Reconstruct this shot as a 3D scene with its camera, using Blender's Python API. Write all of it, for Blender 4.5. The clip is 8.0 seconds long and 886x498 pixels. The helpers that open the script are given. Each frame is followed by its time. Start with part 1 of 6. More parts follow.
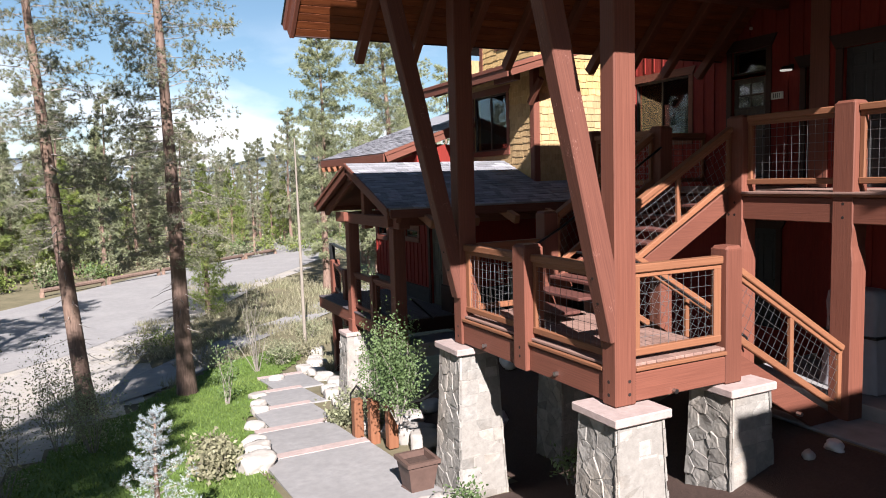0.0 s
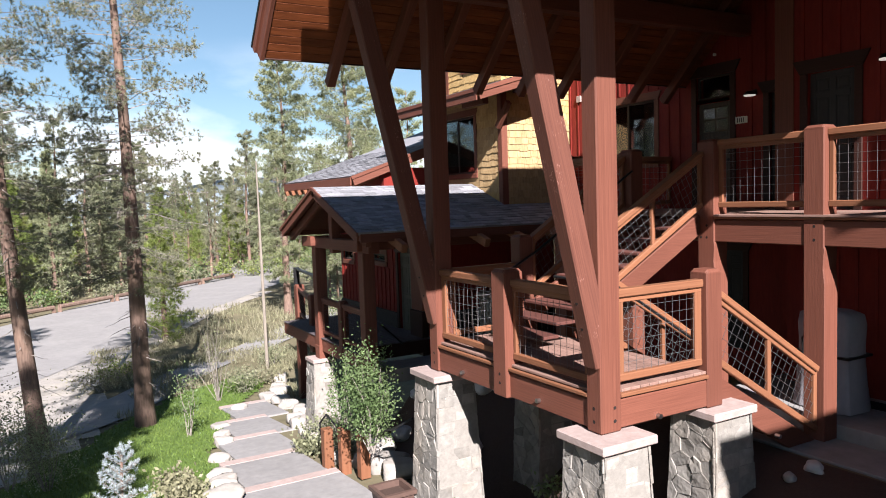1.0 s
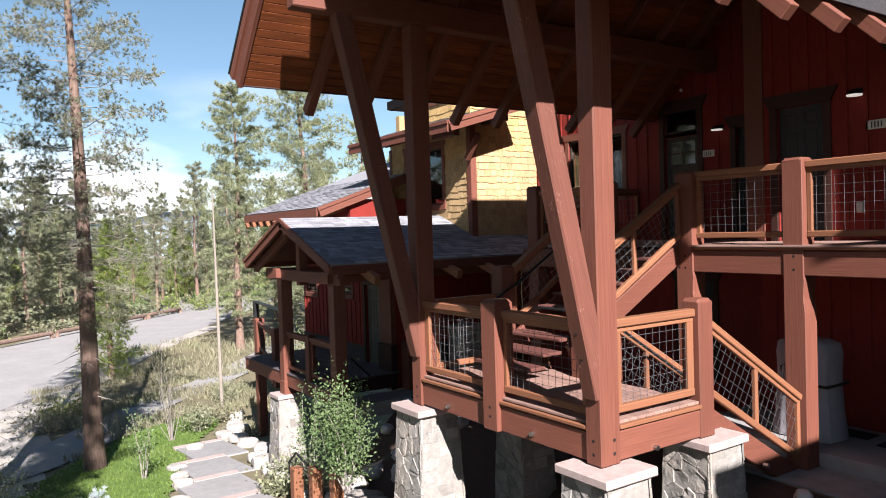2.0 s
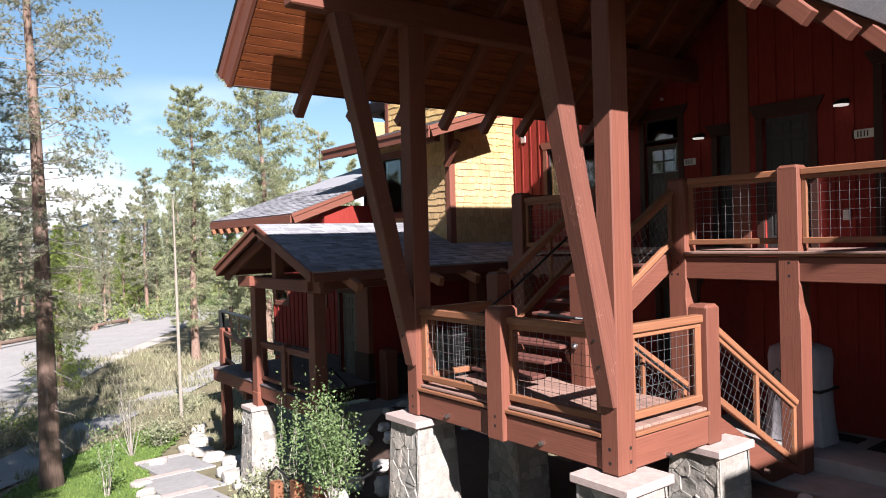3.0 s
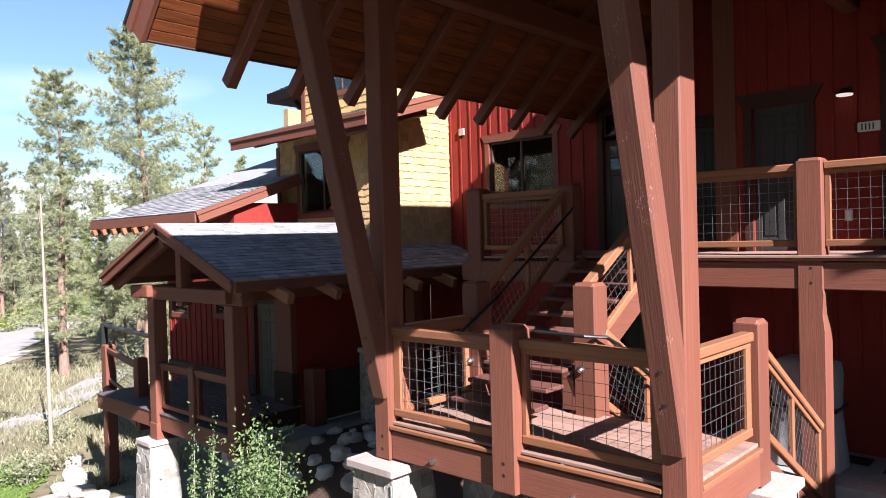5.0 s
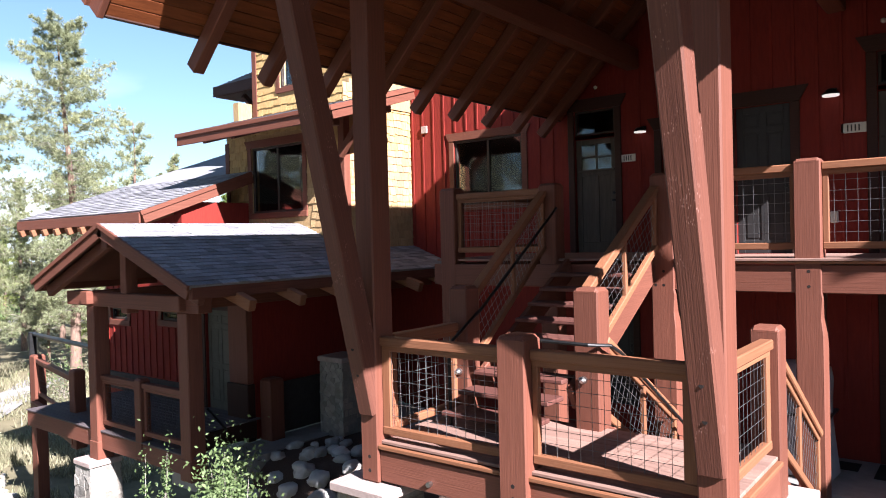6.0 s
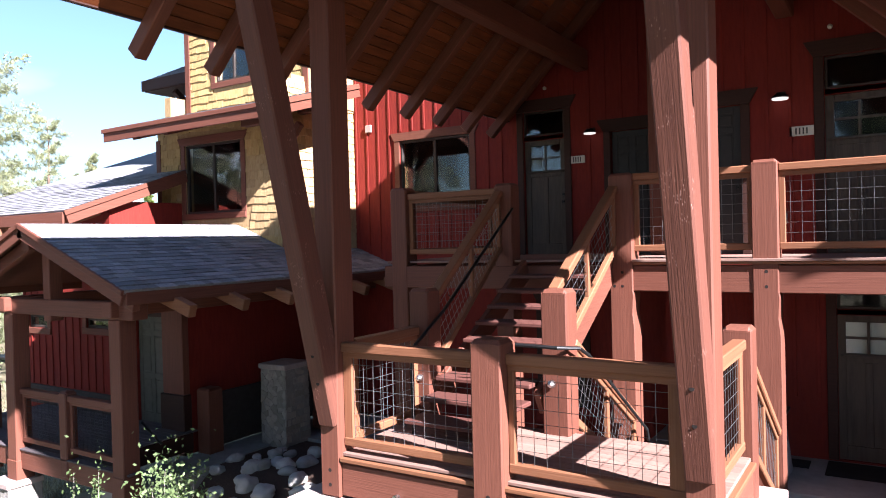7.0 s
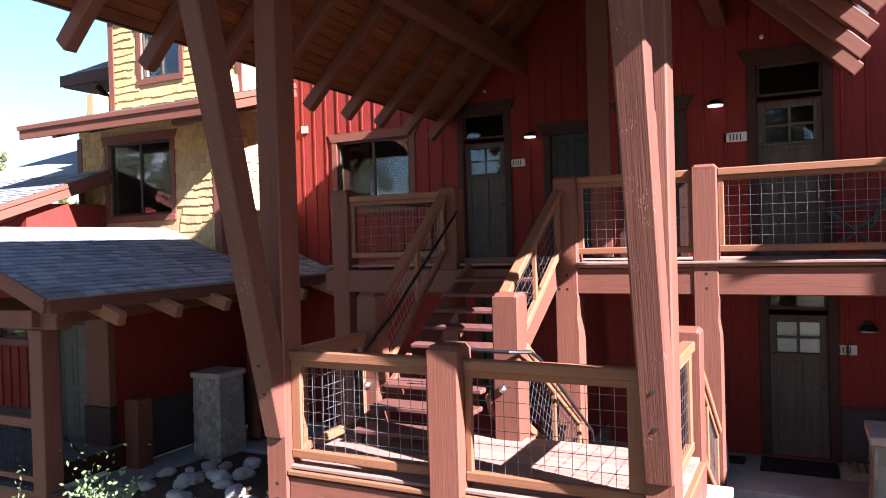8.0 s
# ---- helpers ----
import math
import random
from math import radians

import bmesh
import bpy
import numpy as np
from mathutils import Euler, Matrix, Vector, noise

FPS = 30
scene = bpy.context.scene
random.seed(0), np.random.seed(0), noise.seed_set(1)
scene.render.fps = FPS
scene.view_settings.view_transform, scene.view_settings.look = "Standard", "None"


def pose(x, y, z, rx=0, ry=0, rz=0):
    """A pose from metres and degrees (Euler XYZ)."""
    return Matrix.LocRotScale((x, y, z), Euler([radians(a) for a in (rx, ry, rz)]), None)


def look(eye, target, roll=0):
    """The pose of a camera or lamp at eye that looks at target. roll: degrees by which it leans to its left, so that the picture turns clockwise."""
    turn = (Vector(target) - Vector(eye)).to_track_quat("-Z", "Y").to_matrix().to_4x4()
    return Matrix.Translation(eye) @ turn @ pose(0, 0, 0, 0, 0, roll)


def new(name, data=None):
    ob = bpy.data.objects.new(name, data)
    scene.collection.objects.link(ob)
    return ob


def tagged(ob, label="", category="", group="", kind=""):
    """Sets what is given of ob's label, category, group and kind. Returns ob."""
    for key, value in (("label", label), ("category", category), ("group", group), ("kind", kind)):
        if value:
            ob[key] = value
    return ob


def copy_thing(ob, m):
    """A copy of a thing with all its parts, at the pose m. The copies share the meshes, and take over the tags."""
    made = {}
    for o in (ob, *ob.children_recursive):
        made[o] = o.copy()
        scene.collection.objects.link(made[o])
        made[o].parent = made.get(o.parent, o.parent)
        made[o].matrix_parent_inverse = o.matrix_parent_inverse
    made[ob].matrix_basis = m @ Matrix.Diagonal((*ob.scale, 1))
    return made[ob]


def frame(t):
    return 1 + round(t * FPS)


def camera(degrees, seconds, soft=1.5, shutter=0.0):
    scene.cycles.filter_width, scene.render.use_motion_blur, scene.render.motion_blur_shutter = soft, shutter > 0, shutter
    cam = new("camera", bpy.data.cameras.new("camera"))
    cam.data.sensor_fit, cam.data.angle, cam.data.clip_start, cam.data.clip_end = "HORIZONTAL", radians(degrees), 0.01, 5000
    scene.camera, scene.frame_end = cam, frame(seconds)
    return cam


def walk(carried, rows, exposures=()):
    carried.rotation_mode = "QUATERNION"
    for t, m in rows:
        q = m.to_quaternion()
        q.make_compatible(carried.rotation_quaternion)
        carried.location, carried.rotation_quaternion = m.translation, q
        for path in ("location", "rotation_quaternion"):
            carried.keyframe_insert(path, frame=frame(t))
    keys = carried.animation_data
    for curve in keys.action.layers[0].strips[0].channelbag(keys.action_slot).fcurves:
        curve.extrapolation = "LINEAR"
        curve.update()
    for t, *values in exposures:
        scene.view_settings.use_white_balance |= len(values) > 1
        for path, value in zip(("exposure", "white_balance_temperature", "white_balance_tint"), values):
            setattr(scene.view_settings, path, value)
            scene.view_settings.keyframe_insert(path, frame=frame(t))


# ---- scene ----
cam = camera(63.4, 8.0, soft=1.0)
PATH = [
    (0, (5.908, -4.939, 3.203), (4.122, -4.061, 3.007), -1.7),
    (0.5, (5.763, -4.97, 3.238), (4.001, -4.042, 3.056), -1.8),
    (1, (5.654, -5.079, 3.238), (3.917, -4.096, 3.1), -1.9),
    (1.5, (5.486, -5.201, 3.242), (3.78, -4.162, 3.148), -1.8),
    (2, (5.248, -5.426, 3.209), (3.584, -4.317, 3.159), -1.8),
    (3.5, (4.283, -5.9, 3.175), (2.744, -4.623, 3.141), -1.6),
    (4, (3.723, -5.713, 3.205), (2.243, -4.368, 3.17), -1.7),
    (5.5, (1.953, -5.45, 3.21), (0.649, -3.934, 3.179), -1.5),
    (6, (1.573, -5.418, 3.224), (0.344, -3.84, 3.193), -1.5),
    (6.5, (1.29, -5.377, 3.189), (0.135, -3.745, 3.164), -1.5),
    (7, (1.065, -5.361, 3.191), (0.0, -3.669, 3.166), -1.5),
    (7.5, (0.903, -5.352, 3.18), (-0.078, -3.61, 3.159), -1.6),
    (8, (0.796, -5.353, 3.208), (-0.095, -3.563, 3.185), -1.6),
]
walk(cam, [(t, look(eye, target, roll)) for t, eye, target, roll in PATH],
     exposures=[(0, 1.77, 6500, 15), (2, 1.90, 6480, 15), (4, 2.14, 6450, 16), (5.5, 2.34, 6350, 17), (6.5, 2.60, 6250, 18.5), (8, 3.07, 6120, 21)])

# ---- world and sun ----
SUN_DIR = Vector((1.0, -0.29, 0.72)).normalized()
world = bpy.data.worlds.new("sky")
scene.world = world
world.use_nodes = True
wn = world.node_tree
sky = wn.nodes.new("ShaderNodeTexSky")
sky.sky_type = "NISHITA"
sky.sun_disc = False
sky.sun_elevation = math.asin(SUN_DIR.z)
sky.sun_rotation = math.atan2(SUN_DIR.x, SUN_DIR.y)
sky.altitude = 1500
sky.air_density = 1.2
sky.dust_density = 0.2
sky.ozone_density = 2.6
# soft fair-weather clouds low over the mountains
wco = wn.nodes.new("ShaderNodeTexCoord")
wmap = wn.nodes.new("ShaderNodeMapping")
wmap.inputs["Scale"].default_value = (1.0, 1.0, 2.6)
wno = wn.nodes.new("ShaderNodeTexNoise")
wno.inputs["Scale"].default_value = 2.3
wno.inputs["Detail"].default_value = 7
wramp = wn.nodes.new("ShaderNodeMapRange")
wramp.inputs["From Min"].default_value = 0.50
wramp.inputs["From Max"].default_value = 0.66
wsep = wn.nodes.new("ShaderNodeSeparateXYZ")
wband = wn.nodes.new("ShaderNodeMapRange")
wband.inputs["From Min"].default_value = 0.22
wband.inputs["From Max"].default_value = 0.10
wmul = wn.nodes.new("ShaderNodeMath")
wmul.operation = "MULTIPLY"
# thin veil that pales the lower sky
wveil = wn.nodes.new("ShaderNodeMapRange")
wveil.inputs["From Min"].default_value = 0.75
wveil.inputs["From Max"].default_value = 0.05
wveil.inputs["To Max"].default_value = 0.10
wpale = wn.nodes.new("ShaderNodeMixRGB")
wpale.inputs["Color2"].default_value = (8.5, 20.0, 26.0, 1)
wmix = wn.nodes.new("ShaderNodeMixRGB")
wmix.inputs["Color2"].default_value = (17.0, 17.4, 18.0, 1)
wn.links.new(wco.outputs["Generated"], wmap.inputs["Vector"])
wn.links.new(wmap.outputs["Vector"], wno.inputs["Vector"])
wn.links.new(wno.outputs["Fac"], wramp.inputs["Value"])
wn.links.new(wco.outputs["Generated"], wsep.inputs["Vector"])
wn.links.new(wsep.outputs["Z"], wband.inputs["Value"])
wn.links.new(wramp.outputs["Result"], wmul.inputs[0])
wn.links.new(wband.outputs["Result"], wmul.inputs[1])
wn.links.new(wsep.outputs["Z"], wveil.inputs["Value"])
wn.links.new(wveil.outputs["Result"], wpale.inputs["Fac"])
wn.links.new(sky.outputs["Color"], wpale.inputs["Color1"])
wn.links.new(wmul.outputs["Value"], wmix.inputs["Fac"])
wn.links.new(wpale.outputs["Color"], wmix.inputs["Color1"])
wbg = wn.nodes["Background"]
wbg.inputs["Strength"].default_value = 0.029
wn.links.new(wmix.outputs["Color"], wbg.inputs["Color"])
sun_data = bpy.data.lights.new("sun", "SUN")
sun_data.energy = 5.0
sun_data.angle = radians(0.53)
sun_data.color = (1.0, 0.972, 0.95)
sun_lamp = new("sun", sun_data)
sun_lamp.matrix_world = look(SUN_DIR * 60, (0, 0, 0))


# ---- materials ----
def rgba(c):
    return (c[0], c[1], c[2], 1.0)


def surface(name, c1, c2, rough=0.7, scale=6.0, stretch=(1, 1, 1), bump=0.15, bscale=None, c3=None, vary=0.12, metal=0.0, island=False, spec=0.25, rot=None):
    """Two-scale procedural surface: grain between c1 and c2, blotches towards c3, per-object variation."""
    m = bpy.data.materials.new(name)
    m.use_nodes = True
    nt = m.node_tree
    N, L = nt.nodes, nt.links
    b = N["Principled BSDF"]
    b.inputs["Roughness"].default_value = rough
    b.inputs["Metallic"].default_value = metal
    b.inputs["Specular IOR Level"].default_value = spec
    co = N.new("ShaderNodeTexCoord")
    mp = N.new("ShaderNodeMapping")
    mp.inputs["Scale"].default_value = stretch
    if rot:
        tilt = N.new("ShaderNodeMapping")
        tilt.inputs["Rotation"].default_value = rot
        L.new(co.outputs["Object"], tilt.inputs["Vector"])
        L.new(tilt.outputs["Vector"], mp.inputs["Vector"])
    else:
        L.new(co.outputs["Object"], mp.inputs["Vector"])
    n1 = N.new("ShaderNodeTexNoise")
    n1.inputs["Scale"].default_value = scale
    n1.inputs["Detail"].default_value = 6
    n1.inputs["Roughness"].default_value = 0.62
    L.new(mp.outputs["Vector"], n1.inputs["Vector"])
    r1 = N.new("ShaderNodeMapRange")
    r1.inputs["From Min"].default_value = 0.3
    r1.inputs["From Max"].default_value = 0.7
    L.new(n1.outputs["Fac"], r1.inputs["Value"])
    mx = N.new("ShaderNodeMixRGB")
    mx.inputs["Color1"].default_value = rgba(c1)
    mx.inputs["Color2"].default_value = rgba(c2)
    L.new(r1.outputs["Result"], mx.inputs["Fac"])
    n2 = N.new("ShaderNodeTexNoise")
    n2.inputs["Scale"].default_value = max(0.5, scale * 0.16)
    n2.inputs["Detail"].default_value = 3
    L.new(co.outputs["Object"], n2.inputs["Vector"])
    r2 = N.new("ShaderNodeMapRange")
    r2.inputs["From Min"].default_value = 0.45
    r2.inputs["From Max"].default_value = 0.75
    r2.inputs["To Max"].default_value = 0.55
    L.new(n2.outputs["Fac"], r2.inputs["Value"])
    mx2 = N.new("ShaderNodeMixRGB")
    mx2.inputs["Color2"].default_value = rgba(c3 or [v * 0.7 for v in c1])
    L.new(mx.outputs["Color"], mx2.inputs["Color1"])
    L.new(r2.outputs["Result"], mx2.inputs["Fac"])
    hs = N.new("ShaderNodeHueSaturation")
    if island:
        src = N.new("ShaderNodeNewGeometry").outputs["Random Per Island"]
    else:
        src = N.new("ShaderNodeObjectInfo").outputs["Random"]
    r3 = N.new("ShaderNodeMapRange")
    r3.inputs["To Min"].default_value = 1 - vary
    r3.inputs["To Max"].default_value = 1 + vary
    L.new(src, r3.inputs["Value"])
    L.new(r3.outputs["Result"], hs.inputs["Value"])
    L.new(mx2.outputs["Color"], hs.inputs["Color"])
    L.new(hs.outputs["Color"], b.inputs["Base Color"])
    if bump:
        n3 = N.new("ShaderNodeTexNoise")
        n3.inputs["Scale"].default_value = bscale or scale * 3
        n3.inputs["Detail"].default_value = 5
        L.new(mp.outputs["Vector"], n3.inputs["Vector"])
        bp = N.new("ShaderNodeBump")
        bp.inputs["Strength"].default_value = bump
        bp.inputs["Distance"].default_value = 0.02
        L.new(n3.outputs["Fac"], bp.inputs["Height"])
        L.new(bp.outputs["Normal"], b.inputs["Normal"])
    return m


def wood(name, c1, c2, axis, rough=0.62, vary=0.12, bump=0.14, rot=None, flecks=False):
    s = [22.0, 22.0, 22.0]
    s["xyz".index(axis)] = 0.4
    m = surface(name, c1, c2, rough, 3.0, s, bump, 5.0, vary=vary, rot=rot)
    if not flecks:
        return m
    # torn-grain flecks: short pale splinters scattered in patches
    N, L = m.node_tree.nodes, m.node_tree.links
    co = N.new("ShaderNodeTexCoord")
    mp = N.new("ShaderNodeMapping")
    f = [75.0, 75.0, 75.0]
    f["xyz".index(axis)] = 22.0
    mp.inputs["Scale"].default_value = f
    L.new(co.outputs["Object"], mp.inputs["Vector"])
    vo = N.new("ShaderNodeTexVoronoi")
    vo.inputs["Scale"].default_value = 1.0
    L.new(mp.outputs["Vector"], vo.inputs["Vector"])
    cell = N.new("ShaderNodeMapRange")
    cell.inputs["From Min"].default_value = 0.30
    cell.inputs["From Max"].default_value = 0.18
    L.new(vo.outputs["Distance"], cell.inputs["Value"])
    pn = N.new("ShaderNodeTexNoise")
    pn.inputs["Scale"].default_value = 4.5
    pn.inputs["Detail"].default_value = 4
    L.new(co.outputs["Object"], pn.inputs["Vector"])
    pr = N.new("ShaderNodeMapRange")
    pr.inputs["From Min"].default_value = 0.56
    pr.inputs["From Max"].default_value = 0.68
    pr.inputs["To Max"].default_value = 0.75
    L.new(pn.outputs["Fac"], pr.inputs["Value"])
    mu = N.new("ShaderNodeMath")
    mu.operation = "MULTIPLY"
    L.new(cell.outputs["Result"], mu.inputs[0])
    L.new(pr.outputs["Result"], mu.inputs[1])
    b = N["Principled BSDF"]
    src = b.inputs["Base Color"].links[0].from_socket
    mx = N.new("ShaderNodeMixRGB")
    mx.inputs["Color2"].default_value = rgba([min(0.55, v * 2.0 + 0.10) for v in c1])
    L.new(mu.outputs["Value"], mx.inputs["Fac"])
    L.new(src, mx.inputs["Color1"])
    L.new(mx.outputs["Color"], b.inputs["Base Color"])
    return m


def glass(name, tint=(0.9, 0.95, 0.95), rough=0.02):
    m = bpy.data.materials.new(name)
    m.use_nodes = True
    b = m.node_tree.nodes["Principled BSDF"]
    b.inputs["Base Color"].default_value = rgba(tint)
    b.inputs["Roughness"].default_value = rough
    b.inputs["Transmission Weight"].default_value = 1.0
    b.inputs["IOR"].default_value = 1.5
    return m


STAIN1, STAIN2 = (0.148, 0.0525, 0.034), (0.099, 0.0335, 0.0215)
RAIL1, RAIL2 = (0.215, 0.092, 0.048), (0.155, 0.060, 0.030)
W = {a: wood("timber_" + a, STAIN1, STAIN2, a) for a in "xyz"}
W["brace"] = wood("brace_timber", (0.132, 0.049, 0.033), (0.080, 0.0285, 0.020), "z", rot=(-math.atan(0.25), 0, 0), flecks=True)
W["slope_left"] = wood("rafter_timber_left", STAIN1, STAIN2, "x", rot=(0, radians(45), 0))
W["slope_right"] = wood("rafter_timber_right", STAIN1, STAIN2, "x", rot=(0, radians(-45), 0))
R = {a: wood("rail_wood_" + a, RAIL1, RAIL2, a) for a in "xyz"}
M_DARK = wood("dark_stained_wood", (0.042, 0.016, 0.011), (0.026, 0.010, 0.008), "x")
M_SOFFIT = surface("soffit_planks", (0.205, 0.058, 0.019), (0.09, 0.024, 0.008), 0.55, 3.0, (4, 0.5, 4), 0.1, 10, vary=0.22, island=True)
M_DECK = surface("deck_boards", (0.235, 0.145, 0.118), (0.17, 0.10, 0.08), 0.75, 4.0, (0.8, 5, 5), 0.2, vary=0.15)
M_RED = surface("red_siding", (0.195, 0.0195, 0.0120), (0.13, 0.0105, 0.0085), 0.75, 5.0, (4, 4, 0.6), 0.25, 14, vary=0.06)
M_YEL = surface("yellow_shingles", (0.375, 0.262, 0.138), (0.285, 0.182, 0.084), 0.8, 7.0, (3, 3, 1), 0.3, 20, vary=0.16)
M_STONE = surface("pier_stone", (0.255, 0.238, 0.215), (0.15, 0.14, 0.127), 0.85, 6.0, (1, 1, 1), 0.8, 18, c3=(0.25, 0.20, 0.15), vary=0.3)
M_MORTAR = surface("mortar", (0.25, 0.232, 0.208), (0.18, 0.166, 0.148), 0.95, 12, bump=0.4)
M_CAP = surface("sandstone_cap", (0.335, 0.265, 0.245), (0.25, 0.192, 0.175), 0.8, 9, bump=0.2, vary=0.05)
# deck boards again, with the porch shade put into the colour
M_DECK_SHADED = surface("shaded_deck_boards", (0.105, 0.086, 0.09), (0.07, 0.056, 0.06), 0.8, 4.0, (0.8, 5, 5), 0.2, vary=0.15)
M_ROOF = surface("asphalt_shingles", (0.235, 0.235, 0.25), (0.15, 0.15, 0.163), 0.9, 30, bump=0.3, vary=0.3, island=True)
M_IRON = surface("black_iron", (0.02, 0.02, 0.02), (0.03, 0.03, 0.032), 0.45, 20, bump=0.05, metal=0.6)
M_WIRE = surface("galvanised_wire", (0.24, 0.24, 0.24), (0.16, 0.16, 0.17), 0.45, 20, bump=0.0, metal=0.8)
M_STEEL = surface("steel", (0.55, 0.55, 0.55), (0.4, 0.4, 0.4), 0.3, 20, bump=0.0, metal=1.0)
M_BOLT = surface("bolt_hole_shade", (0.012, 0.009, 0.008), (0.02, 0.014, 0.012), 0.8, 20, bump=0.0)
M_GLASS = glass("window_glass")
M_FRAME = surface("dark_window_frame", (0.035, 0.026, 0.022), (0.025, 0.018, 0.016), 0.5, 10, bump=0.05)
M_DOOR = surface("grey_stained_door", (0.085, 0.066, 0.052), (0.045, 0.036, 0.03), 0.6, 3, (6, 6, 0.6), 0.25, vary=0.08)
# near-black paint: room boxes made to look unlit, and the door mats
M_BLACK = surface("near_black", (0.012, 0.012, 0.013), (0.02, 0.02, 0.02), 0.9, 3, bump=0)
M_SIGN = surface("sign_plate", (0.55, 0.53, 0.48), (0.45, 0.43, 0.4), 0.6, 10, bump=0.0)
M_CONC = surface("concrete", (0.25, 0.24, 0.235), (0.19, 0.183, 0.18), 0.9, 5, bump=0.15, vary=0.06)
M_WAINS = surface("dark_wainscot", (0.05, 0.045, 0.045), (0.035, 0.03, 0.03), 0.85, 8, bump=0.3)


# ---- mesh helpers ----
ORIGIN = Vector((0, 0, 0))      # where the wing that is being built stands


def thing(name, loc=(0, 0, 0), label="", category="", group="", kind=""):
    e = new(name)
    e.empty_display_size = 0.2
    e.location = Vector(loc) + ORIGIN
    return tagged(e, label, category, group, kind)


def mesh_of(name, bm, mats):
    me = bpy.data.meshes.new(name)
    if ORIGIN.length:
        bmesh.ops.translate(bm, verts=bm.verts, vec=ORIGIN)
    bm.to_mesh(me)
    bm.free()
    for m in mats if isinstance(mats, (list, tuple)) else [mats]:
        me.materials.append(m)
    return me


def part(name, bm, material, parent=None, label="", kind=""):
    """One mesh object; its vertices are given in the wing's coordinates."""
    ob = new(name, mesh_of(name, bm, material) if isinstance(bm, bmesh.types.BMesh) else bm)
    if parent is not None:
        ob.parent = parent
        base = parent
        while base.parent is not None:
            base = base.parent
        ob.matrix_parent_inverse = Matrix.Translation(-base.location) if parent is base else Matrix.Identity(4)
    return tagged(ob, label, kind=kind)


def obox(bm, m, sx, sy, sz, bev=0.008):
    """A box with chamfered edges, centred on the pose m."""
    h = (sx / 2, sy / 2, sz / 2)
    b = min(bev, 0.45 * min(sx, sy, sz))
    sgn = [(i, j, k) for i in (-1, 1) for j in (-1, 1) for k in (-1, 1)]
    v = {}
    if b <= 0:
        for s in sgn:
            w = bm.verts.new(m @ Vector([s[n] * h[n] for n in range(3)]))
            for a in range(3):
                v[s, a] = w
    else:
        for s in sgn:
            for a in range(3):
                v[s, a] = bm.verts.new(m @ Vector([s[n] * (h[n] if n == a else h[n] - b) for n in range(3)]))
    flip = m.to_3x3().determinant() < 0

    def face(vs, out):
        vs = list(vs)
        n = (vs[1].co - vs[0].co).cross(vs[2].co - vs[0].co)
        if n.dot(m.to_3x3() @ Vector(out)) < 0:
            vs.reverse()
        bm.faces.new(vs)

    for a in range(3):
        o1, o2 = [n for n in range(3) if n != a]
        for sg in (-1, 1):
            q = []
            for s1, s2 in ((-1, -1), (1, -1), (1, 1), (-1, 1)):
                s = [0, 0, 0]
                s[a], s[o1], s[o2] = sg, s1, s2
                q.append(v[tuple(s), a])
            out = [0, 0, 0]
            out[a] = sg
            face(q, out)
    if b > 0:
        for a in range(3):
            o1, o2 = [n for n in range(3) if n != a]
            for s1 in (-1, 1):
                for s2 in (-1, 1):
                    lo, hi = [0, 0, 0], [0, 0, 0]
                    lo[a], hi[a] = -1, 1
                    lo[o1] = hi[o1] = s1
                    lo[o2] = hi[o2] = s2
                    out = [0, 0, 0]
                    out[o1], out[o2] = s1, s2
                    lo, hi = tuple(lo), tuple(hi)
                    face([v[lo, o1], v[hi, o1], v[hi, o2], v[lo, o2]], out)
        for s in sgn:
            face([v[s, 0], v[s, 1], v[s, 2]], s)


def abox(bm, x0, x1, y0, y1, z0, z1, bev=0.008):
    obox(bm, Matrix.Translation(((x0 + x1) / 2, (y0 + y1) / 2, (z0 + z1) / 2)), abs(x1 - x0), abs(y1 - y0), abs(z1 - z0), bev)


def along(p, q, up=(0, 0, 1)):
    """A pose at the middle of p-q whose x axis runs along it and whose z axis is near up."""
    p, q = Vector(p), Vector(q)
    x = (q - p).normalized()
    y = Vector(up).cross(x).normalized()
    z = x.cross(y)
    m = Matrix((x, y, z)).transposed().to_4x4()
    m.translation = (p + q) / 2
    return m


def strut(bm, p, q, w, h, bev=0.01, up=(0, 0, 1)):
    obox(bm, along(p, q, up), (Vector(q) - Vector(p)).length, w, h, bev)


def tube(bm, pts, r, n=6, close=True):
    pts = [Vector(p) for p in pts]
    rs = r if isinstance(r, (list, tuple)) else [r] * len(pts)
    rings = []
    ref = Vector((0.31, 0.17, 0.93)).normalized()
    for i, p in enumerate(pts):
        d = (pts[min(i + 1, len(pts) - 1)] - pts[max(i - 1, 0)]).normalized()
        u = d.cross(ref)
        if u.length < 1e-3:
            u = d.cross(Vector((1, 0, 0)))
        u.normalize()
        w = d.cross(u)
        rings.append([bm.verts.new(p + rs[i] * (math.cos(2 * math.pi * k / n) * u + math.sin(2 * math.pi * k / n) * w)) for k in range(n)])
    for a, b in zip(rings, rings[1:]):
        for k in range(n):
            bm.faces.new((a[k], a[(k + 1) % n], b[(k + 1) % n], b[k]))
    if close:
        bm.faces.new(list(reversed(rings[0])))
        bm.faces.new(rings[-1])


def one(name, mat_, parent, fn, *a, label="", **k):
    """A part made by one call of a mesh function."""
    bm = bmesh.new()
    fn(bm, *a, **k)
    return part(name, bm, mat_, parent, label)


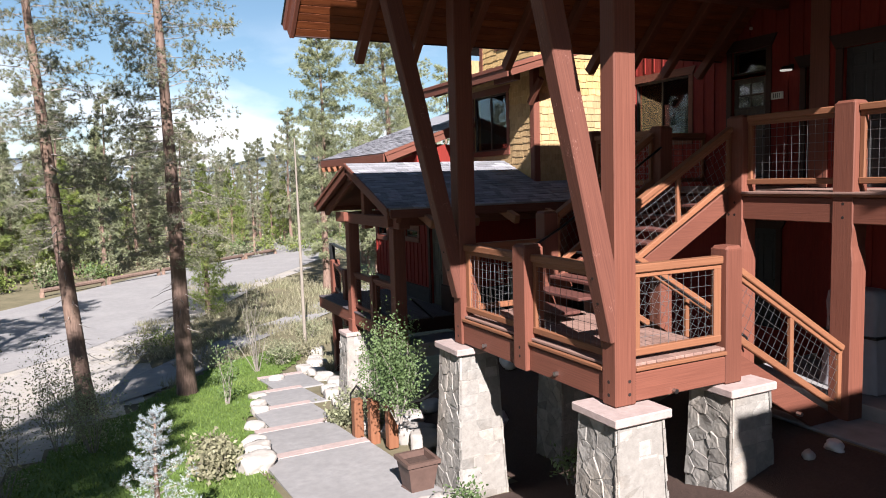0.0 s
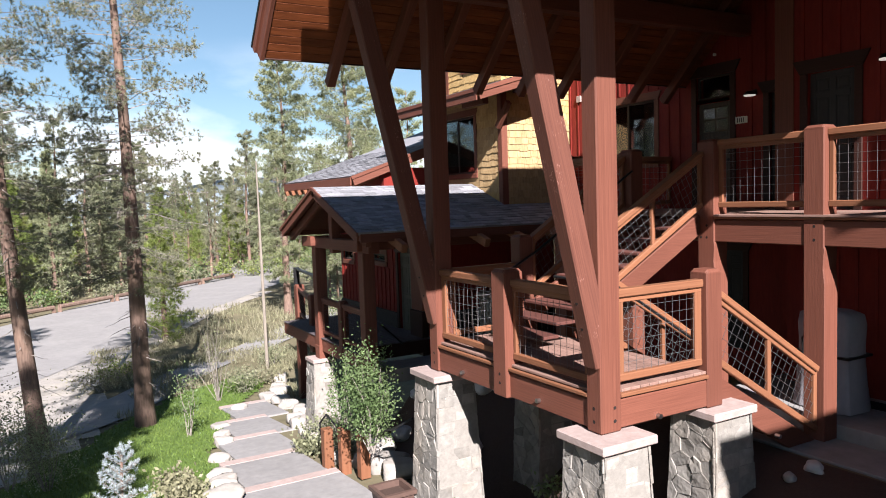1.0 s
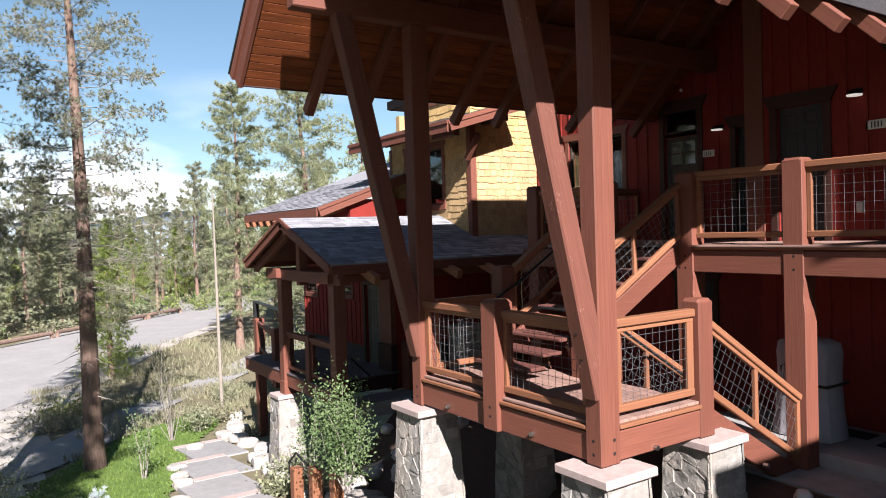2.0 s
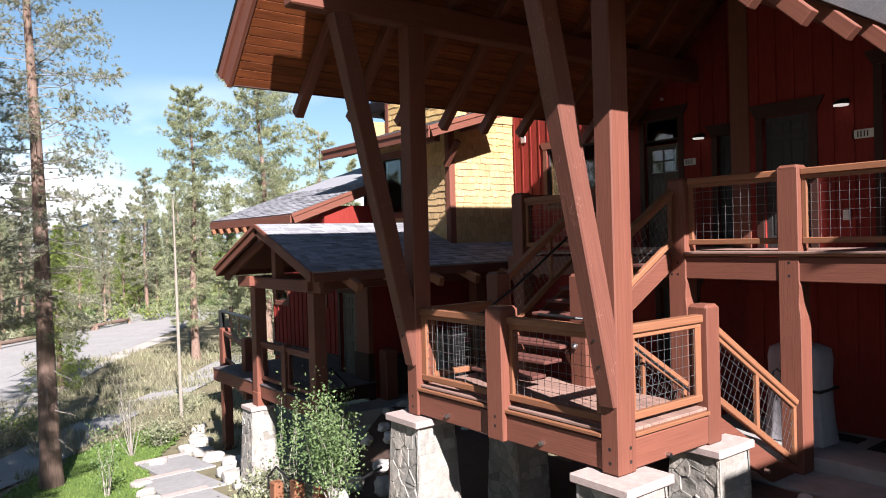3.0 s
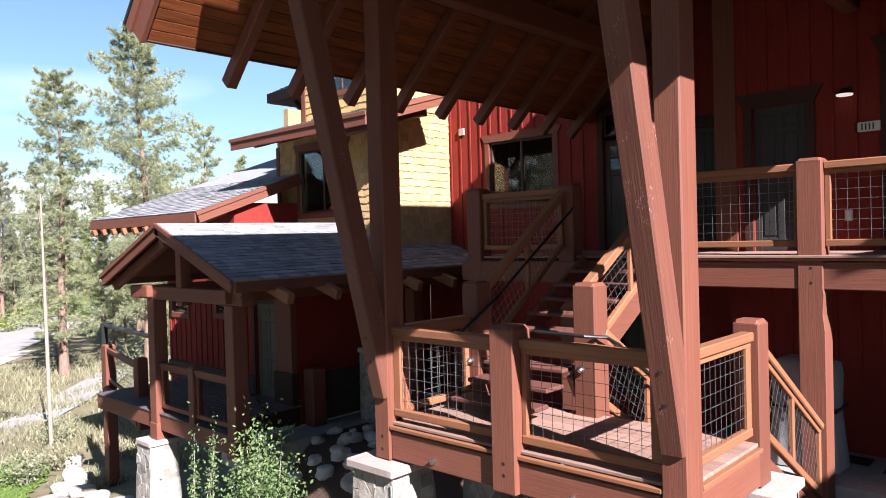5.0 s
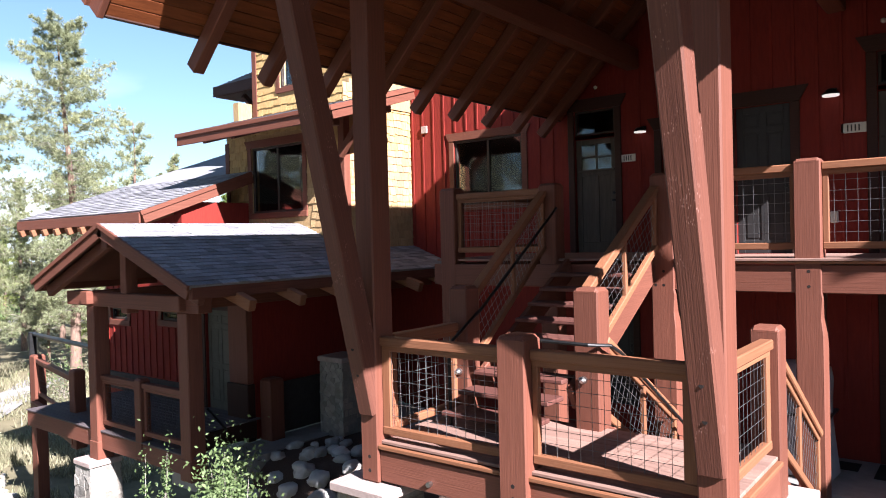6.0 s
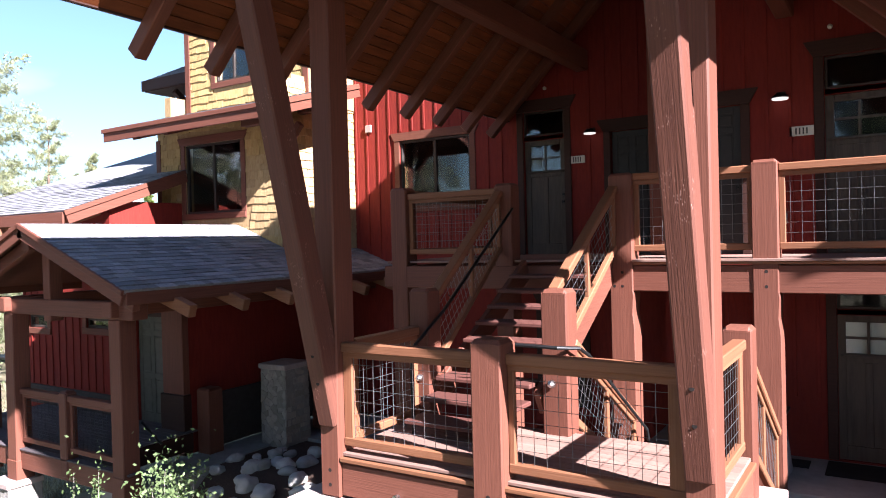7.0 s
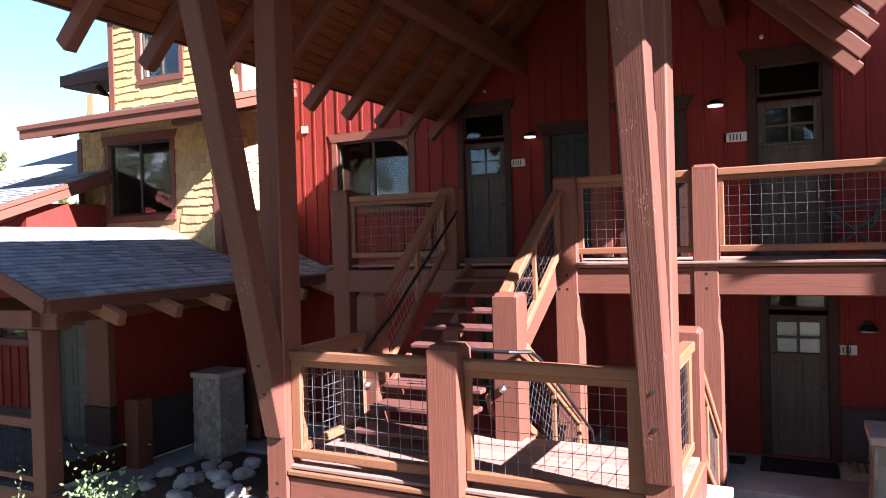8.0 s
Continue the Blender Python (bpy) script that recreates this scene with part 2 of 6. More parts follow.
def grid_wires(bm, o, u, v, step, r=0.0026):
    """Welded wire over the parallelogram o, u, v: rods along u, and rods square to them."""
    o, u, v = Vector(o), Vector(u), Vector(v)
    off = u.cross(v).normalized() * r
    lean = v.dot(u.normalized()) / u.length        # how far the square rods fall back along u
    rise = (v - u * lean).length                    # height of the panel square to u
    nu, nv = max(2, round(u.length / step)), max(2, round(rise / step))
    for i in range(-nu, 2 * nu):
        a = i / nu
        s0, s1 = 0.0, 1.0
        if abs(lean) > 0.02:
            ends = sorted(((a - 0) / lean, (a - 1) / lean))
            s0, s1 = max(s0, ends[0]), min(s1, ends[1])
        elif not 0 < a < 1:
            continue
        if s1 - s0 > 0.03:
            tube(bm, [o + u * (a - lean * f) + v * f + off for f in (s0, s1)], r, 4, False)
    for j in range(1, nv):
        a = o + v * (j / nv)
        tube(bm, [a - off, a + u - off], r, 4, False)


# ---- main dimensions ----
CX = -1.955            # middle of the entry porch
DECK_Z, LAND_Z = 2.87, 1.12
EAVE = 3.25            # half span of the porch roof
SOF = 5.45             # soffit height at the eave
Y_GABLE, Y_WALL, Y_WALL2 = -1.98, 7.15, 5.85
X_STEP = -1.95          # where the rear wall steps forward


# ---- ground ----
GX = [(-400, -6.0), (-120, -5.0), (-60, -4.3), (-30, -3.85), (-20, -3.6), (-16, -3.15), (-12, -2.62), (-8, -2.15), (-5, -1.78), (-3.2, -1.65), (-1, -1.0), (1, -0.4), (4, -0.2), (60, 0.2), (400, 1.0)]
GXX, GXZ = [p[0] for p in GX], [p[1] for p in GX]


def ground_z(x, y):
    z = float(np.interp(x, GXX, GXZ))
    if x > -9:
        t = min(1.0, max(0.0, (y - 0.9) / 2.2))
        t = t * t * (3 - 2 * t)
        top = -0.24 if x > -2.3 else -0.62
        z = z + (max(z, top) - z) * t
    return z


def ground_sheet():
    xs = sorted(set([round(-14 + 0.4 * i, 2) for i in range(56)] + [round(-60 + 2 * i, 2) for i in range(23)] + [-400, -250, -160, -110, -80, 12, 20, 40, 90, 200, 400]))
    ys = sorted(set([round(-7 + 0.4 * i, 2) for i in range(40)] + [-400, -200, -100, -60, -40, -30, -24, -18, -14, -10, 10, 12, 15, 20, 28, 40, 60, 100, 200, 400]))
    bm = bmesh.new()
    rows = []
    for y in ys:
        rows.append([bm.verts.new((x, y, ground_z(x, y) + 0.03 * noise.noise((x * 0.9, y * 0.9, 0)))) for x in xs])
    for a, b in zip(rows, rows[1:]):
        for k in range(len(xs) - 1):
            bm.faces.new((a[k], a[k + 1], b[k + 1], b[k]))
    for f in bm.faces:
        f.smooth = True
    return part("ground", bm, M_SOIL)


M_SOIL = surface("dry_meadow", (0.15, 0.13, 0.078), (0.095, 0.083, 0.048), 0.95, 1.6, bump=0.5, bscale=9, c3=(0.19, 0.16, 0.10), vary=0.0)
tagged(ground_sheet(), "dry grassy ground sloping down to the road", "ground", kind="structure")


# ---- entry porch ----
def bolt(parent, x, y, z, axis="y"):
    bm = bmesh.new()
    d = {"x": Vector((1, 0, 0)), "y": Vector((0, 1, 0))}[axis]
    # nearly flush disc; the dark of the recess is in its colour
    tube(bm, [Vector((x, y, z)) - d * 0.0015, Vector((x, y, z)) + d * 0.02], 0.02, 10)
    return part("bolt", bm, M_BOLT, parent, "flush disc painted near-black as a countersunk bolt hole")


def porch_post(x0, w, label):
    xc = x0 + w / 2
    t = thing("porch_post", (xc, 0.145, 0.68), label, "post", "tall porch posts")
    post = one("post", W["z"], t, abox, x0, x0 + w, 0.0, 0.29, 0.68, 6.2, bev=0.015)
    zf, z1, k = 1.216, 6.2, 0.234
    d = Vector((0, -k, 1)).normalized()
    back = Vector((0, 1, k)).normalized()
    p = Vector((xc, 0, zf)) + back * 0.125
    bm = bmesh.new()
    strut(bm, p + d * 0.17, p + d * ((z1 - zf) / d.z), 0.212, 0.25, 0.016, up=(0, -1, -k))
    brace = part("brace", bm, W["brace"], t, "rough-sawn leaning timber brace")
    for z in (0.945, 0.80):
        bolt(post, xc, 0.0, z)
        bolt(post, x0 + w - 0.0165, 0.19, z + 0.005, "x")
    for z in (2.105, 1.827):
        bolt(brace, xc, -(z - zf) * k, z)
    return t


porch_post(-3.82, 0.245, "tall reddish-brown timber porch post with leaning brace on stone pier")
porch_post(-0.27, 0.235, "tall reddish-brown timber porch post with weathered leaning brace on stone pier")


# ---- porch roof ----
def roof_z(x):
    """Soffit height at x."""
    return SOF + EAVE - abs(x - CX)


def porch_roof():
    t = thing("porch_roof", (CX, 2.5, 6.2), "steep gabled porch roof with exposed dark rafters and stained plank soffit", "roof", kind="structure")
    for sgn in (-1, 1):
        side = Vector((sgn, 0, -1)).normalized()
        upn = Vector((sgn, 0, 1)).normalized()
        e = Vector((CX + sgn * EAVE, 0, SOF))
        length = EAVE * math.sqrt(2)
        # soffit planks
        bm = bmesh.new()
        w = 0.135
        n = int(length / w)
        for i in range(n):
            c = e - side * (w * (i + 0.5)) + upn * 0.012
            obox(bm, along(c + Vector((0, Y_GABLE + 0.06, 0)), c + Vector((0, Y_WALL, 0)), upn), Y_WALL - Y_GABLE - 0.06, w - 0.004, 0.024, 0.006)
        part("soffit", bm, M_SOFFIT, t, "reddish stained plank soffit")
        # roof deck and shingle courses
        bm = bmesh.new()
        c = e - side * (length / 2) + upn * 0.17
        m = along(c + Vector((0, Y_GABLE + 0.05, 0)), c + Vector((0, Y_WALL, 0)), upn)
        obox(bm, m, Y_WALL - Y_GABLE - 0.05, length + 0.1, 0.28, 0.01)
        part("roof_deck", bm, M_ROOF, t, "grey asphalt shingle roof")
        # gable fascia: a deep board and a trim strip
        bm = bmesh.new()
        p, q = e + Vector((0, Y_GABLE, 0)) + side * 0.04, Vector((CX, Y_GABLE, SOF + EAVE)) - side * 0.04
        strut(bm, p + upn * 0.10 + Vector((0, 0.03, 0)), q + upn * 0.10 + Vector((0, 0.03, 0)), 0.07, 0.23, 0.008, up=upn)
        part("fascia", bm, W["slope_left" if sgn < 0 else "slope_right"], t, "reddish-brown fascia board")
        bm = bmesh.new()
        strut(bm, p + upn * 0.25 + Vector((0, -0.01, 0)), q + upn * 0.25 + Vector((0, -0.01, 0)), 0.08, 0.13, 0.006, up=upn)
        part("fascia_trim", bm, W["slope_left" if sgn < 0 else "slope_right"], t)
        bm = bmesh.new()
        strut(bm, p + upn * 0.338 + Vector((0, 0.0, 0)), q + upn * 0.338, 0.13, 0.042, 0.006, up=upn)
        part("drip_edge", bm, M_IRON, t, "dark metal drip edge")
        bm = bmesh.new()
        strut(bm, e + side * 0.02 + Vector((0, Y_GABLE + 0.06, 0.075)), e + side * 0.02 + Vector((0, Y_WALL, 0.075)), 0.04, 0.15, 0.006)
        part("eave_fascia", bm, M_DARK, t)
        # rafters with projecting tails
        for i in range(9 if sgn < 0 else 7):
            y = -0.89 + 0.935 * i
            p = Vector((CX + sgn * 3.375, y, 5.083))
            q = Vector((CX, y, 5.083 + 3.375))
            off = upn * 0.083 + Vector((0, 0.07, 0))
            bm = bmesh.new()
            strut(bm, p + off - side * 0.0, q + off, 0.14, 0.166, 0.01, up=upn)
            part("rafter", bm, W["slope_left" if sgn < 0 else "slope_right"], t, "dark stained rafter with projecting tail")
        bx = CX + sgn * 1.755
        one("plate_beam", W["y"], t, abox, bx - 0.12, bx + 0.12, -1.75, Y_WALL, 6.2, 6.57, bev=0.02)
    one("ridge_beam", W["y"], t, abox, CX - 0.13, CX + 0.13, -1.9, Y_WALL, 8.2, 8.62, bev=0.02)
    one("tie_beam", W["x"], t, abox, -3.9, -0.05, -1.15, -0.85, 6.57, 6.90, bev=0.02)
    one("king_post", W["z"], t, abox, CX - 0.12, CX + 0.12, -1.12, -0.88, 6.90, 8.2, bev=0.02)
    return t


porch_roof()


# ---- red rear walls ----
def wall_with_holes(bm, x0, x1, z0, z1, y, thick, holes):
    """A wall facing -y at y, with rectangular openings (x0, x1, z0, z1) cut through."""
    xs = sorted({x0, x1, *[h[0] for h in holes], *[h[1] for h in holes]})
    xs = [x for x in xs if x0 <= x <= x1]
    for a, b in zip(xs, xs[1:]):
        cuts = sorted([(h[2], h[3]) for h in holes if h[0] <= a + 1e-6 and h[1] >= b - 1e-6])
        z = z0
        for c0, c1 in cuts:
            if c0 > z + 1e-4:
                abox(bm, a, b, y, y + thick, z, c0, 0)
            z = max(z, c1)
        if z < z1 - 1e-4:
            abox(bm, a, b, y, y + thick, z, z1, 0)


def battens(parent, x0, x1, z0, z1, y, holes, step=0.3, mat_=None):
    x = x0 + 0.1
    while x < x1 - 0.05:
        segs = [(z0, z1)]
        for h in holes:
            if h[0] - 0.2 < x < h[1] + 0.2:
                new_segs = []
                for a, b in segs:
                    if h[2] - 0.16 > a:
                        new_segs.append((a, min(b, h[2] - 0.16)))
                    if h[3] + 0.2 < b:
                        new_segs.append((max(a, h[3] + 0.2), b))
                segs = [s for s in new_segs if s[1] - s[0] > 0.05]
        for a, b in segs:
            one("batten", mat_ or M_RED, parent, abox, x - 0.022, x + 0.022, y - 0.022, y, a, b, bev=0.004)
        x += step


D23 = (-4.92, -4.09, DECK_Z, 5.03)
T23 = (-4.92, -4.09, 5.11, 5.58)
W1 = (-7.83, -6.11, 3.93, 5.32)
LD1 = (-3.2, -2.45, DECK_Z, 5.05)
D24 = (0.28, 1.11, DECK_Z, 5.05)
T24 = (0.28, 1.11, 5.125, 5.58)
LD2 = (-1.57, -0.81, DECK_Z, 5.05)
D20 = (0.38, 1.12, 0.02, 2.02)
T20 = (0.38, 1.12, 2.1, 2.45)
D19 = (-4.6, -3.8, 0.02, 2.02)

holesA = [D23, T23, W1, LD1, D19]
bm = bmesh.new()
wall_with_holes(bm, -9.5, X_STEP, -0.6, 9.4, Y_WALL, 0.2, holesA)
wall_a = tagged(part("wall_north", bm, M_RED), "dark red board-and-batten wall behind the entry porch", "wall", kind="structure")
battens(wall_a, -9.1, X_STEP - 0.1, DECK_Z, 8.8, Y_WALL, holesA)
holesB = [D24, T24, LD2, D20, T20]
bm = bmesh.new()
wall_with_holes(bm, X_STEP, 9.0, -0.2, 9.4, Y_WALL2, 0.2, holesB)
wall_b = tagged(part("wall_north_2", bm, M_RED), "dark red board-and-batten wall beside the upper deck", "wall", kind="structure")
battens(wall_b, X_STEP + 0.2, 5.0, DECK_Z, 8.8, Y_WALL2, holesB)
battens(wall_b, X_STEP + 0.2, 5.0, 0.85, 2.5, Y_WALL2, holesB)
bm = bmesh.new()
abox(bm, X_STEP, X_STEP + 0.2, Y_WALL2 + 0.2, Y_WALL, -0.2, 9.4, 0)
tagged(part("wall_step", bm, M_RED), "short red return wall between the two entries", "wall", kind="structure")
# corner board where the wall steps forward
one("corner_trim", W["z"], wall_b, abox, X_STEP - 0.2, X_STEP + 0.14, Y_WALL2 - 0.03, Y_WALL2 - 0.003, DECK_Z, 8.8, bev=0.006)
# rest of the building behind: unseen, added closed to keep sky light out
bm = bmesh.new()
abox(bm, -9.5, -9.3, 7.35, 16, -3, 9.4, 0)
abox(bm, 8.8, 9.0, 6.05, 16, -3, 9.4, 0)
abox(bm, -9.5, 9.0, 16, 16.2, -3, 9.4, 0)
tagged(part("wall_rear", bm, M_RED), "unseen red outer walls added to close the lodge", "wall", kind="structure")
bm = bmesh.new()
abox(bm, -9.4, 9.4, 6.3, 16.4, 9.4, 9.6, 0)
tagged(part("roof_slab", bm, M_ROOF), "unseen flat grey roof added to close the lodge", "roof", kind="structure")

# ---- upper deck ----
upper = thing("upper_deck", (1, 4.8, 2.4), "upper timber walkway deck in front of the entries", "deck", kind="structure")
one("rim_beam", W["x"], upper, abox, -5.95, 3.4, 3.985, 4.13, 2.45, 2.79, bev=0.012)
one("deck_edge", R["x"], upper, abox, -1.85, 3.4, 3.95, 4.0, 2.80, 2.835, bev=0.006)
for i in range(5):
    x = -5.5 + i * 1.8
    one("joist", W["y"], upper, abox, x, x + 0.06, 4.13, Y_WALL2 - 0.02 if x > X_STEP else Y_WALL - 0.02, 2.53, 2.8, bev=0.005)
y = 3.93
while y < Y_WALL - 0.1:
    x1 = 3.4
    one("deck_board", M_DECK, upper, abox, -1.86 if y < 3.98 else -5.95, X_STEP if y > Y_WALL2 - 0.15 else x1, y, y + 0.134, 2.835, DECK_Z, bev=0.006)
    y += 0.14


# ---- timber railing posts ----
def rail_post(x0, y0, w, z0, z1, label, bolts=(), cat="post"):
    t = thing("railing_post", (x0 + w / 2, y0 + w / 2, z0), label, cat, "square railing posts")
    post = one("post", W["z"], t, abox, x0, x0 + w, y0, y0 + w, z0, z1 - 0.03, bev=0.014)
    bm = bmesh.new()
    abox(bm, x0 - 0.001, x0 + w + 0.001, y0 - 0.001, y0 + w + 0.001, z1 - 0.09, z1, bev=0.035)
    part("post_top", bm, W["z"], t)
    for z in bolts:
        bolt(post, x0 + w / 2, y0, z)
    return t


rail_post(-2.05, -0.03, 0.295, 0.69, 2.33, "square brown timber railing post bolted to the landing rim", (0.982, 0.867))
rail_post(-0.31, 1.66, 0.26, 0.68, 2.32, "square brown timber newel post standing on stone pier", (0.92, 0.80))
rail_post(-3.70, 1.44, 0.26, 0.80, 2.64, "square brown timber newel post at the foot of upper stair")
rail_post(-2.10, 1.56, 0.29, 0.80, 2.645, "square sunlit timber newel post between the two stairs")
def flared_post(x0, x1, xw, y0, w, z0, zs, label, zt, bolts):
    """A deck post that is broader below the rim beam and cut back above it."""
    t = thing("deck_post", ((x0 + xw) / 2, y0 + w / 2, z0), label, "post", "upper deck posts")
    bm = bmesh.new()
    prof = [(x0, z0), (xw, z0), (xw, 1.95), (xw - 0.02, 2.15), (x1 + 0.01, 2.40), (x1, 2.46), (x1, zs), (x0, zs)]
    a = [bm.verts.new((x, y0, z)) for x, z in prof]
    b = [bm.verts.new((x, y0 + w, z)) for x, z in prof]
    bm.faces.new(a)
    bm.faces.new(list(reversed(b)))
    for k in range(len(prof)):
        bm.faces.new((a[k], b[k], b[(k + 1) % len(prof)], a[(k + 1) % len(prof)]))
    bmesh.ops.recalc_face_normals(bm, faces=bm.faces)
    bmesh.ops.bevel(bm, geom=list(bm.edges), offset=0.012, segments=1, affect="EDGES")
    post = part("post", bm, W["z"], t)
    bm = bmesh.new()
    abox(bm, x0 - 0.001, x1 + 0.001, y0 - 0.001, y0 + w + 0.001, zt - 0.09, zt, bev=0.035)
    part("post_top", bm, W["z"], t)
    for x, z in bolts:
        bolt(post, x, y0, z)
    return t


flared_post(-0.395, -0.10, -0.085, 3.97, 0.29, -0.2, 4.03, "tall hand-hewn timber post carrying the upper deck", 4.06, ((-0.24, 2.712), (-0.24, 2.53)))
flared_post(-2.17, -1.86, -1.845, 3.96, 0.30, -0.2, 3.99, "tall hand-hewn timber post at the head of stairs", 4.02, ((-2.11, 2.515), (-2.0, 2.515), (-2.0, 2.70)))
rail_post(-5.80, 3.98, 0.3, -0.6, 4.04, "tall square timber post at the end of upper deck")
rail_post(-3.92, 4.0, 0.28, -0.5, 4.0, "square timber newel post at the head of upper stair")
rail_post(2.6, 3.97, 0.29, 0.0, 4.06, "tall square timber post carrying the upper deck", (2.712, 2.53))


# ---- railings ----
def railing(p, q, z_bot0, z_bot1, height, label, step=0.115, mid=False, gap=0.1, wire=None, ends_w=(0.07, 0.07), woods=R):
    """A framed wire railing from p to q (plan points); the foot runs from z_bot0 to z_bot1."""
    p, q = Vector((p[0], p[1], z_bot0)), Vector((q[0], q[1], z_bot1))
    d = q - p
    ax = "x" if abs(d.x) > abs(d.y) else "y"
    t = thing("railing", (p + q) / 2, label, "railing", "framed wire railings")
    up = Vector((0, 0, 1))
    n = d.normalized()
    top0, top1 = p + up * (height - 0.05), q + up * (height - 0.05)
    slope = Vector((d.x, d.y, 0)).length / d.length
    bm = bmesh.new()
    strut(bm, top0, top1, 0.125, 0.095 * slope + 0.0, 0.012)
    part("top_rail", bm, woods[ax], t)
    bm = bmesh.new()
    strut(bm, top0 - up * (0.075), top1 - up * (0.075), 0.06, 0.06, 0.008)
    part("upper_frame", bm, woods[ax], t)
    bm = bmesh.new()
    strut(bm, p + up * (gap + 0.045), q + up * (gap + 0.045), 0.075, 0.085, 0.01)
    part("bottom_rail", bm, woods[ax], t)
    hz = Vector((d.x, d.y, 0)).normalized()
    ends = [(ends_w[0] / 2 / d.length, ends_w[0]), (1 - ends_w[1] / 2 / d.length, ends_w[1])]
    if mid:
        ends.append((0.5, 0.07))
    for e, s in ends:
        c = p + d * e
        bm = bmesh.new()
        obox(bm, along(c + up * (gap + 0.05), c + up * (height - 0.1), up=(hz.x, hz.y, 0)), height - gap - 0.15, 0.056, s, 0.008)
        part("stile", bm, woods["z"], t)
    bm = bmesh.new()
    grid_wires(bm, p + up * (gap + 0.08), d, up * (height - gap - 0.18), step)
    part("wire_mesh", bm, wire or M_WIRE, t, "welded wire mesh infill")
    return t


LR = 1.09
front = "stained timber railing with wire mesh on the stair landing"
railing((-3.575, 0.12), (-2.05, 0.12), LAND_Z, LAND_Z, LR, front, gap=0.06, ends_w=(0.11, 0.07))
railing((-1.755, 0.12), (-0.27, 0.12), LAND_Z, LAND_Z, LR, front, gap=0.06, ends_w=(0.06, 0.13))
railing((-0.16, 0.29), (-0.16, 1.66), LAND_Z, LAND_Z, LR, front, gap=0.06, ends_w=(0.14, 0.11))
railing((-3.62, 0.29), (-3.62, 1.44), LAND_Z, LAND_Z, LR, front, gap=0.06)
upl = "stained timber railing with wire mesh along the upper deck"
UR = 1.14
railing((-0.10, 4.1), (2.6, 4.1), DECK_Z, DECK_Z, UR, upl, 0.125)
railing((-1.865, 4.1), (-0.385, 4.1), DECK_Z, DECK_Z, UR, upl, 0.125)
railing((-5.5, 4.1), (-3.92, 4.1), DECK_Z, DECK_Z, UR - 0.07, upl, 0.125)
railing((-5.66, 4.28), (-5.66, Y_WALL - 0.02), DECK_Z, DECK_Z, UR, upl, 0.125)


# ---- landing ----
land = thing("landing_deck", (-1.9, 0.9, 0.72), "square stair landing of brown boards on heavy rim beams", "deck")
for (x0, x1, y0, y1, a) in ((-3.575, -0.27, 0.03, 0.17, "x"), (-0.2, -0.06, 0.29, 1.66, "y"), (-3.72, -3.58, 0.29, 1.44, "y"), (-3.44, -0.3, 1.62, 1.72, "x")):
    one("rim_beam", W[a], land, abox, x0, x1, y0, y1, 0.70, 1.02, bev=0.012)
for (x0, x1, y0, y1, a) in ((-3.575, -0.27, 0.0, 0.05, "x"), (-0.1, -0.03, 0.29, 1.66, "y"), (-3.75, -3.68, 0.29, 1.44, "y")):
    one("ledge", R[a], land, abox, x0, x1, y0, y1, 1.04, 1.085, bev=0.008)
y = 0.06
while y < 1.7:
    one("deck_board", M_DECK, land, abox, -3.70, -0.08, y, y + 0.134, 1.085, LAND_Z, bev=0.006)
    y += 0.14
for i in range(5):
    x = -3.2 + i * 0.68
    one("joist", W["y"], land, abox, x, x + 0.05, 0.17, 1.62, 0.80, 1.08, bev=0.004)


# ---- stairs ----
M_TREAD = wood("stair_tread", (0.115, 0.045, 0.036), (0.075, 0.028, 0.022), "x")
def stair(x0, x1, y0, z0, y1, z1, n, label):
    """n risers from (y0, z0) to (y1, z1) between x0 and x1."""
    t = thing("stair", ((x0 + x1) / 2, y0, min(z0, z1)), label, "stairs")
    rise, run = (z1 - z0) / n, (y1 - y0) / n
    up = Vector((0, 0, 1))
    for x in (x0 + 0.04, x1 - 0.04):
        bm = bmesh.new()
        f0 = 0.24 if z1 > z0 else 0.0
        strut(bm, (x, y0 + (y1 - y0) * f0, z0 + (z1 - z0) * f0 - 0.12), (x, y1, z1 - 0.12), 0.08, 0.30, 0.012)
        part("stringer", bm, W["y"], t)
    for i in range(1, n):
        z = z0 + rise * i
        y = y0 + run * (i - 0.5)
        one("tread", M_TREAD, t, abox, x0 + 0.08, x1 - 0.08, y - abs(run) * 0.56, y + abs(run) * 0.56, z - 0.05, z, bev=0.01)
    return t


stair(-3.46, -2.12, 0.85, LAND_Z, 4.0, DECK_Z, 10, "open-riser timber stair climbing to the upper deck")
stair(-1.82, -0.22, 1.72, LAND_Z, 3.9, -0.2, 7, "open-riser timber stair descending to the patio")
st_lab = "sloping timber stair railing with slanted wire mesh"
railing((-3.50, 1.70), (-3.84, 4.0), 1.60, DECK_Z + 0.02, 1.02, st_lab, 0.115, mid=True, gap=0.12)
railing((-2.05, 1.80), (-2.10, 3.96), 1.66, DECK_Z + 0.0, 1.0, st_lab, 0.115, mid=True, gap=0.12)
railing((-0.16, 1.92), (-0.16, 3.88), LAND_Z - 0.06, -0.16, 1.02, st_lab, 0.115, mid=True, gap=0.1)
railing((-1.86, 1.80), (-1.86, 3.88), LAND_Z - 0.02, -0.16, 1.02, st_lab, 0.115, mid=True, gap=0.1)



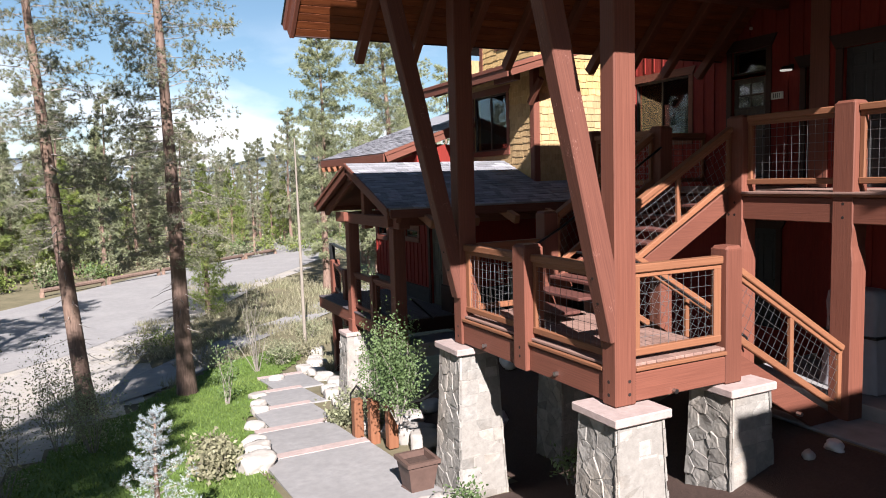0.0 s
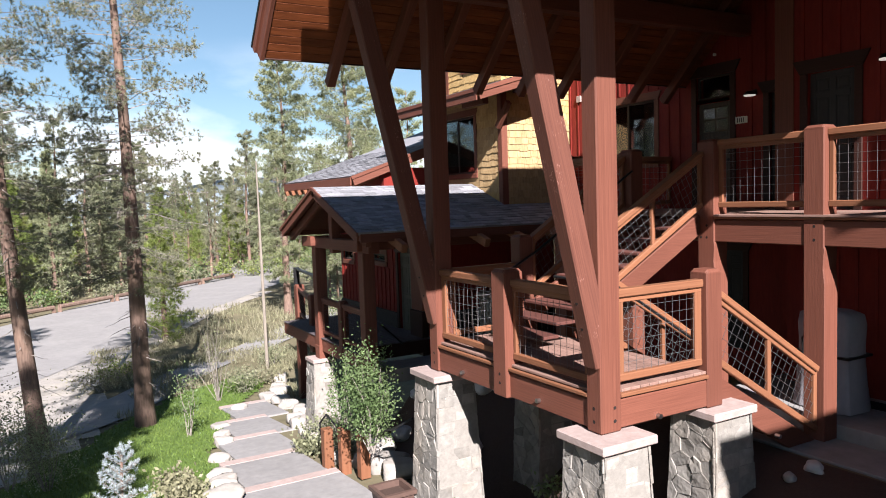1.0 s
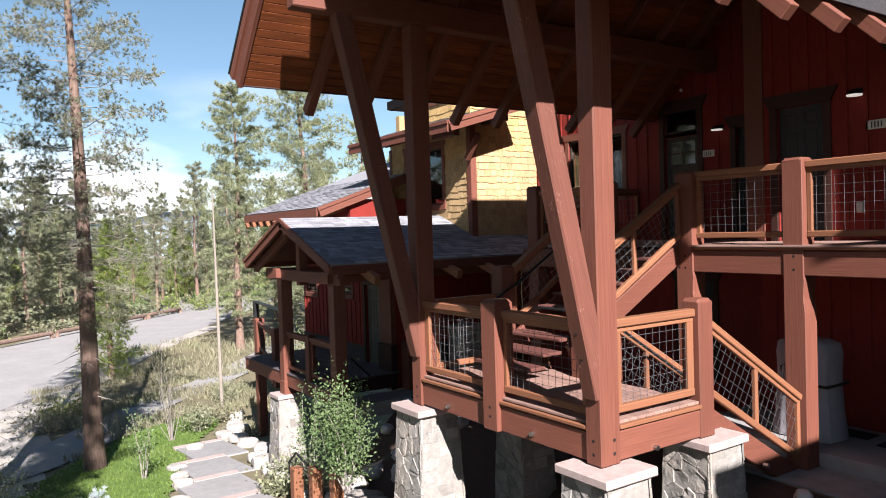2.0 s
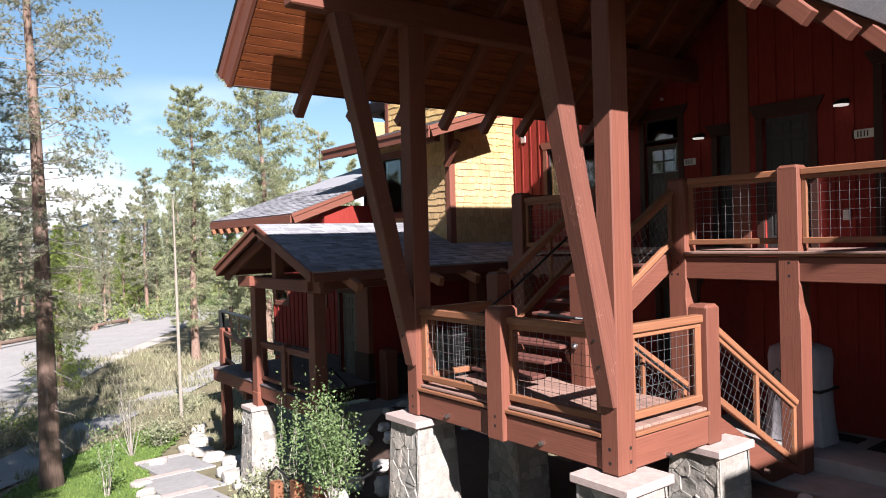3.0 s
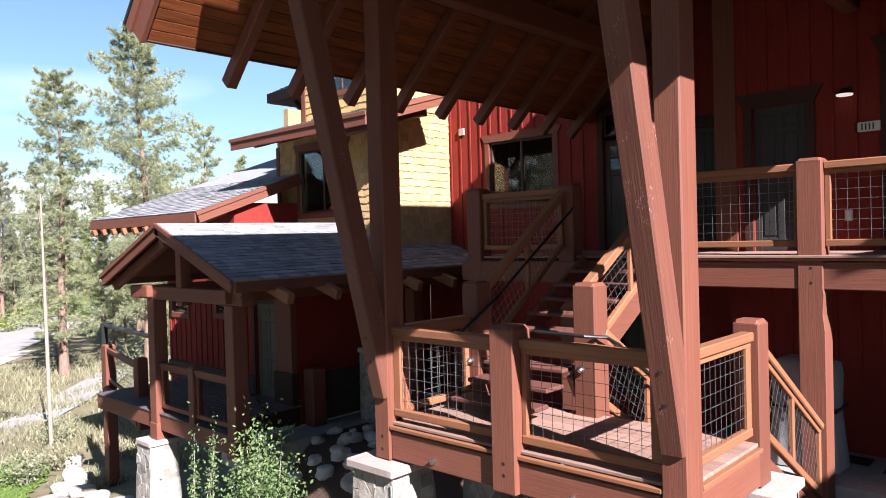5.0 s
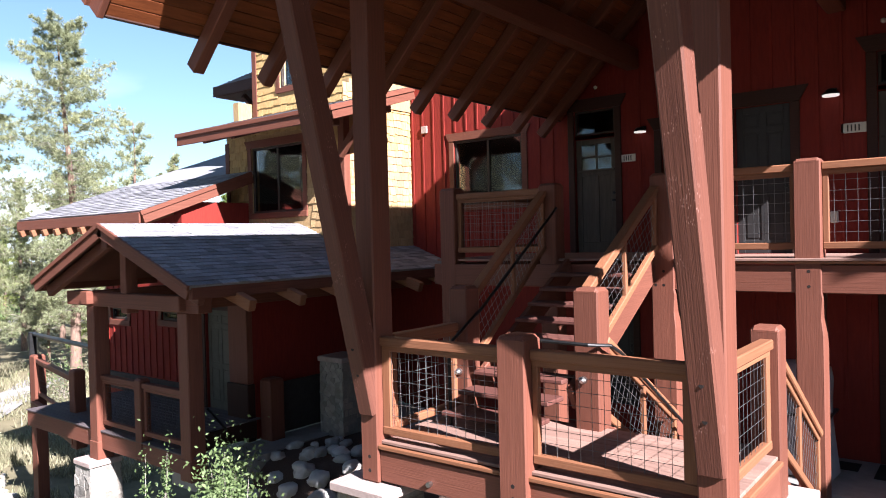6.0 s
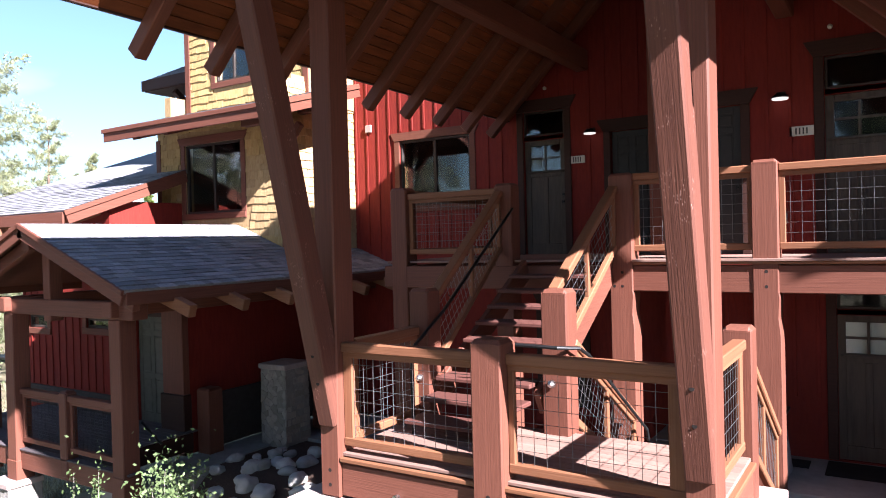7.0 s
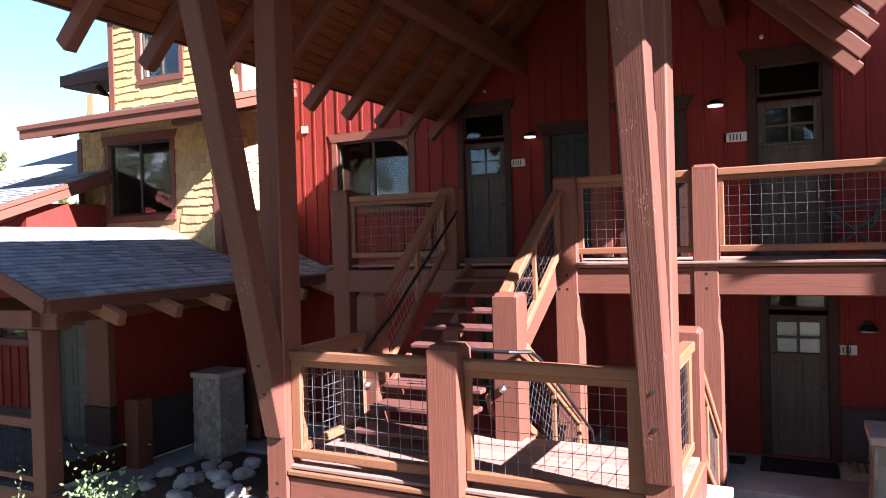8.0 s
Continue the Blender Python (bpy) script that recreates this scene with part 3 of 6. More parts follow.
# ---- stone piers ----
def clip_poly(poly, n, d):
    """Keep the part of a 2D polygon with n.p <= d."""
    out = []
    for i in range(len(poly)):
        a, b = poly[i], poly[(i + 1) % len(poly)]
        da, db = a.dot(n) - d, b.dot(n) - d
        if da <= 0:
            out.append(a)
        if (da < 0) != (db < 0) and abs(da - db) > 1e-9:
            out.append(a + (b - a) * (da / (da - db)))
    return out


def rubble(rng, w, h, cell):
    """Irregular stone outlines that fill a w x h rectangle."""
    cols, rows = max(1, round(w / cell[0])), max(1, round(h / cell[1]))
    pts = []
    for j in range(rows):
        for i in range(cols):
            pts.append(Vector(((i + 0.5 + (0.25 if j % 2 else -0.25) + rng.uniform(-0.42, 0.42)) * w / cols, (j + 0.5 + rng.uniform(-0.36, 0.36)) * h / rows)))
    polys = []
    for a in pts:
        poly = [Vector((0, 0)), Vector((w, 0)), Vector((w, h)), Vector((0, h))]
        for b in pts:
            if b is not a and (b - a).length < 3 * max(cell):
                n = (b - a).normalized()
                poly = clip_poly(poly, n, (a + b).dot(n) / 2)
                if len(poly) < 3:
                    break
        if len(poly) >= 3:
            polys.append(poly)
    return polys


def ashlar(rng, w, h, cell):
    """Squared stones in uneven courses that fill a w x h rectangle."""
    polys, z = [], 0.0
    while z < h - 0.02:
        ch = min(rng.uniform(0.75, 1.35) * cell[1], h - z)
        if h - z - ch < 0.06:
            ch = h - z
        x = 0.0
        while x < w - 0.01:
            cw = min(rng.uniform(0.6, 1.7) * cell[0], w - x)
            if w - x - cw < 0.09:
                cw = w - x
            j = lambda: rng.uniform(-0.008, 0.008)
            polys.append([Vector((x + j(), z + j())), Vector((x + cw + j(), z + j())), Vector((x + cw + j(), z + ch + j())), Vector((x + j(), z + ch + j()))])
            x += cw
        z += ch
    return polys


def stone_mesh(poly, to3, rng, joint=0.0035, proud=0.042):
    """One stone: outline pulled in by the joint, raised in two steps to a rough face."""
    c = sum(poly, Vector((0, 0))) / len(poly)
    size = min((p - c).length for p in poly)
    if size < 0.02:
        return None
    bm = bmesh.new()
    h = proud * rng.uniform(0.35, 1.15)
    rings = []
    for k, (sh, hh) in enumerate(((joint, -0.02), (joint * 1.1, h * 0.8), (joint * 1.0 + size * 0.07, h))):
        ring = []
        for p in poly:
            d = c - p
            q = p + d * min(0.6, sh / max(d.length, 1e-3))
            jit = rng.uniform(-1, 1) * (0, 0.012, 0.016)[k]
            ring.append(bm.verts.new(to3(q.x, q.y, hh + jit)))
        rings.append(ring)
    n = len(poly)
    for a, b in zip(rings, rings[1:]):
        for k in range(n):
            bm.faces.new((a[k], a[(k + 1) % n], b[(k + 1) % n], b[k]))
    top = bm.verts.new(to3(c.x, c.y, h + rng.uniform(-0.005, 0.012)))
    for k in range(n):
        bm.faces.new((rings[-1][k], rings[-1][(k + 1) % n], top))
    return bm


def stone_pier(cx, cy, z0, z1, top, bottom, cap_half, label, seed, faces="-y+x+y-x", cell=(0.25, 0.16), cap_h=0.1):
    rng = random.Random(seed)
    t = thing("stone_pier", (cx, cy, z0), label, "pier", "rubble stone piers")
    bm = bmesh.new()
    vs = []
    for z, r in ((z0, bottom + 0.010), (z1 - cap_h, top + 0.010)):
        vs.append([bm.verts.new((cx + sx * r, cy + sy * r, z)) for sx, sy in ((-1, -1), (1, -1), (1, 1), (-1, 1))])
    for k in range(4):
        bm.faces.new((vs[0][k], vs[0][(k + 1) % 4], vs[1][(k + 1) % 4], vs[1][k]))
    bm.faces.new(list(reversed(vs[0])))
    bm.faces.new(vs[1])
    part("core", bm, M_MORTAR, t)
    h = z1 - cap_h - z0
    for code in (faces[i:i + 2] for i in range(0, len(faces), 2)):
        n = {"-y": Vector((0, -1, 0)), "+x": Vector((1, 0, 0)), "+y": Vector((0, 1, 0)), "-x": Vector((-1, 0, 0))}[code]
        u = Vector((0, 0, 1)).cross(n) * -1
        u = Vector((-n.y, n.x, 0))
        wd = 2 * bottom

        fl = 0.32 if code == "+x" else 0.6

        def to3(a, b, hh, n=n, u=u, fl=fl):
            f = b / h
            r = bottom + (top - bottom) * f
            return Vector((cx, cy, z0 + b)) + n * (r + hh * fl) + u * ((a / wd - 0.5) * 2 * (r + 0.03))

        for poly in (ashlar(rng, wd, h, (cell[0], cell[1] * 1.1)) if code == "+x" else rubble(rng, wd, h, cell)):
            bm = stone_mesh(poly, to3, rng)
            if bm:
                part("stone", bm, M_STONE, t)
    bm = bmesh.new()
    abox(bm, cx - cap_half, cx + cap_half, cy - cap_half, cy + cap_half, z1 - cap_h, z1, bev=0.014)
    part("cap", bm, M_CAP, t, "pinkish sandstone cap slab")
    return t


pl = "tapered rubble stone pier with pinkish sandstone cap"
stone_pier(-3.70, 0.165, -1.85, 0.676, 0.30, 0.41, 0.39, pl, 3)
stone_pier(-0.13, 0.148, -1.4, 0.672, 0.30, 0.37, 0.385, pl, 5)
stone_pier(-0.22, 1.91, -0.9, 0.674, 0.30, 0.35, 0.375, pl, 7)
stone_pier(-3.57, 1.9, -1.6, 0.66, 0.28, 0.34, 0.33, "shaded rubble stone pier under the landing", 11)


# ---- neighbouring unit: shingled house with shed roofs ----
WING = Vector((-0.29, 0.26, 0))
ORIGIN = WING
YX, YY = -8.80, 4.78      # outer corner of the shingled wing
M_TRIM = W["z"]


def shingle_wall(parent, o, u, length, z0, z1, n, holes=(), near=None, seed=1, limit=300):
    """Courses of split shingles on the plane through o along u, facing n. Pieces inside `near` are objects of their own."""
    rng = random.Random(seed)
    u, n = Vector(u), Vector(n)
    course = 0.165
    rest = bmesh.new()
    count = 0
    z = z0
    row = 0
    while z < z1 - 0.02:
        a = -rng.uniform(0, 0.1)
        while a < length:
            w = rng.uniform(0.13, 0.27)
            b = min(a + w, length)
            a0 = max(a, 0)
            h = course + 0.02 + rng.choice((0, 0, 0.014, 0.024, -0.006))
            skip = any(hh[0] - 0.02 < (a0 + b) / 2 < hh[1] + 0.02 and hh[2] - 0.06 < z + course / 2 < hh[3] + 0.02 for hh in holes)
            if b - a0 > 0.03 and not skip:
                top = min(z + course, z1)
                zb = top - h
                th = rng.uniform(0.014, 0.022)
                single = near is not None and near[0] <= a0 <= near[1] and near[2] <= z <= near[3] and count < limit
                bm = bmesh.new() if single else rest
                o2 = Vector(o) + u * (a0 + 0.003)
                o3 = Vector(o) + u * (b - 0.003)
                d = rng.uniform(-0.008, 0.008)
                vs = [bm.verts.new(p) for p in (
                    Vector((o2.x, o2.y, zb + d)) + n * (th + 0.008), Vector((o3.x, o3.y, zb - d)) + n * (th + 0.008),
                    Vector((o3.x, o3.y, top)) + n * 0.006, Vector((o2.x, o2.y, top)) + n * 0.006,
                    Vector((o2.x, o2.y, zb + d)), Vector((o3.x, o3.y, zb - d)))]
                for q in ((0, 1, 2, 3), (4, 5, 1, 0), (4, 0, 3), (1, 5, 2)):
                    try:
                        bm.faces.new([vs[k] for k in q])
                    except ValueError:
                        pass
                if single:
                    count += 1
                    part("shingle", bm, M_YEL, parent)
            a = b if b > a else b + 0.1
        z += course
        row += 1
    part("shingles", rest, M_YEL_R, parent, "many small golden wall shingles", kind="stuff")


M_YEL_R = surface("yellow_shingles_joined", (0.42, 0.29, 0.13), (0.32, 0.20, 0.078), 0.8, 7.0, (3, 3, 1), 0.3, 20, vary=0.16, island=True)


def roof_courses(parent, p0, along_v, down_v, n_up, course=0.145, tab=0.3, seed=2):
    """Overlapping asphalt tabs over the rectangle p0, along_v, down_v (from ridge to eave)."""
    rng = random.Random(seed)
    p0, av, dv, n = Vector(p0), Vector(along_v), Vector(down_v), Vector(n_up)
    L, D = av.length, dv.length
    a, d = av.normalized(), dv.normalized()
    bm = bmesh.new()
    rows = int(D / course)
    for j in range(rows):
        s0 = D * j / rows
        s1 = D * (j + 1) / rows + 0.012
        x = -rng.uniform(0, tab)
        while x < L:
            w = rng.choice((tab * 0.5, tab, tab * 0.7, tab))
            x0, x1 = max(0, x), min(L, x + w)
            if x1 - x0 > 0.02:
                t = rng.choice((0.006, 0.008, 0.014))
                q = [p0 + a * (x0 + 0.003) + d * s0 + n * 0.002, p0 + a * (x1 - 0.003) + d * s0 + n * 0.002,
                     p0 + a * (x1 - 0.003) + d * s1 + n * (t + 0.006), p0 + a * (x0 + 0.003) + d * s1 + n * (t + 0.006)]
                vs = [bm.verts.new(v) for v in q]
                lo = [bm.verts.new(q[2] - n * (t + 0.006)), bm.verts.new(q[3] - n * (t + 0.006))]
                bm.faces.new(vs)
                bm.faces.new((vs[3], vs[2], lo[0], lo[1]))
            x += w
    for f_ in bm.faces:
        if f_.normal.dot(n) < -0.1:
            f_.normal_flip()
    bm.normal_update()
    part("roof_shingles", bm, M_ROOF, parent, "grey asphalt roof shingles", kind="stuff")


def slab(bm, pts, n, t):
    """A prism: the polygon pts extruded by -n*t."""
    n = Vector(n)
    top = [bm.verts.new(p) for p in pts]
    low = [bm.verts.new(Vector(p) - n * t) for p in pts]
    k = len(pts)
    bm.faces.new(top)
    bm.faces.new(list(reversed(low)))
    for i in range(k):
        bm.faces.new((top[i], low[i], low[(i + 1) % k], top[(i + 1) % k]))
    bmesh.ops.recalc_face_normals(bm, faces=bm.faces)


house = thing("shingled_house", (-10.5, 5.5, -0.2), "neighbouring lodge wing with golden shingles and brown trim", "house", kind="structure")
WY = (-11.83, -10.07, 3.90, 5.40)
bm = bmesh.new()
wall_with_holes(bm, -12.75, YX, 2.2, 6.0, YY, 0.2, [WY])
abox(bm, YX - 0.2, YX, YY + 0.2, Y_WALL + 0.0, 2.2, 6.6, 0)
abox(bm, -12.75, -12.55, YY + 0.2, 9.0, 2.2, 6.6, 0)
part("wall", bm, M_YEL, house)
shingle_wall(house, (-12.75, YY, 0), (1, 0, 0), 12.75 + YX, 2.9, 6.0, (0, -1, 0), [(WY[0] + 12.75 - 0.16, WY[1] + 12.75 + 0.16, WY[2] - 0.2, WY[3] + 0.25)], (0.6, 3.7, 3.3, 5.0), 4, 150)
shingle_wall(house, (YX, YY, 0), (0, 1, 0), Y_WALL - YY, 2.6, 6.5, (1, 0, 0), (), (0, 2.2, 3.0, 5.4), 6, 150)
one("corner_trim", M_TRIM, house, abox, YX - 0.14, YX + 0.035, YY - 0.035, YY - 0.012, 2.8, 5.9, bev=0.006)
one("corner_trim", M_TRIM, house, abox, YX + 0.012, YX + 0.035, YY - 0.012, YY + 0.14, 2.8, 5.9, bev=0.006)
one("corner_trim", M_TRIM, house, abox, -12.80, -12.65, YY - 0.035, YY - 0.012, 2.8, 5.6, bev=0.006)


def window(name, x0, x1, z0, z1, y, label, parent=None, mullions=1, trim=W["x"], room=True, flare=True):
    """A sliding window in a wall that faces -y: trim, frame, sashes, two panes and a room box painted near-black as if
    unlit.
    """
    t = thing(name, ((x0 + x1) / 2, y, z0), label, "window", kind="structure")
    f = 0.05
    for a in ((x0, x1, z0, z0 + f), (x0, x1, z1 - f, z1), (x0, x0 + f, z0 + f, z1 - f), (x1 - f, x1, z0 + f, z1 - f)):
        fr = one("window_frame", M_FRAME, t, abox, a[0], a[1], y + 0.02, y + 0.1, a[2], a[3], bev=0.006)
    xs = [x0 + f + (x1 - x0 - 2 * f) * i / (mullions + 1) for i in range(mullions + 2)]
    for x in xs[1:-1]:
        one("mullion", M_FRAME, t, abox, x - 0.03, x + 0.03, y + 0.03, y + 0.09, z0 + f, z1 - f, bev=0.006)
    for a, b in zip(xs, xs[1:]):
        p = one("pane", M_GLASS, fr, abox, a, b, y + 0.055, y + 0.061, z0 + f, z1 - f, bev=0)
        p.visible_shadow = False
    w = 0.13
    if flare:
        bm = bmesh.new()
        vs = [(x0 - w, z1), (x1 + w, z1), (x1 + w + 0.09, z1 + 0.17), (x0 - w - 0.09, z1 + 0.17)]
        slab(bm, [Vector((x, y - 0.04, z)) for x, z in vs], (0, -1, 0), 0.036)
        part("head_trim", bm, trim, t, "flared brown head board")
    else:
        one("head_trim", trim, t, abox, x0 - w, x1 + w, y - 0.03, y - 0.003, z1, z1 + w, bev=0.006)
    one("window_sill", trim, t, abox, x0 - w, x1 + w, y - 0.045, y - 0.003, z0 - w, z0, bev=0.008)
    one("side_trim", trim, t, abox, x0 - w, x0, y - 0.03, y - 0.003, z0, z1, bev=0.006)
    one("side_trim", trim, t, abox, x1, x1 + w, y - 0.03, y - 0.003, z0, z1, bev=0.006)
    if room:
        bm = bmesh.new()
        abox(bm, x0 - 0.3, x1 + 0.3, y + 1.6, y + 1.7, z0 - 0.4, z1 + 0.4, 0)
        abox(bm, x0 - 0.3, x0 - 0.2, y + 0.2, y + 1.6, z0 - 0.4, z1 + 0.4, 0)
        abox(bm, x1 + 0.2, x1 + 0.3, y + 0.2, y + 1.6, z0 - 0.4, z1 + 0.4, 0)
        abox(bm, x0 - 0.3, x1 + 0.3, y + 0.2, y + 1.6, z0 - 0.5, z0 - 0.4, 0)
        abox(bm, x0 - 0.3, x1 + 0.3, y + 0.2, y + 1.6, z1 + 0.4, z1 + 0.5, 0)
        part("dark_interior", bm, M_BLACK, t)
    return t


ORIGIN = Vector((0, 0, 0))
window("window_1", *W1, Y_WALL, "dark-framed sliding window with flared brown head on red wall")
ORIGIN = WING
window("window_2", *WY, YY, "dark-framed sliding window in golden shingled wall")

# shed roof over the window wall
shed = thing("shed_roof", (-10.3, 4.0, 5.4), "shed roof with deep brown fascia above the shingled wall", "roof", kind="structure")
k = 0.29
SL, SR, SY, SB = -12.63, -7.71, 3.39, 5.75
sh = lambda x, y: Vector((x, y, 5.68 + (y - SY) * k))
sn = Vector((0, -k, 1)).normalized()
bm = bmesh.new()
slab(bm, [sh(SL, SY), sh(SR, SY), sh(SR, SB), sh(SL, SB)], sn, 0.06)
part("roof_deck", bm, M_ROOF, shed)
roof_courses(shed, sh(SL, SB), (SR - SL, 0, 0), sh(0, SY) - sh(0, SB), sn, seed=8)
bm = bmesh.new()
slab(bm, [p - sn * 0.06 for p in (sh(SL + 0.05, SY + 0.04), sh(SR - 0.05, SY + 0.04), sh(SR - 0.05, SB), sh(SL + 0.05, SB))], sn, 0.03)
part("soffit", bm, W["x"], shed)
one("fascia", W["x"], shed, abox, SL, SR, SY - 0.03, SY + 0.01, 5.42, 5.65, bev=0.008)
one("fascia_trim", W["x"], shed, abox, SL - 0.03, SR + 0.03, SY - 0.06, SY - 0.03, 5.60, 5.685, bev=0.006)
for x, o in ((SL + 0.02, -0.03), (SR - 0.02, 0.03)):
    bm = bmesh.new()
    strut(bm, sh(x, SY + 0.02) - sn * 0.15, sh(x, SB) - sn * 0.15, 0.04, 0.2, 0.006)
    part("rake_board", bm, W["y"], shed)
    bm = bmesh.new()
    strut(bm, sh(x + o, SY - 0.02) - sn * 0.04, sh(x + o, SB) - sn * 0.04, 0.035, 0.1, 0.006)
    part("rake_trim", bm, W["y"], shed)
for x in (-11.9, -10.9):
    bm = bmesh.new()
    strut(bm, sh(x, SY + 0.12) - sn * 0.2, sh(x, YY) - sn * 0.2, 0.14, 0.2, 0.01)
    part("bracket", bm, W["y"], shed)
# outriggers that carry the rake, on the side wall
for y in (3.75, 5.2):
    bm = bmesh.new()
    strut(bm, sh(YX - 0.05, y) - Vector((0, 0, 0.30)), sh(SR - 0.2, y) - Vector((0, 0, 0.30)), 0.16, 0.2, 0.012)
    part("outrigger", bm, W["x"], shed)
one("knee_brace", W["z"], shed, strut, (YX + 0.06, 4.62, 4.95), (YX + 0.55, 4.62, 5.5), 0.12, 0.14)

# upper storey behind the shed roof
tower = thing("upper_storey", (-10.5, 6, 6), "upper shingled storey with window and brown corner boards", "house", kind="structure")
TY = 5.4
WT = (-11.5, -10.4, 6.85, 8.0)
bm = bmesh.new()
wall_with_holes(bm, -12.45, -8.75, 6.1, 9.4, TY, 0.2, [WT])
abox(bm, -12.45, -12.25, TY + 0.2, 11, 6.1, 9.4, 0)
abox(bm, -8.95, -8.75, TY + 0.2, 11, 6.1, 9.4, 0)
part("wall", bm, M_YEL, tower)
shingle_wall(tower, (-12.45, TY, 0), (1, 0, 0), 3.7, 6.15, 9.3, (0, -1, 0), [(WT[0] + 12.45 - 0.15, WT[1] + 12.45 + 0.15, WT[2] - 0.16, WT[3] + 0.2)], None, 14)
one("corner_trim", M_TRIM, tower, abox, -12.5, -12.34, TY - 0.04, TY - 0.012, 6.1, 9.4, bev=0.006)
one("corner_trim", M_TRIM, tower, abox, -8.85, -8.70, TY - 0.04, TY - 0.012, 6.1, 9.4, bev=0.006)
window("window_3", *WT, TY, "small upper window reflecting blue sky, brown trim", flare=False)
sr = lambda x, y: Vector((x, y, 7.46 + (y - 6.0) * 0.5))
srn = Vector((0, -0.5, 1)).normalized()
bm = bmesh.new()
slab(bm, [sr(-14.95, 6.0), sr(-12.46, 6.0), sr(-12.46, 9.6), sr(-14.95, 9.6)], srn, 0.10)
part("side_roof", bm, M_ROOF, tower, "grey side roof with dark eave")
roof_courses(tower, sr(-14.95, 9.5), (2.48, 0, 0), sr(0, 6.0) - sr(0, 9.5), srn, course=0.16, tab=0.4, seed=27)
one("side_fascia", M_DARK, tower, abox, -14.97, -12.46, 5.96, 6.0, 7.20, 7.47, bev=0.006)
bm = bmesh.new()
strut(bm, sr(-14.96, 5.98) - srn * 0.14, sr(-14.96, 9.6) - srn * 0.14, 0.05, 0.2, 0.006)
part("side_rake", bm, M_DARK, tower)
one("side_soffit", M_DARK, tower, abox, -14.9, -12.46, 6.0, 6.9, 7.18, 7.22, bev=0)
for x in (-13.9, -12.8):
    bm = bmesh.new()
    strut(bm, (x, 6.15, 7.12), (x, 6.9, 6.55), 0.12, 0.14, 0.008)
    part("bracket", bm, M_DARK, tower)
bm = bmesh.new()
slab(bm, [Vector((-13, 4.9, 9.4)), Vector((-7.8, 4.9, 9.4)), Vector((-7.8, 11, 9.5)), Vector((-13, 11, 9.5))], (0, 0, 1), 0.15)
part("roof", bm, M_ROOF, tower)

# low roof further along
low = thing("low_roof", (-15, 4, 4), "long low grey shingled roof with brown rake boards", "roof", kind="structure")
k2 = 0.346
lo2 = lambda x, y: Vector((x, y, 3.93 + (y - 2.0) * k2))
ln = Vector((0, -k2, 1)).normalized()
bm = bmesh.new()
slab(bm, [lo2(-17.6, 2.0), lo2(-11.78, 2.0), lo2(-11.78, 4.76), lo2(-12.76, 4.76), lo2(-12.76, 9.5), lo2(-17.6, 9.5)], ln, 0.08)
part("roof_deck", bm, M_ROOF, low)
roof_courses(low, lo2(-17.6, 4.76), (5.82, 0, 0), lo2(0, 2.0) - lo2(0, 4.76), ln, course=0.16, tab=0.4, seed=21)
bm = bmesh.new()
strut(bm, lo2(-11.79, 1.98) - ln * 0.15, lo2(-11.79, 4.7) - ln * 0.15, 0.05, 0.22, 0.006)
part("rake_board", bm, W["y"], low)
bm = bmesh.new()
strut(bm, lo2(-11.76, 1.96) - ln * 0.04, lo2(-11.76, 4.7) - ln * 0.04, 0.04, 0.09, 0.005)
part("rake_trim", bm, W["y"], low)
one("eave_fascia", W["x"], low, abox, -17.6, -11.81, 1.96, 2.0, 3.68, 3.9, bev=0.006)
for i in range(9):
    x = -12.3 - i * 0.62
    bm = bmesh.new()
    strut(bm, lo2(x, 1.8) - ln * 0.3, lo2(x, 3.0) - ln * 0.3, 0.13, 0.15, 0.008)
    part("rafter_tail", bm, R["y"], low)
bm = bmesh.new()
abox(bm, -15.2, -11.95, 3.0, 3.15, 2.6, 4.0, 0)
abox(bm, -12.15, -11.95, 3.15, YY - 0.04, 2.2, 4.15, 0)
part("wall", bm, M_RED, low)

# ---- lower entry porch of the neighbouring unit ----
PRX, PRZ, PSL = -10.22, 3.62, 0.385
px = lambda x, y: Vector((x, y, PRZ - PSL * abs(x - PRX)))
porch = thing("lower_porch_roof", (PRX, 3, 3), "low gabled porch roof with grey shingles and brown fascia", "roof", kind="structure")
EL, ER = -12.85, -7.6
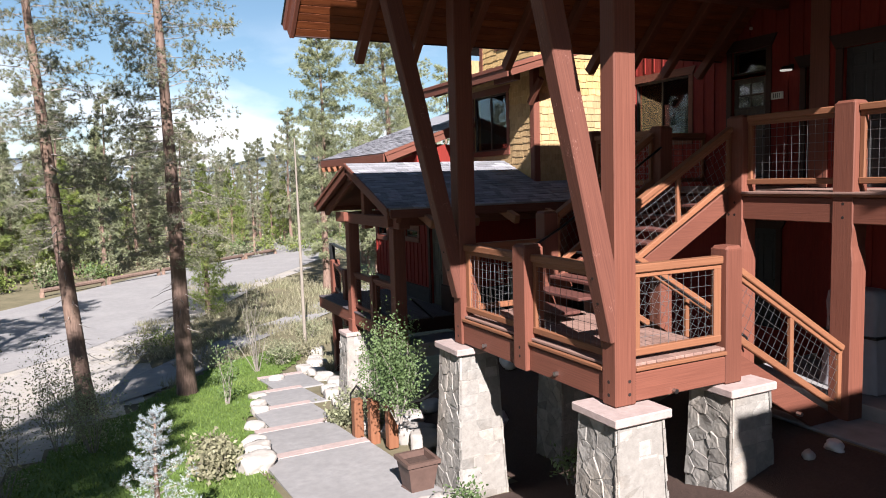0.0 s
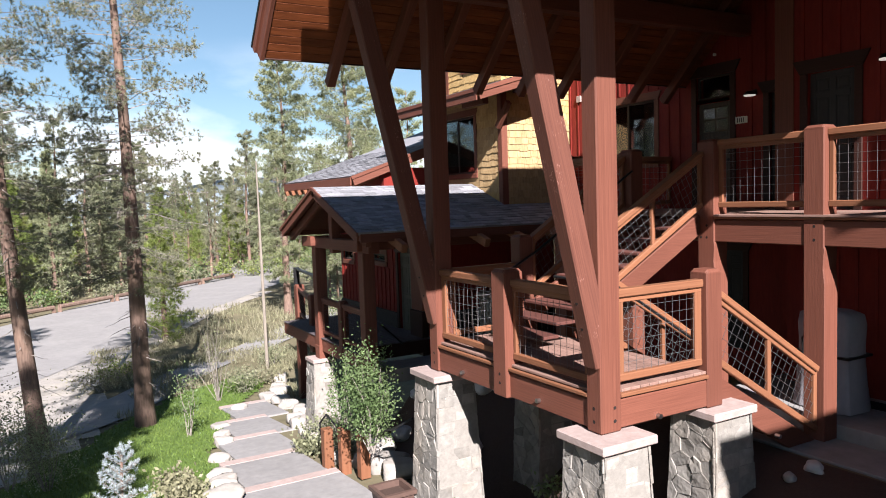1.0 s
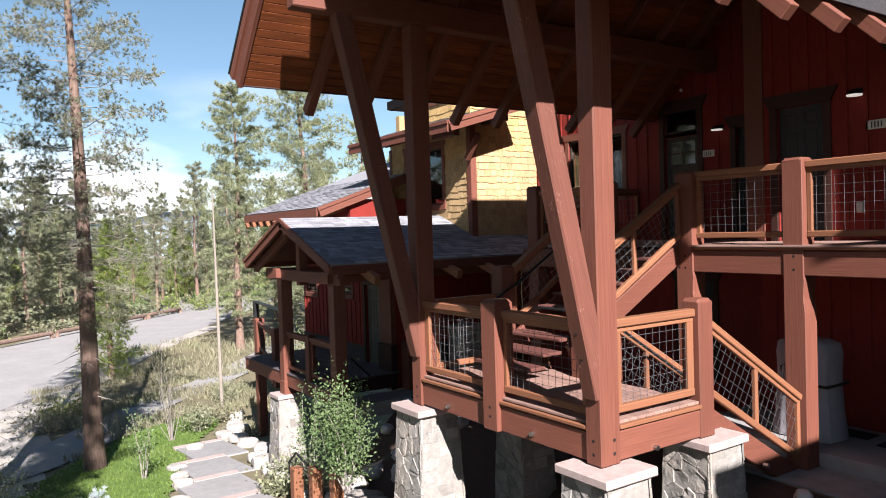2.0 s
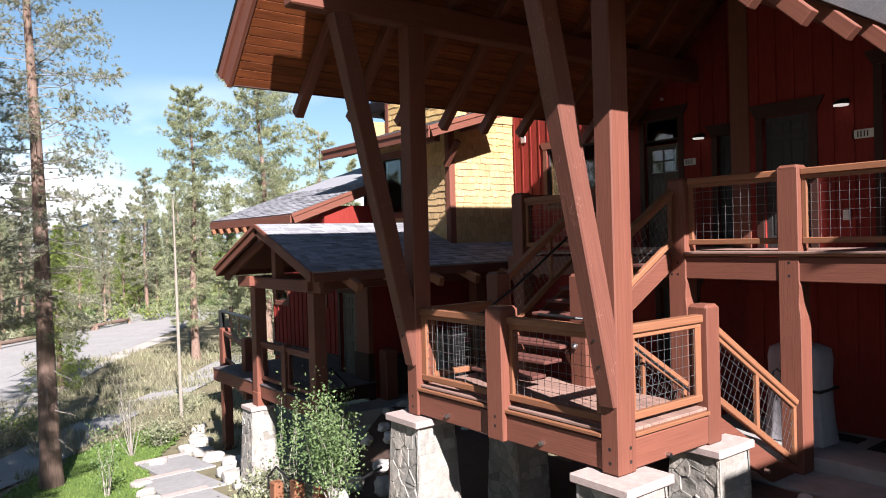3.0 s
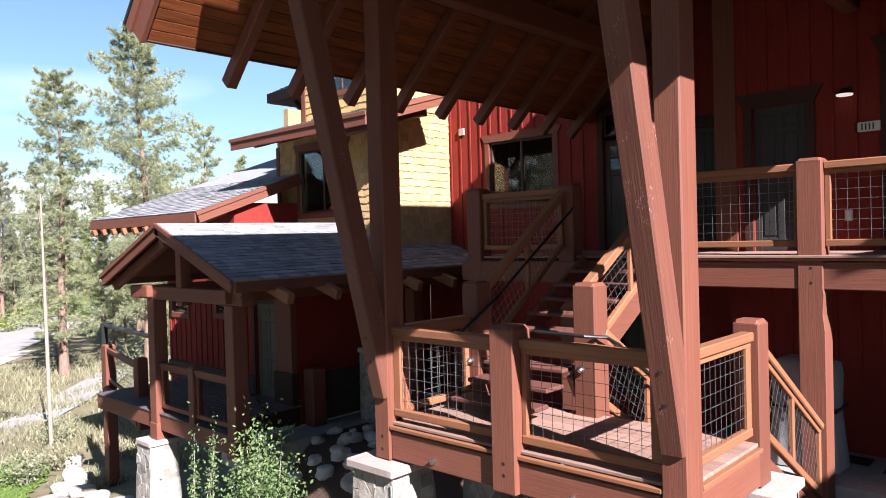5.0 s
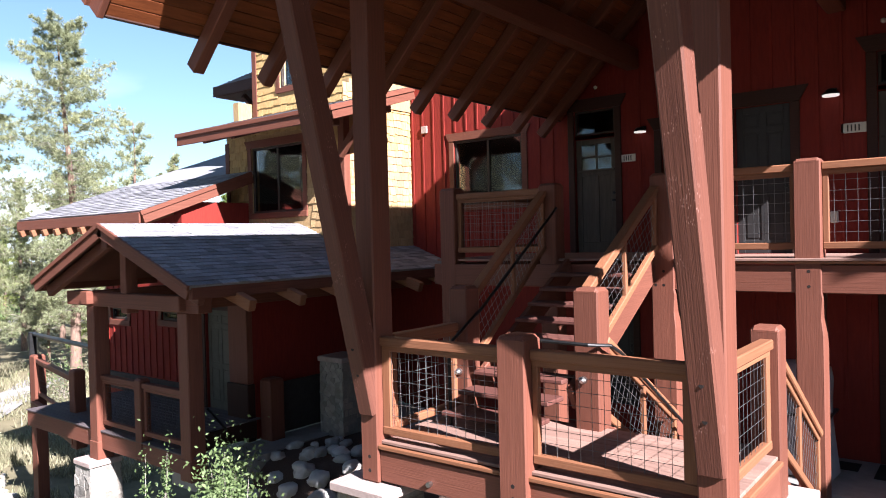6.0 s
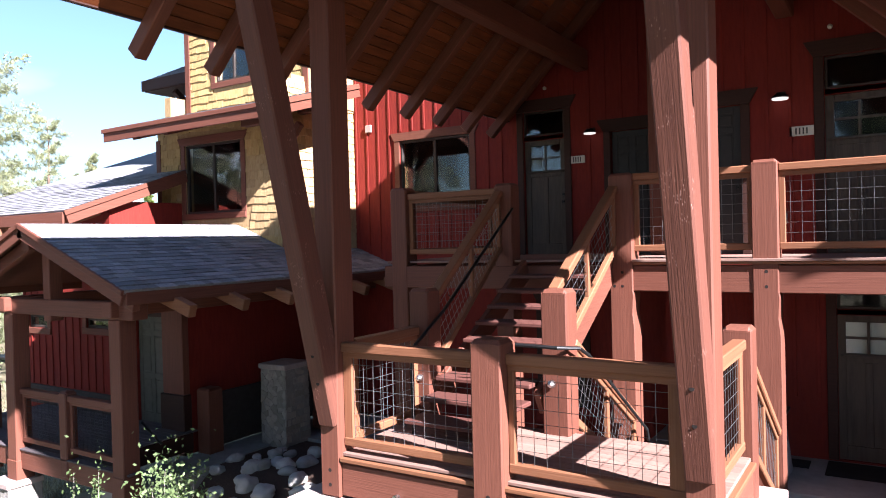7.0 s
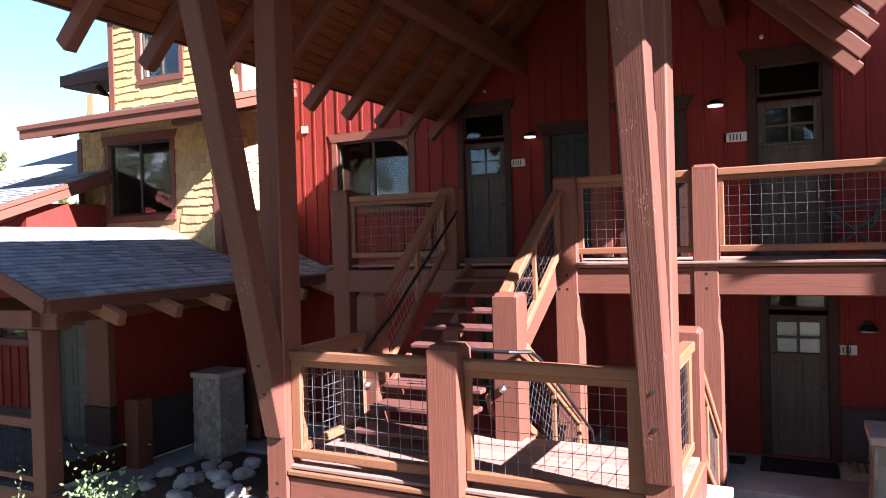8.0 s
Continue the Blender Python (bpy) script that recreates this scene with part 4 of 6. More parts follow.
for sgn, xe in ((-1, EL), (1, ER)):
    n = Vector((sgn * PSL, 0, 1)).normalized()
    yb = 6.93 if sgn > 0 else 2.9
    bm = bmesh.new()
    if sgn > 0:
        slab(bm, [px(PRX, 0.35), px(xe, 0.35), px(xe, yb), px(YX + 0.02, yb), px(YX + 0.02, YY - 0.03), px(PRX, YY - 0.03)], n, 0.06)
    else:
        slab(bm, [px(PRX, 0.35), px(xe, 0.35), px(xe, 2.9), px(PRX, YY - 0.03)], n, 0.06)
    part("roof_deck", bm, M_ROOF, porch)
    if sgn > 0:
        roof_courses(porch, px(PRX, 0.33), (0, YY - 0.36, 0), px(xe, 0) - px(PRX, 0), n, seed=31)
        roof_courses(porch, px(YX + 0.04, YY - 0.03), (0, 6.93 - YY, 0), px(xe, 0) - px(YX + 0.04, 0), n, seed=32)
    bm = bmesh.new()
    strut(bm, px(PRX, 0.37) - n * 0.13, px(xe, 0.37) - n * 0.13, 0.05, 0.2, 0.008)
    part("fascia", bm, W["x"], porch)
    bm = bmesh.new()
    strut(bm, px(PRX, 0.33) - n * 0.03, px(xe + sgn * 0.02, 0.33) - n * 0.03, 0.05, 0.08, 0.006)
    part("fascia_trim", bm, W["x"], porch)
    bm = bmesh.new()
    strut(bm, px(PRX, 0.62) - n * 0.24, px(xe, 0.62) - n * 0.24, 0.12, 0.2, 0.01)
    part("gable_rafter", bm, W["x"], porch)
    bm = bmesh.new()
    slab(bm, [p - n * 0.065 for p in (px(PRX, 0.4), px(xe, 0.4), px(xe, 2.9), px(PRX, 2.9))], n, 0.025)
    part("soffit", bm, W["y"], porch)
one("eave_fascia", W["y"], porch, abox, ER - 0.05, ER, 0.4, 6.9, 2.40, 2.58, bev=0.008)
one("eave_fascia", W["y"], porch, abox, EL, EL + 0.05, 0.4, 2.9, 2.40, 2.58, bev=0.008)
one("ridge_beam", W["y"], porch, abox, PRX - 0.1, PRX + 0.1, 0.42, 2.9, 3.2, 3.45, bev=0.012)
for i in range(6):
    y = 1.24 + i * 1.02
    bm = bmesh.new()
    strut(bm, (-7.28, y, 2.25), (-8.9, y, 2.25 + 1.62 * PSL * 0.85), 0.14, 0.19, 0.012)
    part("rafter_tail", bm, R["x"], porch)
one("plate_beam", W["y"], porch, abox, -8.52, -8.28, 0.6, 6.9, 2.18, 2.42, bev=0.012)
one("plate_beam", W["y"], porch, abox, -11.5, -11.26, 0.6, 2.9, 2.18, 2.42, bev=0.012)
one("tie_beam", W["x"], porch, abox, -12.3, -7.95, 0.72, 0.98, 2.14, 2.40, bev=0.015)
one("king_post", W["z"], porch, abox, PRX - 0.1, PRX + 0.1, 0.74, 0.96, 2.05, 3.3, bev=0.012)


def porch_column(x, y, z0, label):
    t = thing("porch_post", (x, y, z0), label, "post", "lower porch posts")
    one("post", W["z"], t, abox, x - 0.14, x + 0.14, y - 0.14, y + 0.14, z0, 2.14, bev=0.014)
    one("base_block", W["z"], t, abox, x - 0.155, x + 0.155, y - 0.155, y + 0.155, z0, z0 + 0.35, bev=0.012)
    return t


porch_column(-8.40, 0.85, -0.55, "square brown timber post of the lower porch")
porch_column(-11.38, 0.85, -0.70, "square brown timber post on small stone pier")
porch_column(-8.40, 5.2, -0.5, "square brown timber post of the lower porch in shade")

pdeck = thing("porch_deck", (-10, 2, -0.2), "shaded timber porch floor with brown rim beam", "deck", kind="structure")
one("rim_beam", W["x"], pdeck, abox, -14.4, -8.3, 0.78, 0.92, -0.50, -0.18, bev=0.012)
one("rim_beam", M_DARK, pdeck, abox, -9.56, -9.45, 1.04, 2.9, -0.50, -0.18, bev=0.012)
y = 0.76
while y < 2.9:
    one("deck_board", M_DECK_SHADED, pdeck, abox, -14.4, -8.22 if y < 1.0 else -9.45, y, y + 0.134, -0.18, -0.15, bev=0.006)
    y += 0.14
# iron-black wire: shade on this mesh is put into its colour
lp = "brown timber porch railing, wire mesh coloured dark for shade"
rail_post(-10.02, 0.76, 0.2, -0.45, 0.93, "short square railing post on the lower porch")
rail_post(-17.5, 2.1, 0.28, -3.5, 0.55, "brown timber corner post standing down the slope")
rail_post(-13.3, 1.15, 0.24, -0.9, 0.72, "square brown timber railing post on the side deck")
railing((-11.24, 0.85), (-10.02, 0.85), -0.15, -0.15, 1.02, lp, 0.11, wire=M_IRON, woods=W)
railing((-9.82, 0.85), (-8.54, 0.85), -0.15, -0.15, 1.02, lp, 0.11, wire=M_IRON, woods=W)
railing((-17.22, 2.2), (-13.3, 1.28), -0.55, -0.45, 1.02, lp, 0.11, wire=M_IRON, woods=W)
one("side_rim", W["x"], pdeck, strut, (-17.3, 2.1, -0.75), (-13.2, 1.2, -0.65), 0.14, 0.34)
hr = thing("hand_rail", (-14.5, 1.6, 1.1), "slim dark upper rail above the porch railing", "rail")
bm = bmesh.new()
tube(bm, [(-17.55, 2.25, 1.06), (-11.5, 0.95, 1.30)], 0.05, 8)
tube(bm, [(-17.62, 2.25, -3.6), (-17.62, 2.25, 1.10)], 0.10, 8)
part("bar", bm, M_IRON, hr)
rail_post(-9.50, 3.02, 0.33, -0.75, 0.60, "short thick brown timber bollard post by the porch walk")

# lower red wall, door, side wall
DL = (-11.12, -10.27, -0.18, 1.88)
SW = [(-14.95, -14.2, 1.5, 1.78), (-12.75, -11.92, 1.58, 1.78)]
bm = bmesh.new()
wall_with_holes(bm, -15.2, -9.6, -0.6, 3.2, 2.95, 0.2, [DL, *SW])
lw = tagged(part("wall_porch", bm, M_RED), "dark red batten wall of the lower porch", "wall", kind="structure")
battens(lw, -15.2, -11.3, 0.28, 2.3, 2.95, [(h[0], h[1], h[2], h[3]) for h in SW], 0.26)
one("wainscot", M_WAINS, lw, abox, -15.2, -11.2, 2.9, 2.947, -0.15, 0.26, bev=0.01)
bm = bmesh.new()
abox(bm, -9.8, -9.6, 3.15, 6.95, -0.6, 3.2, 0)
abox(bm, -9.6, -9.2, 6.955, 7.15, -0.6, 2.6, 0)
lsw = tagged(part("wall_porch_side", bm, M_RED), "dark red side wall of the lower porch", "wall", kind="structure")
one("wainscot", M_WAINS, lsw, abox, -9.6 + 0.003, -9.55, 3.2, 6.9, -0.6, 0.42, bev=0.01)
corner = thing("corner_column", (-9.8, 2.9, -0.6), "boxed brown corner column with dark base", "post")
one("shaft", W["z"], corner, abox, -10.15, -9.57, 2.80, 2.946, 0.50, 2.4, bev=0.012)
one("base", M_DARK, corner, abox, -10.19, -9.53, 2.76, 2.946, -0.6, 0.50, bev=0.015)
for h in SW:
    window("window_4", h[0], h[1], h[2], h[3], 2.95, "narrow high window in red porch wall", flare=False, mullions=0)


def panel_door(name, x0, x1, z0, z1, y, label, lites=True, mat_=None, panels=6, transom=None, flare=True, knob=1):
    """A door leaf with raised rails and recessed panels, in a wall facing -y, with trim and an optional transom."""
    mat_ = mat_ or M_DOOR
    t = thing(name, ((x0 + x1) / 2, y, z0), label, "door", kind="structure")
    yb, yf = y + 0.10, y + 0.055
    w, h = x1 - x0, z1 - z0
    leaf = bmesh.new()
    st = 0.115 * w / 0.85
    if lites:
        zg0, zg1 = z0 + h * 0.735, z1 - 0.1
        # plank panels below
        abox(leaf, x0 + 0.02, x1 - 0.02, yf + 0.018, yb, z0, zg0 - 0.02, 0)
        leaf_ob = part("panel", leaf, mat_, t)
        for a in ((x0, x0 + st), (x1 - st, x1)):
            one("door_stile", mat_, t, abox, a[0], a[1], yf, yb, z0, z1, bev=0.006)
        one("door_stile", mat_, t, abox, (x0 + x1) / 2 - 0.045, (x0 + x1) / 2 + 0.045, yf, yf + 0.03, z0 + 0.2, zg0 - 0.12, bev=0.006)
        for a in ((z0, z0 + 0.2), (zg0 - 0.12, zg0), (zg1, z1)):
            one("door_rail", mat_, t, abox, x0 + st, x1 - st, yf, yb, a[0], a[1], bev=0.006)
        one("ledge", mat_, t, abox, x0 + 0.03, x1 - 0.03, yf - 0.03, yf, zg0 - 0.05, zg0 - 0.01, bev=0.008)
        xm, zm = (x0 + x1) / 2, (zg0 + zg1) / 2
        one("muntin", mat_, t, abox, xm - 0.018, xm + 0.018, yf + 0.005, yb - 0.01, zg0, zg1, bev=0.004)
        one("muntin", mat_, t, abox, x0 + st, x1 - st, yf + 0.008, yb - 0.012, zm - 0.018, zm + 0.018, bev=0.004)
        for a, b in ((x0 + st, xm - 0.018), (xm + 0.018, x1 - st)):
            for c, d in ((zg0, zm - 0.018), (zm + 0.018, zg1)):
                p = one("pane", M_GLASS, t, abox, a, b, yf + 0.02, yf + 0.026, c, d, bev=0)
                p.visible_shadow = False
    else:
        abox(leaf, x0, x1, yf + 0.012, yb, z0, z1, 0)
        leaf_ob = part("panel", leaf, mat_, t)
        cw = (w - 3 * 0.1) / 2
        for a in (x0, x0 + 0.1 + cw, x1 - 0.1):
            one("door_stile", mat_, t, abox, a, a + 0.1, yf, yf + 0.014, z0, z1, bev=0.005)
        zs = [z0, z0 + 0.2, z0 + h * 0.42, z0 + h * 0.42 + 0.1, z0 + h * 0.82, z0 + h * 0.82 + 0.09, z1 - 0.1, z1]
        for a, b in zip(zs[::2], zs[1::2]):
            one("door_rail", mat_, t, abox, x0 + 0.1, x1 - 0.1, yf + 0.001, yf + 0.014, a, b, bev=0.005)
        for i in range(3):
            for xa in (x0 + 0.1, x0 + 0.2 + cw):
                one("raised_panel", mat_, t, abox, xa + 0.03, xa + cw - 0.03, yf + 0.002, yf + 0.014, zs[2 * i + 1] + 0.03, zs[2 * i + 2] - 0.03, bev=0.01)
    kx = x1 - 0.06 if knob > 0 else x0 + 0.06
    one("handle", M_IRON, leaf_ob, tube, [(kx, yf, z0 + 0.98), (kx, yf - 0.05, z0 + 0.98)], 0.026, 8)
    one("lock", M_IRON, leaf_ob, tube, [(kx, yf, z0 + 1.12), (kx, yf - 0.02, z0 + 1.12)], 0.028, 8)
    tw = 0.13
    ztop = transom[3] if transom else z1
    for a in ((x0 - tw, x0 - 0.003), (x1 + 0.003, x1 + tw)):
        one("side_trim", M_DARK, t, abox, a[0], a[1], y - 0.035, y - 0.003, z0, ztop, bev=0.006)
    bm = bmesh.new()
    slab(bm, [Vector((x, y - 0.045, z)) for x, z in ((x0 - tw, ztop + 0.003), (x1 + tw, ztop + 0.003), (x1 + tw + 0.12, ztop + 0.22), (x0 - tw - 0.12, ztop + 0.22))], (0, -1, 0), 0.04)
    part("head_trim", bm, M_DARK, t, "flared dark head board")
    if transom:
        a0, a1, c0, c1 = transom
        one("transom_bar", M_DARK, t, abox, x0, x1, y + 0.0, y + 0.09, z1 + 0.002, c0, bev=0.005)
        for b in ((a0, a1, c0, c0 + 0.04), (a0, a1, c1 - 0.04, c1), (a0, a0 + 0.04, c0 + 0.04, c1 - 0.04), (a1 - 0.04, a1, c0 + 0.04, c1 - 0.04)):
            one("transom_frame", M_FRAME, t, abox, b[0], b[1], y + 0.03, y + 0.09, b[2], b[3], bev=0.004)
        p = one("pane", M_GLASS, t, abox, a0 + 0.04, a1 - 0.04, y + 0.055, y + 0.061, c0 + 0.04, c1 - 0.04, bev=0)
        p.visible_shadow = False
    # room box behind the door, its darkness painted in near-black
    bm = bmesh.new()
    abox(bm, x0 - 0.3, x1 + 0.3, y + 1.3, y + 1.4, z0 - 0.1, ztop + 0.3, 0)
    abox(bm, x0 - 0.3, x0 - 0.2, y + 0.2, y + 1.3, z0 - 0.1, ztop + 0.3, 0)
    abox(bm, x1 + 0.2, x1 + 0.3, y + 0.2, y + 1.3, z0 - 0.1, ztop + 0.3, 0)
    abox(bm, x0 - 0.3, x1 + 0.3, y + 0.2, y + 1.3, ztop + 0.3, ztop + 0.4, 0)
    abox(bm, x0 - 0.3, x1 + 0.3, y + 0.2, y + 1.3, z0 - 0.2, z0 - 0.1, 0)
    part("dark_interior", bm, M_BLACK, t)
    return t


M_DOORG = surface("grey_green_door", (0.085, 0.085, 0.07), (0.06, 0.06, 0.05), 0.5, 8, bump=0.05)
M_DOORB = surface("black_door", (0.022, 0.021, 0.022), (0.03, 0.028, 0.028), 0.5, 8, bump=0.05)
panel_door("door_1", *DL, 2.95, "grey-green six-panel door under the lower porch", lites=False, mat_=M_DOORG)
ORIGIN = Vector((0, 0, 0))
panel_door("door_2", *D23, Y_WALL, "grey-brown plank entry door with four lights and transom", transom=T23)
panel_door("door_3", *D24, Y_WALL2, "grey-brown plank entry door with four lights and transom beside deck", transom=T24)
panel_door("door_4", *D20, Y_WALL2, "dark brown plank patio door with four bright lights and transom", transom=T20)
panel_door("door_5", *LD1, Y_WALL, "nearly black panelled door in red wall", lites=False, mat_=M_DOORB)
panel_door("door_6", *LD2, Y_WALL2, "nearly black panelled door behind the deck railing", lites=False, mat_=M_DOORB)
panel_door("door_7", *D19, Y_WALL, "dark panelled door under the upper deck", lites=False, mat_=M_DOORB)
ORIGIN = WING
stone_pier(-8.58, 4.35, -0.75, 0.94, 0.29, 0.31, 0.35, "shaded rubble stone pier with slab cap beside porch walk", 17, "-y+x", (0.17, 0.10))
stone_pier(-11.45, 0.80, -3.1, -0.68, 0.26, 0.36, 0.31, "small rubble stone pier carrying the porch post", 19, "-y+x", (0.24, 0.2))

ORIGIN = Vector((0, 0, 0))

# ---- number plates, lamps and small fixtures ----
M_NUM = surface("plate_bars", (0.03, 0.03, 0.03), (0.05, 0.05, 0.05), 0.6, 10, bump=0)
M_LAMPGLOW = bpy.data.materials.new("lamp_diffuser")
M_LAMPGLOW.use_nodes = True
M_LAMPGLOW.node_tree.nodes["Principled BSDF"].inputs["Emission Color"].default_value = (1, 0.95, 0.86, 1)
M_LAMPGLOW.node_tree.nodes["Principled BSDF"].inputs["Emission Strength"].default_value = 0.14


def number_plate(x, y, z, w=0.3, h=0.135, n=(0, -1, 0)):
    t = thing("number_plate", (x, y, z), "pale plate with four dark bars on red wall", "sign", "entry plates")
    face = one("plate", M_SIGN, t, abox, x - w / 2, x + w / 2, y - 0.022, y - 0.004, z - h / 2, z + h / 2, bev=0.004)
    for i in range(4):
        a = x - w * 0.22 + i * w * 0.148
        one("bar", M_NUM, face, abox, a - w * 0.03, a + w * 0.03, y - 0.026, y - 0.0222, z - h * 0.33, z + h * 0.33, bev=0)
    return t


number_plate(-3.84, Y_WALL, 4.605, 0.3)
number_plate(-0.01, Y_WALL2, 4.586, 0.31)
number_plate(1.318, Y_WALL2, 1.562, 0.29)


def sconce(x, y, z, lit=True):
    t = thing("wall_lamp", (x, y, z), "small dark shaded wall lamp with bright underside", "lamp", "entry wall lamps")
    bm = bmesh.new()
    tube(bm, [(x, y - 0.14, z + 0.085), (x, y - 0.14, z + 0.08), (x, y - 0.14, z + 0.035), (x, y - 0.14, z + 0.012)], [0.03, 0.06, 0.105, 0.115], 16)
    shade = part("shade", bm, M_IRON, t)
    one("bracket", M_IRON, t, abox, x - 0.03, x + 0.03, y - 0.14, y - 0.003, z + 0.05, z + 0.08, bev=0.006)
    one("back_plate", M_IRON, t, abox, x - 0.06, x + 0.06, y - 0.022, y - 0.003, z + 0.0, z + 0.12, bev=0.006)
    bm = bmesh.new()
    tube(bm, [(x, y - 0.14, z + 0.013), (x, y - 0.14, z - 0.008)], [0.11, 0.105], 16)
    part("diffuser", bm, M_LAMPGLOW if lit else M_SIGN, shade, "bright white diffuser")
    return t


sconce(-3.54, Y_WALL, 5.035)
sconce(-0.26, Y_WALL2, 5.042)
sconce(1.60, Y_WALL2, 1.84, False)


def detector(x, y, z):
    t = thing("spot_head", (x, y, z), "tiny white fixture under the eaves", "fixture")
    bm = bmesh.new()
    tube(bm, [(x, y, z), (x, y - 0.03, z), (x, y - 0.05, z - 0.02)], [0.03, 0.035, 0.02], 10)
    part("head", bm, M_SIGN, t)
    return t


detector(-4.45, Y_WALL, 5.99)
detector(0.365, Y_WALL2, 5.97)
box_ = thing("wall_box", (-8.64, Y_WALL, 5.58), "small square wooden block on red wall", "fixture")
one("block", M_CAP, box_, abox, -8.72, -8.56, Y_WALL - 0.05, Y_WALL - 0.004, 5.58, 5.74, bev=0.008)

# unseen blocks added beside the camera to cast shade on deck, wall and patio
wing = thing("east_wing", (9, 6, 0), "unseen red block with grey roof, added to shade the deck", "house", kind="structure")
bm = bmesh.new()
abox(bm, 5.9, 13.0, 2.7, 10.0, -0.5, 6.6, 0)
abox(bm, 5.5, 13.0, 4.06, 10.0, 6.6, 9.3, 0)
part("wall", bm, M_RED, wing)
bm = bmesh.new()
slab(bm, [Vector((5.5, 2.38, 6.76)), Vector((13.0, 2.38, 9.2)), Vector((13.0, 4.1, 9.2)), Vector((5.5, 4.1, 6.76))], Vector((-0.31, 0, 0.95)), 0.2)
abox(bm, 5.4, 13.1, 4.05, 10.4, 9.3, 9.5, 0)
part("roof", bm, M_ROOF, wing)
low_block = thing("outbuilding", (11, 0, 0), "unseen red block added to shade patio and ground", "house", kind="structure")
bm = bmesh.new()
abox(bm, 8.0, 14.0, -0.5, 2.3, -1.0, 5.7, 0)
part("wall", bm, M_RED, low_block)
bm = bmesh.new()
abox(bm, 7.9, 14.1, -0.6, 2.3, 5.7, 5.95, 0)
part("roof", bm, M_ROOF, low_block)
outlet = thing("outlet_box", (-0.26, Y_WALL2, 3.37), "small white outlet box on the red deck wall", "fixture")
one("cover", M_SIGN, outlet, abox, -0.31, -0.21, Y_WALL2 - 0.05, Y_WALL2 - 0.003, 3.29, 3.45, bev=0.012)
ORIGIN = WING
hr2 = thing("hand_rail", (-8.9, 1.6, 0.2), "slim dark sloping handrail on the lower porch", "rail")
bm = bmesh.new()
tube(bm, [(-8.5, 1.2, 0.5), (-9.25, 2.07, -0.15)], 0.022, 8)
part("bar", bm, M_IRON, hr2)
ORIGIN = Vector((0, 0, 0))

base_ = tagged(one("baseboard", M_WAINS, None, abox, D20[1] + 0.135, 4.0, Y_WALL2 - 0.05, Y_WALL2 - 0.003, 0.0, 0.78, bev=0.01), "dark wainscot board along the patio wall", "baseboard", kind="structure")


# ---- paving, lawn, road ----
M_ASPH = surface("road_asphalt", (0.235, 0.225, 0.22), (0.19, 0.182, 0.178), 0.9, 3.0, bump=0.2, bscale=60, c3=(0.27, 0.26, 0.25), vary=0.0)
M_GRAV = surface("pale_gravel", (0.315, 0.292, 0.27), (0.24, 0.222, 0.20), 0.95, 5.0, bump=0.5, bscale=40, c3=(0.36, 0.32, 0.25), vary=0.0)
M_LAWN = surface("lawn", (0.105, 0.165, 0.035), (0.068, 0.115, 0.024), 0.9, 8.0, bump=0.6, bscale=50, c3=(0.10, 0.15, 0.03), vary=0.0)
M_MULCH = surface("bark_mulch", (0.075, 0.046, 0.036), (0.045, 0.028, 0.022), 0.95, 30, bump=0.7, vary=0.0)
M_BOULD = surface("pale_boulder", (0.37, 0.34, 0.31), (0.26, 0.237, 0.212), 0.85, 4.0, bump=0.5, bscale=16, vary=0.15)
M_DBOULD = surface("grey_boulder", (0.42, 0.395, 0.375), (0.28, 0.265, 0.25), 0.85, 4.0, bump=0.5, bscale=16, vary=0.25)
M_BARK = surface("pine_bark", (0.20, 0.135, 0.105), (0.075, 0.048, 0.038), 0.95, 5.0, (3, 3, 0.6), 0.9, 9, c3=(0.20, 0.13, 0.092), vary=0.25)
M_TWIG = surface("grey_twigs", (0.26, 0.23, 0.205), (0.17, 0.15, 0.13), 0.9, 8.0, bump=0.2, vary=0.15)


def leafy(name, c1, c2, c3, rough=0.6, trans=0.38):
    m = surface(name, c1, c2, rough, 3.0, bump=0.0, c3=c3, vary=0.35, island=True)
    nt = m.node_tree
    b = nt.nodes["Principled BSDF"]
    tr = nt.nodes.new("ShaderNodeBsdfTranslucent")
    mix = nt.nodes.new("ShaderNodeMixShader")
    mix.inputs["Fac"].default_value = trans
    src = b.inputs["Base Color"].links[0].from_socket
    nt.links.new(src, tr.inputs["Color"])
    nt.links.new(b.outputs["BSDF"], mix.inputs[1])
    nt.links.new(tr.outputs["BSDF"], mix.inputs[2])
    nt.links.new(mix.outputs["Shader"], nt.nodes["Material Output"].inputs["Surface"])
    return m


M_NEEDLE = leafy("pine_needles", (0.28, 0.30, 0.17), (0.18, 0.205, 0.12), (0.35, 0.35, 0.18))
M_NEEDLE2 = leafy("grey_pine_needles", (0.225, 0.235, 0.15), (0.13, 0.138, 0.092), (0.29, 0.28, 0.155))
M_NEEDLE3 = leafy("fresh_green_needles", (0.20, 0.245, 0.065), (0.12, 0.165, 0.045), (0.28, 0.30, 0.075))
M_BLUE = leafy("blue_spruce_needles", (0.46, 0.50, 0.50), (0.30, 0.36, 0.37), (0.38, 0.42, 0.40))
M_LEAF = leafy("shrub_leaves", (0.13, 0.19, 0.075), (0.075, 0.12, 0.045), (0.22, 0.27, 0.13))
M_SAGE = leafy("grey_sage_leaves", (0.24, 0.25, 0.16), (0.16, 0.17, 0.10), (0.28, 0.27, 0.14))
M_GRASSB = leafy("grass_blades", (0.13, 0.195, 0.042), (0.08, 0.13, 0.027), (0.17, 0.22, 0.06))
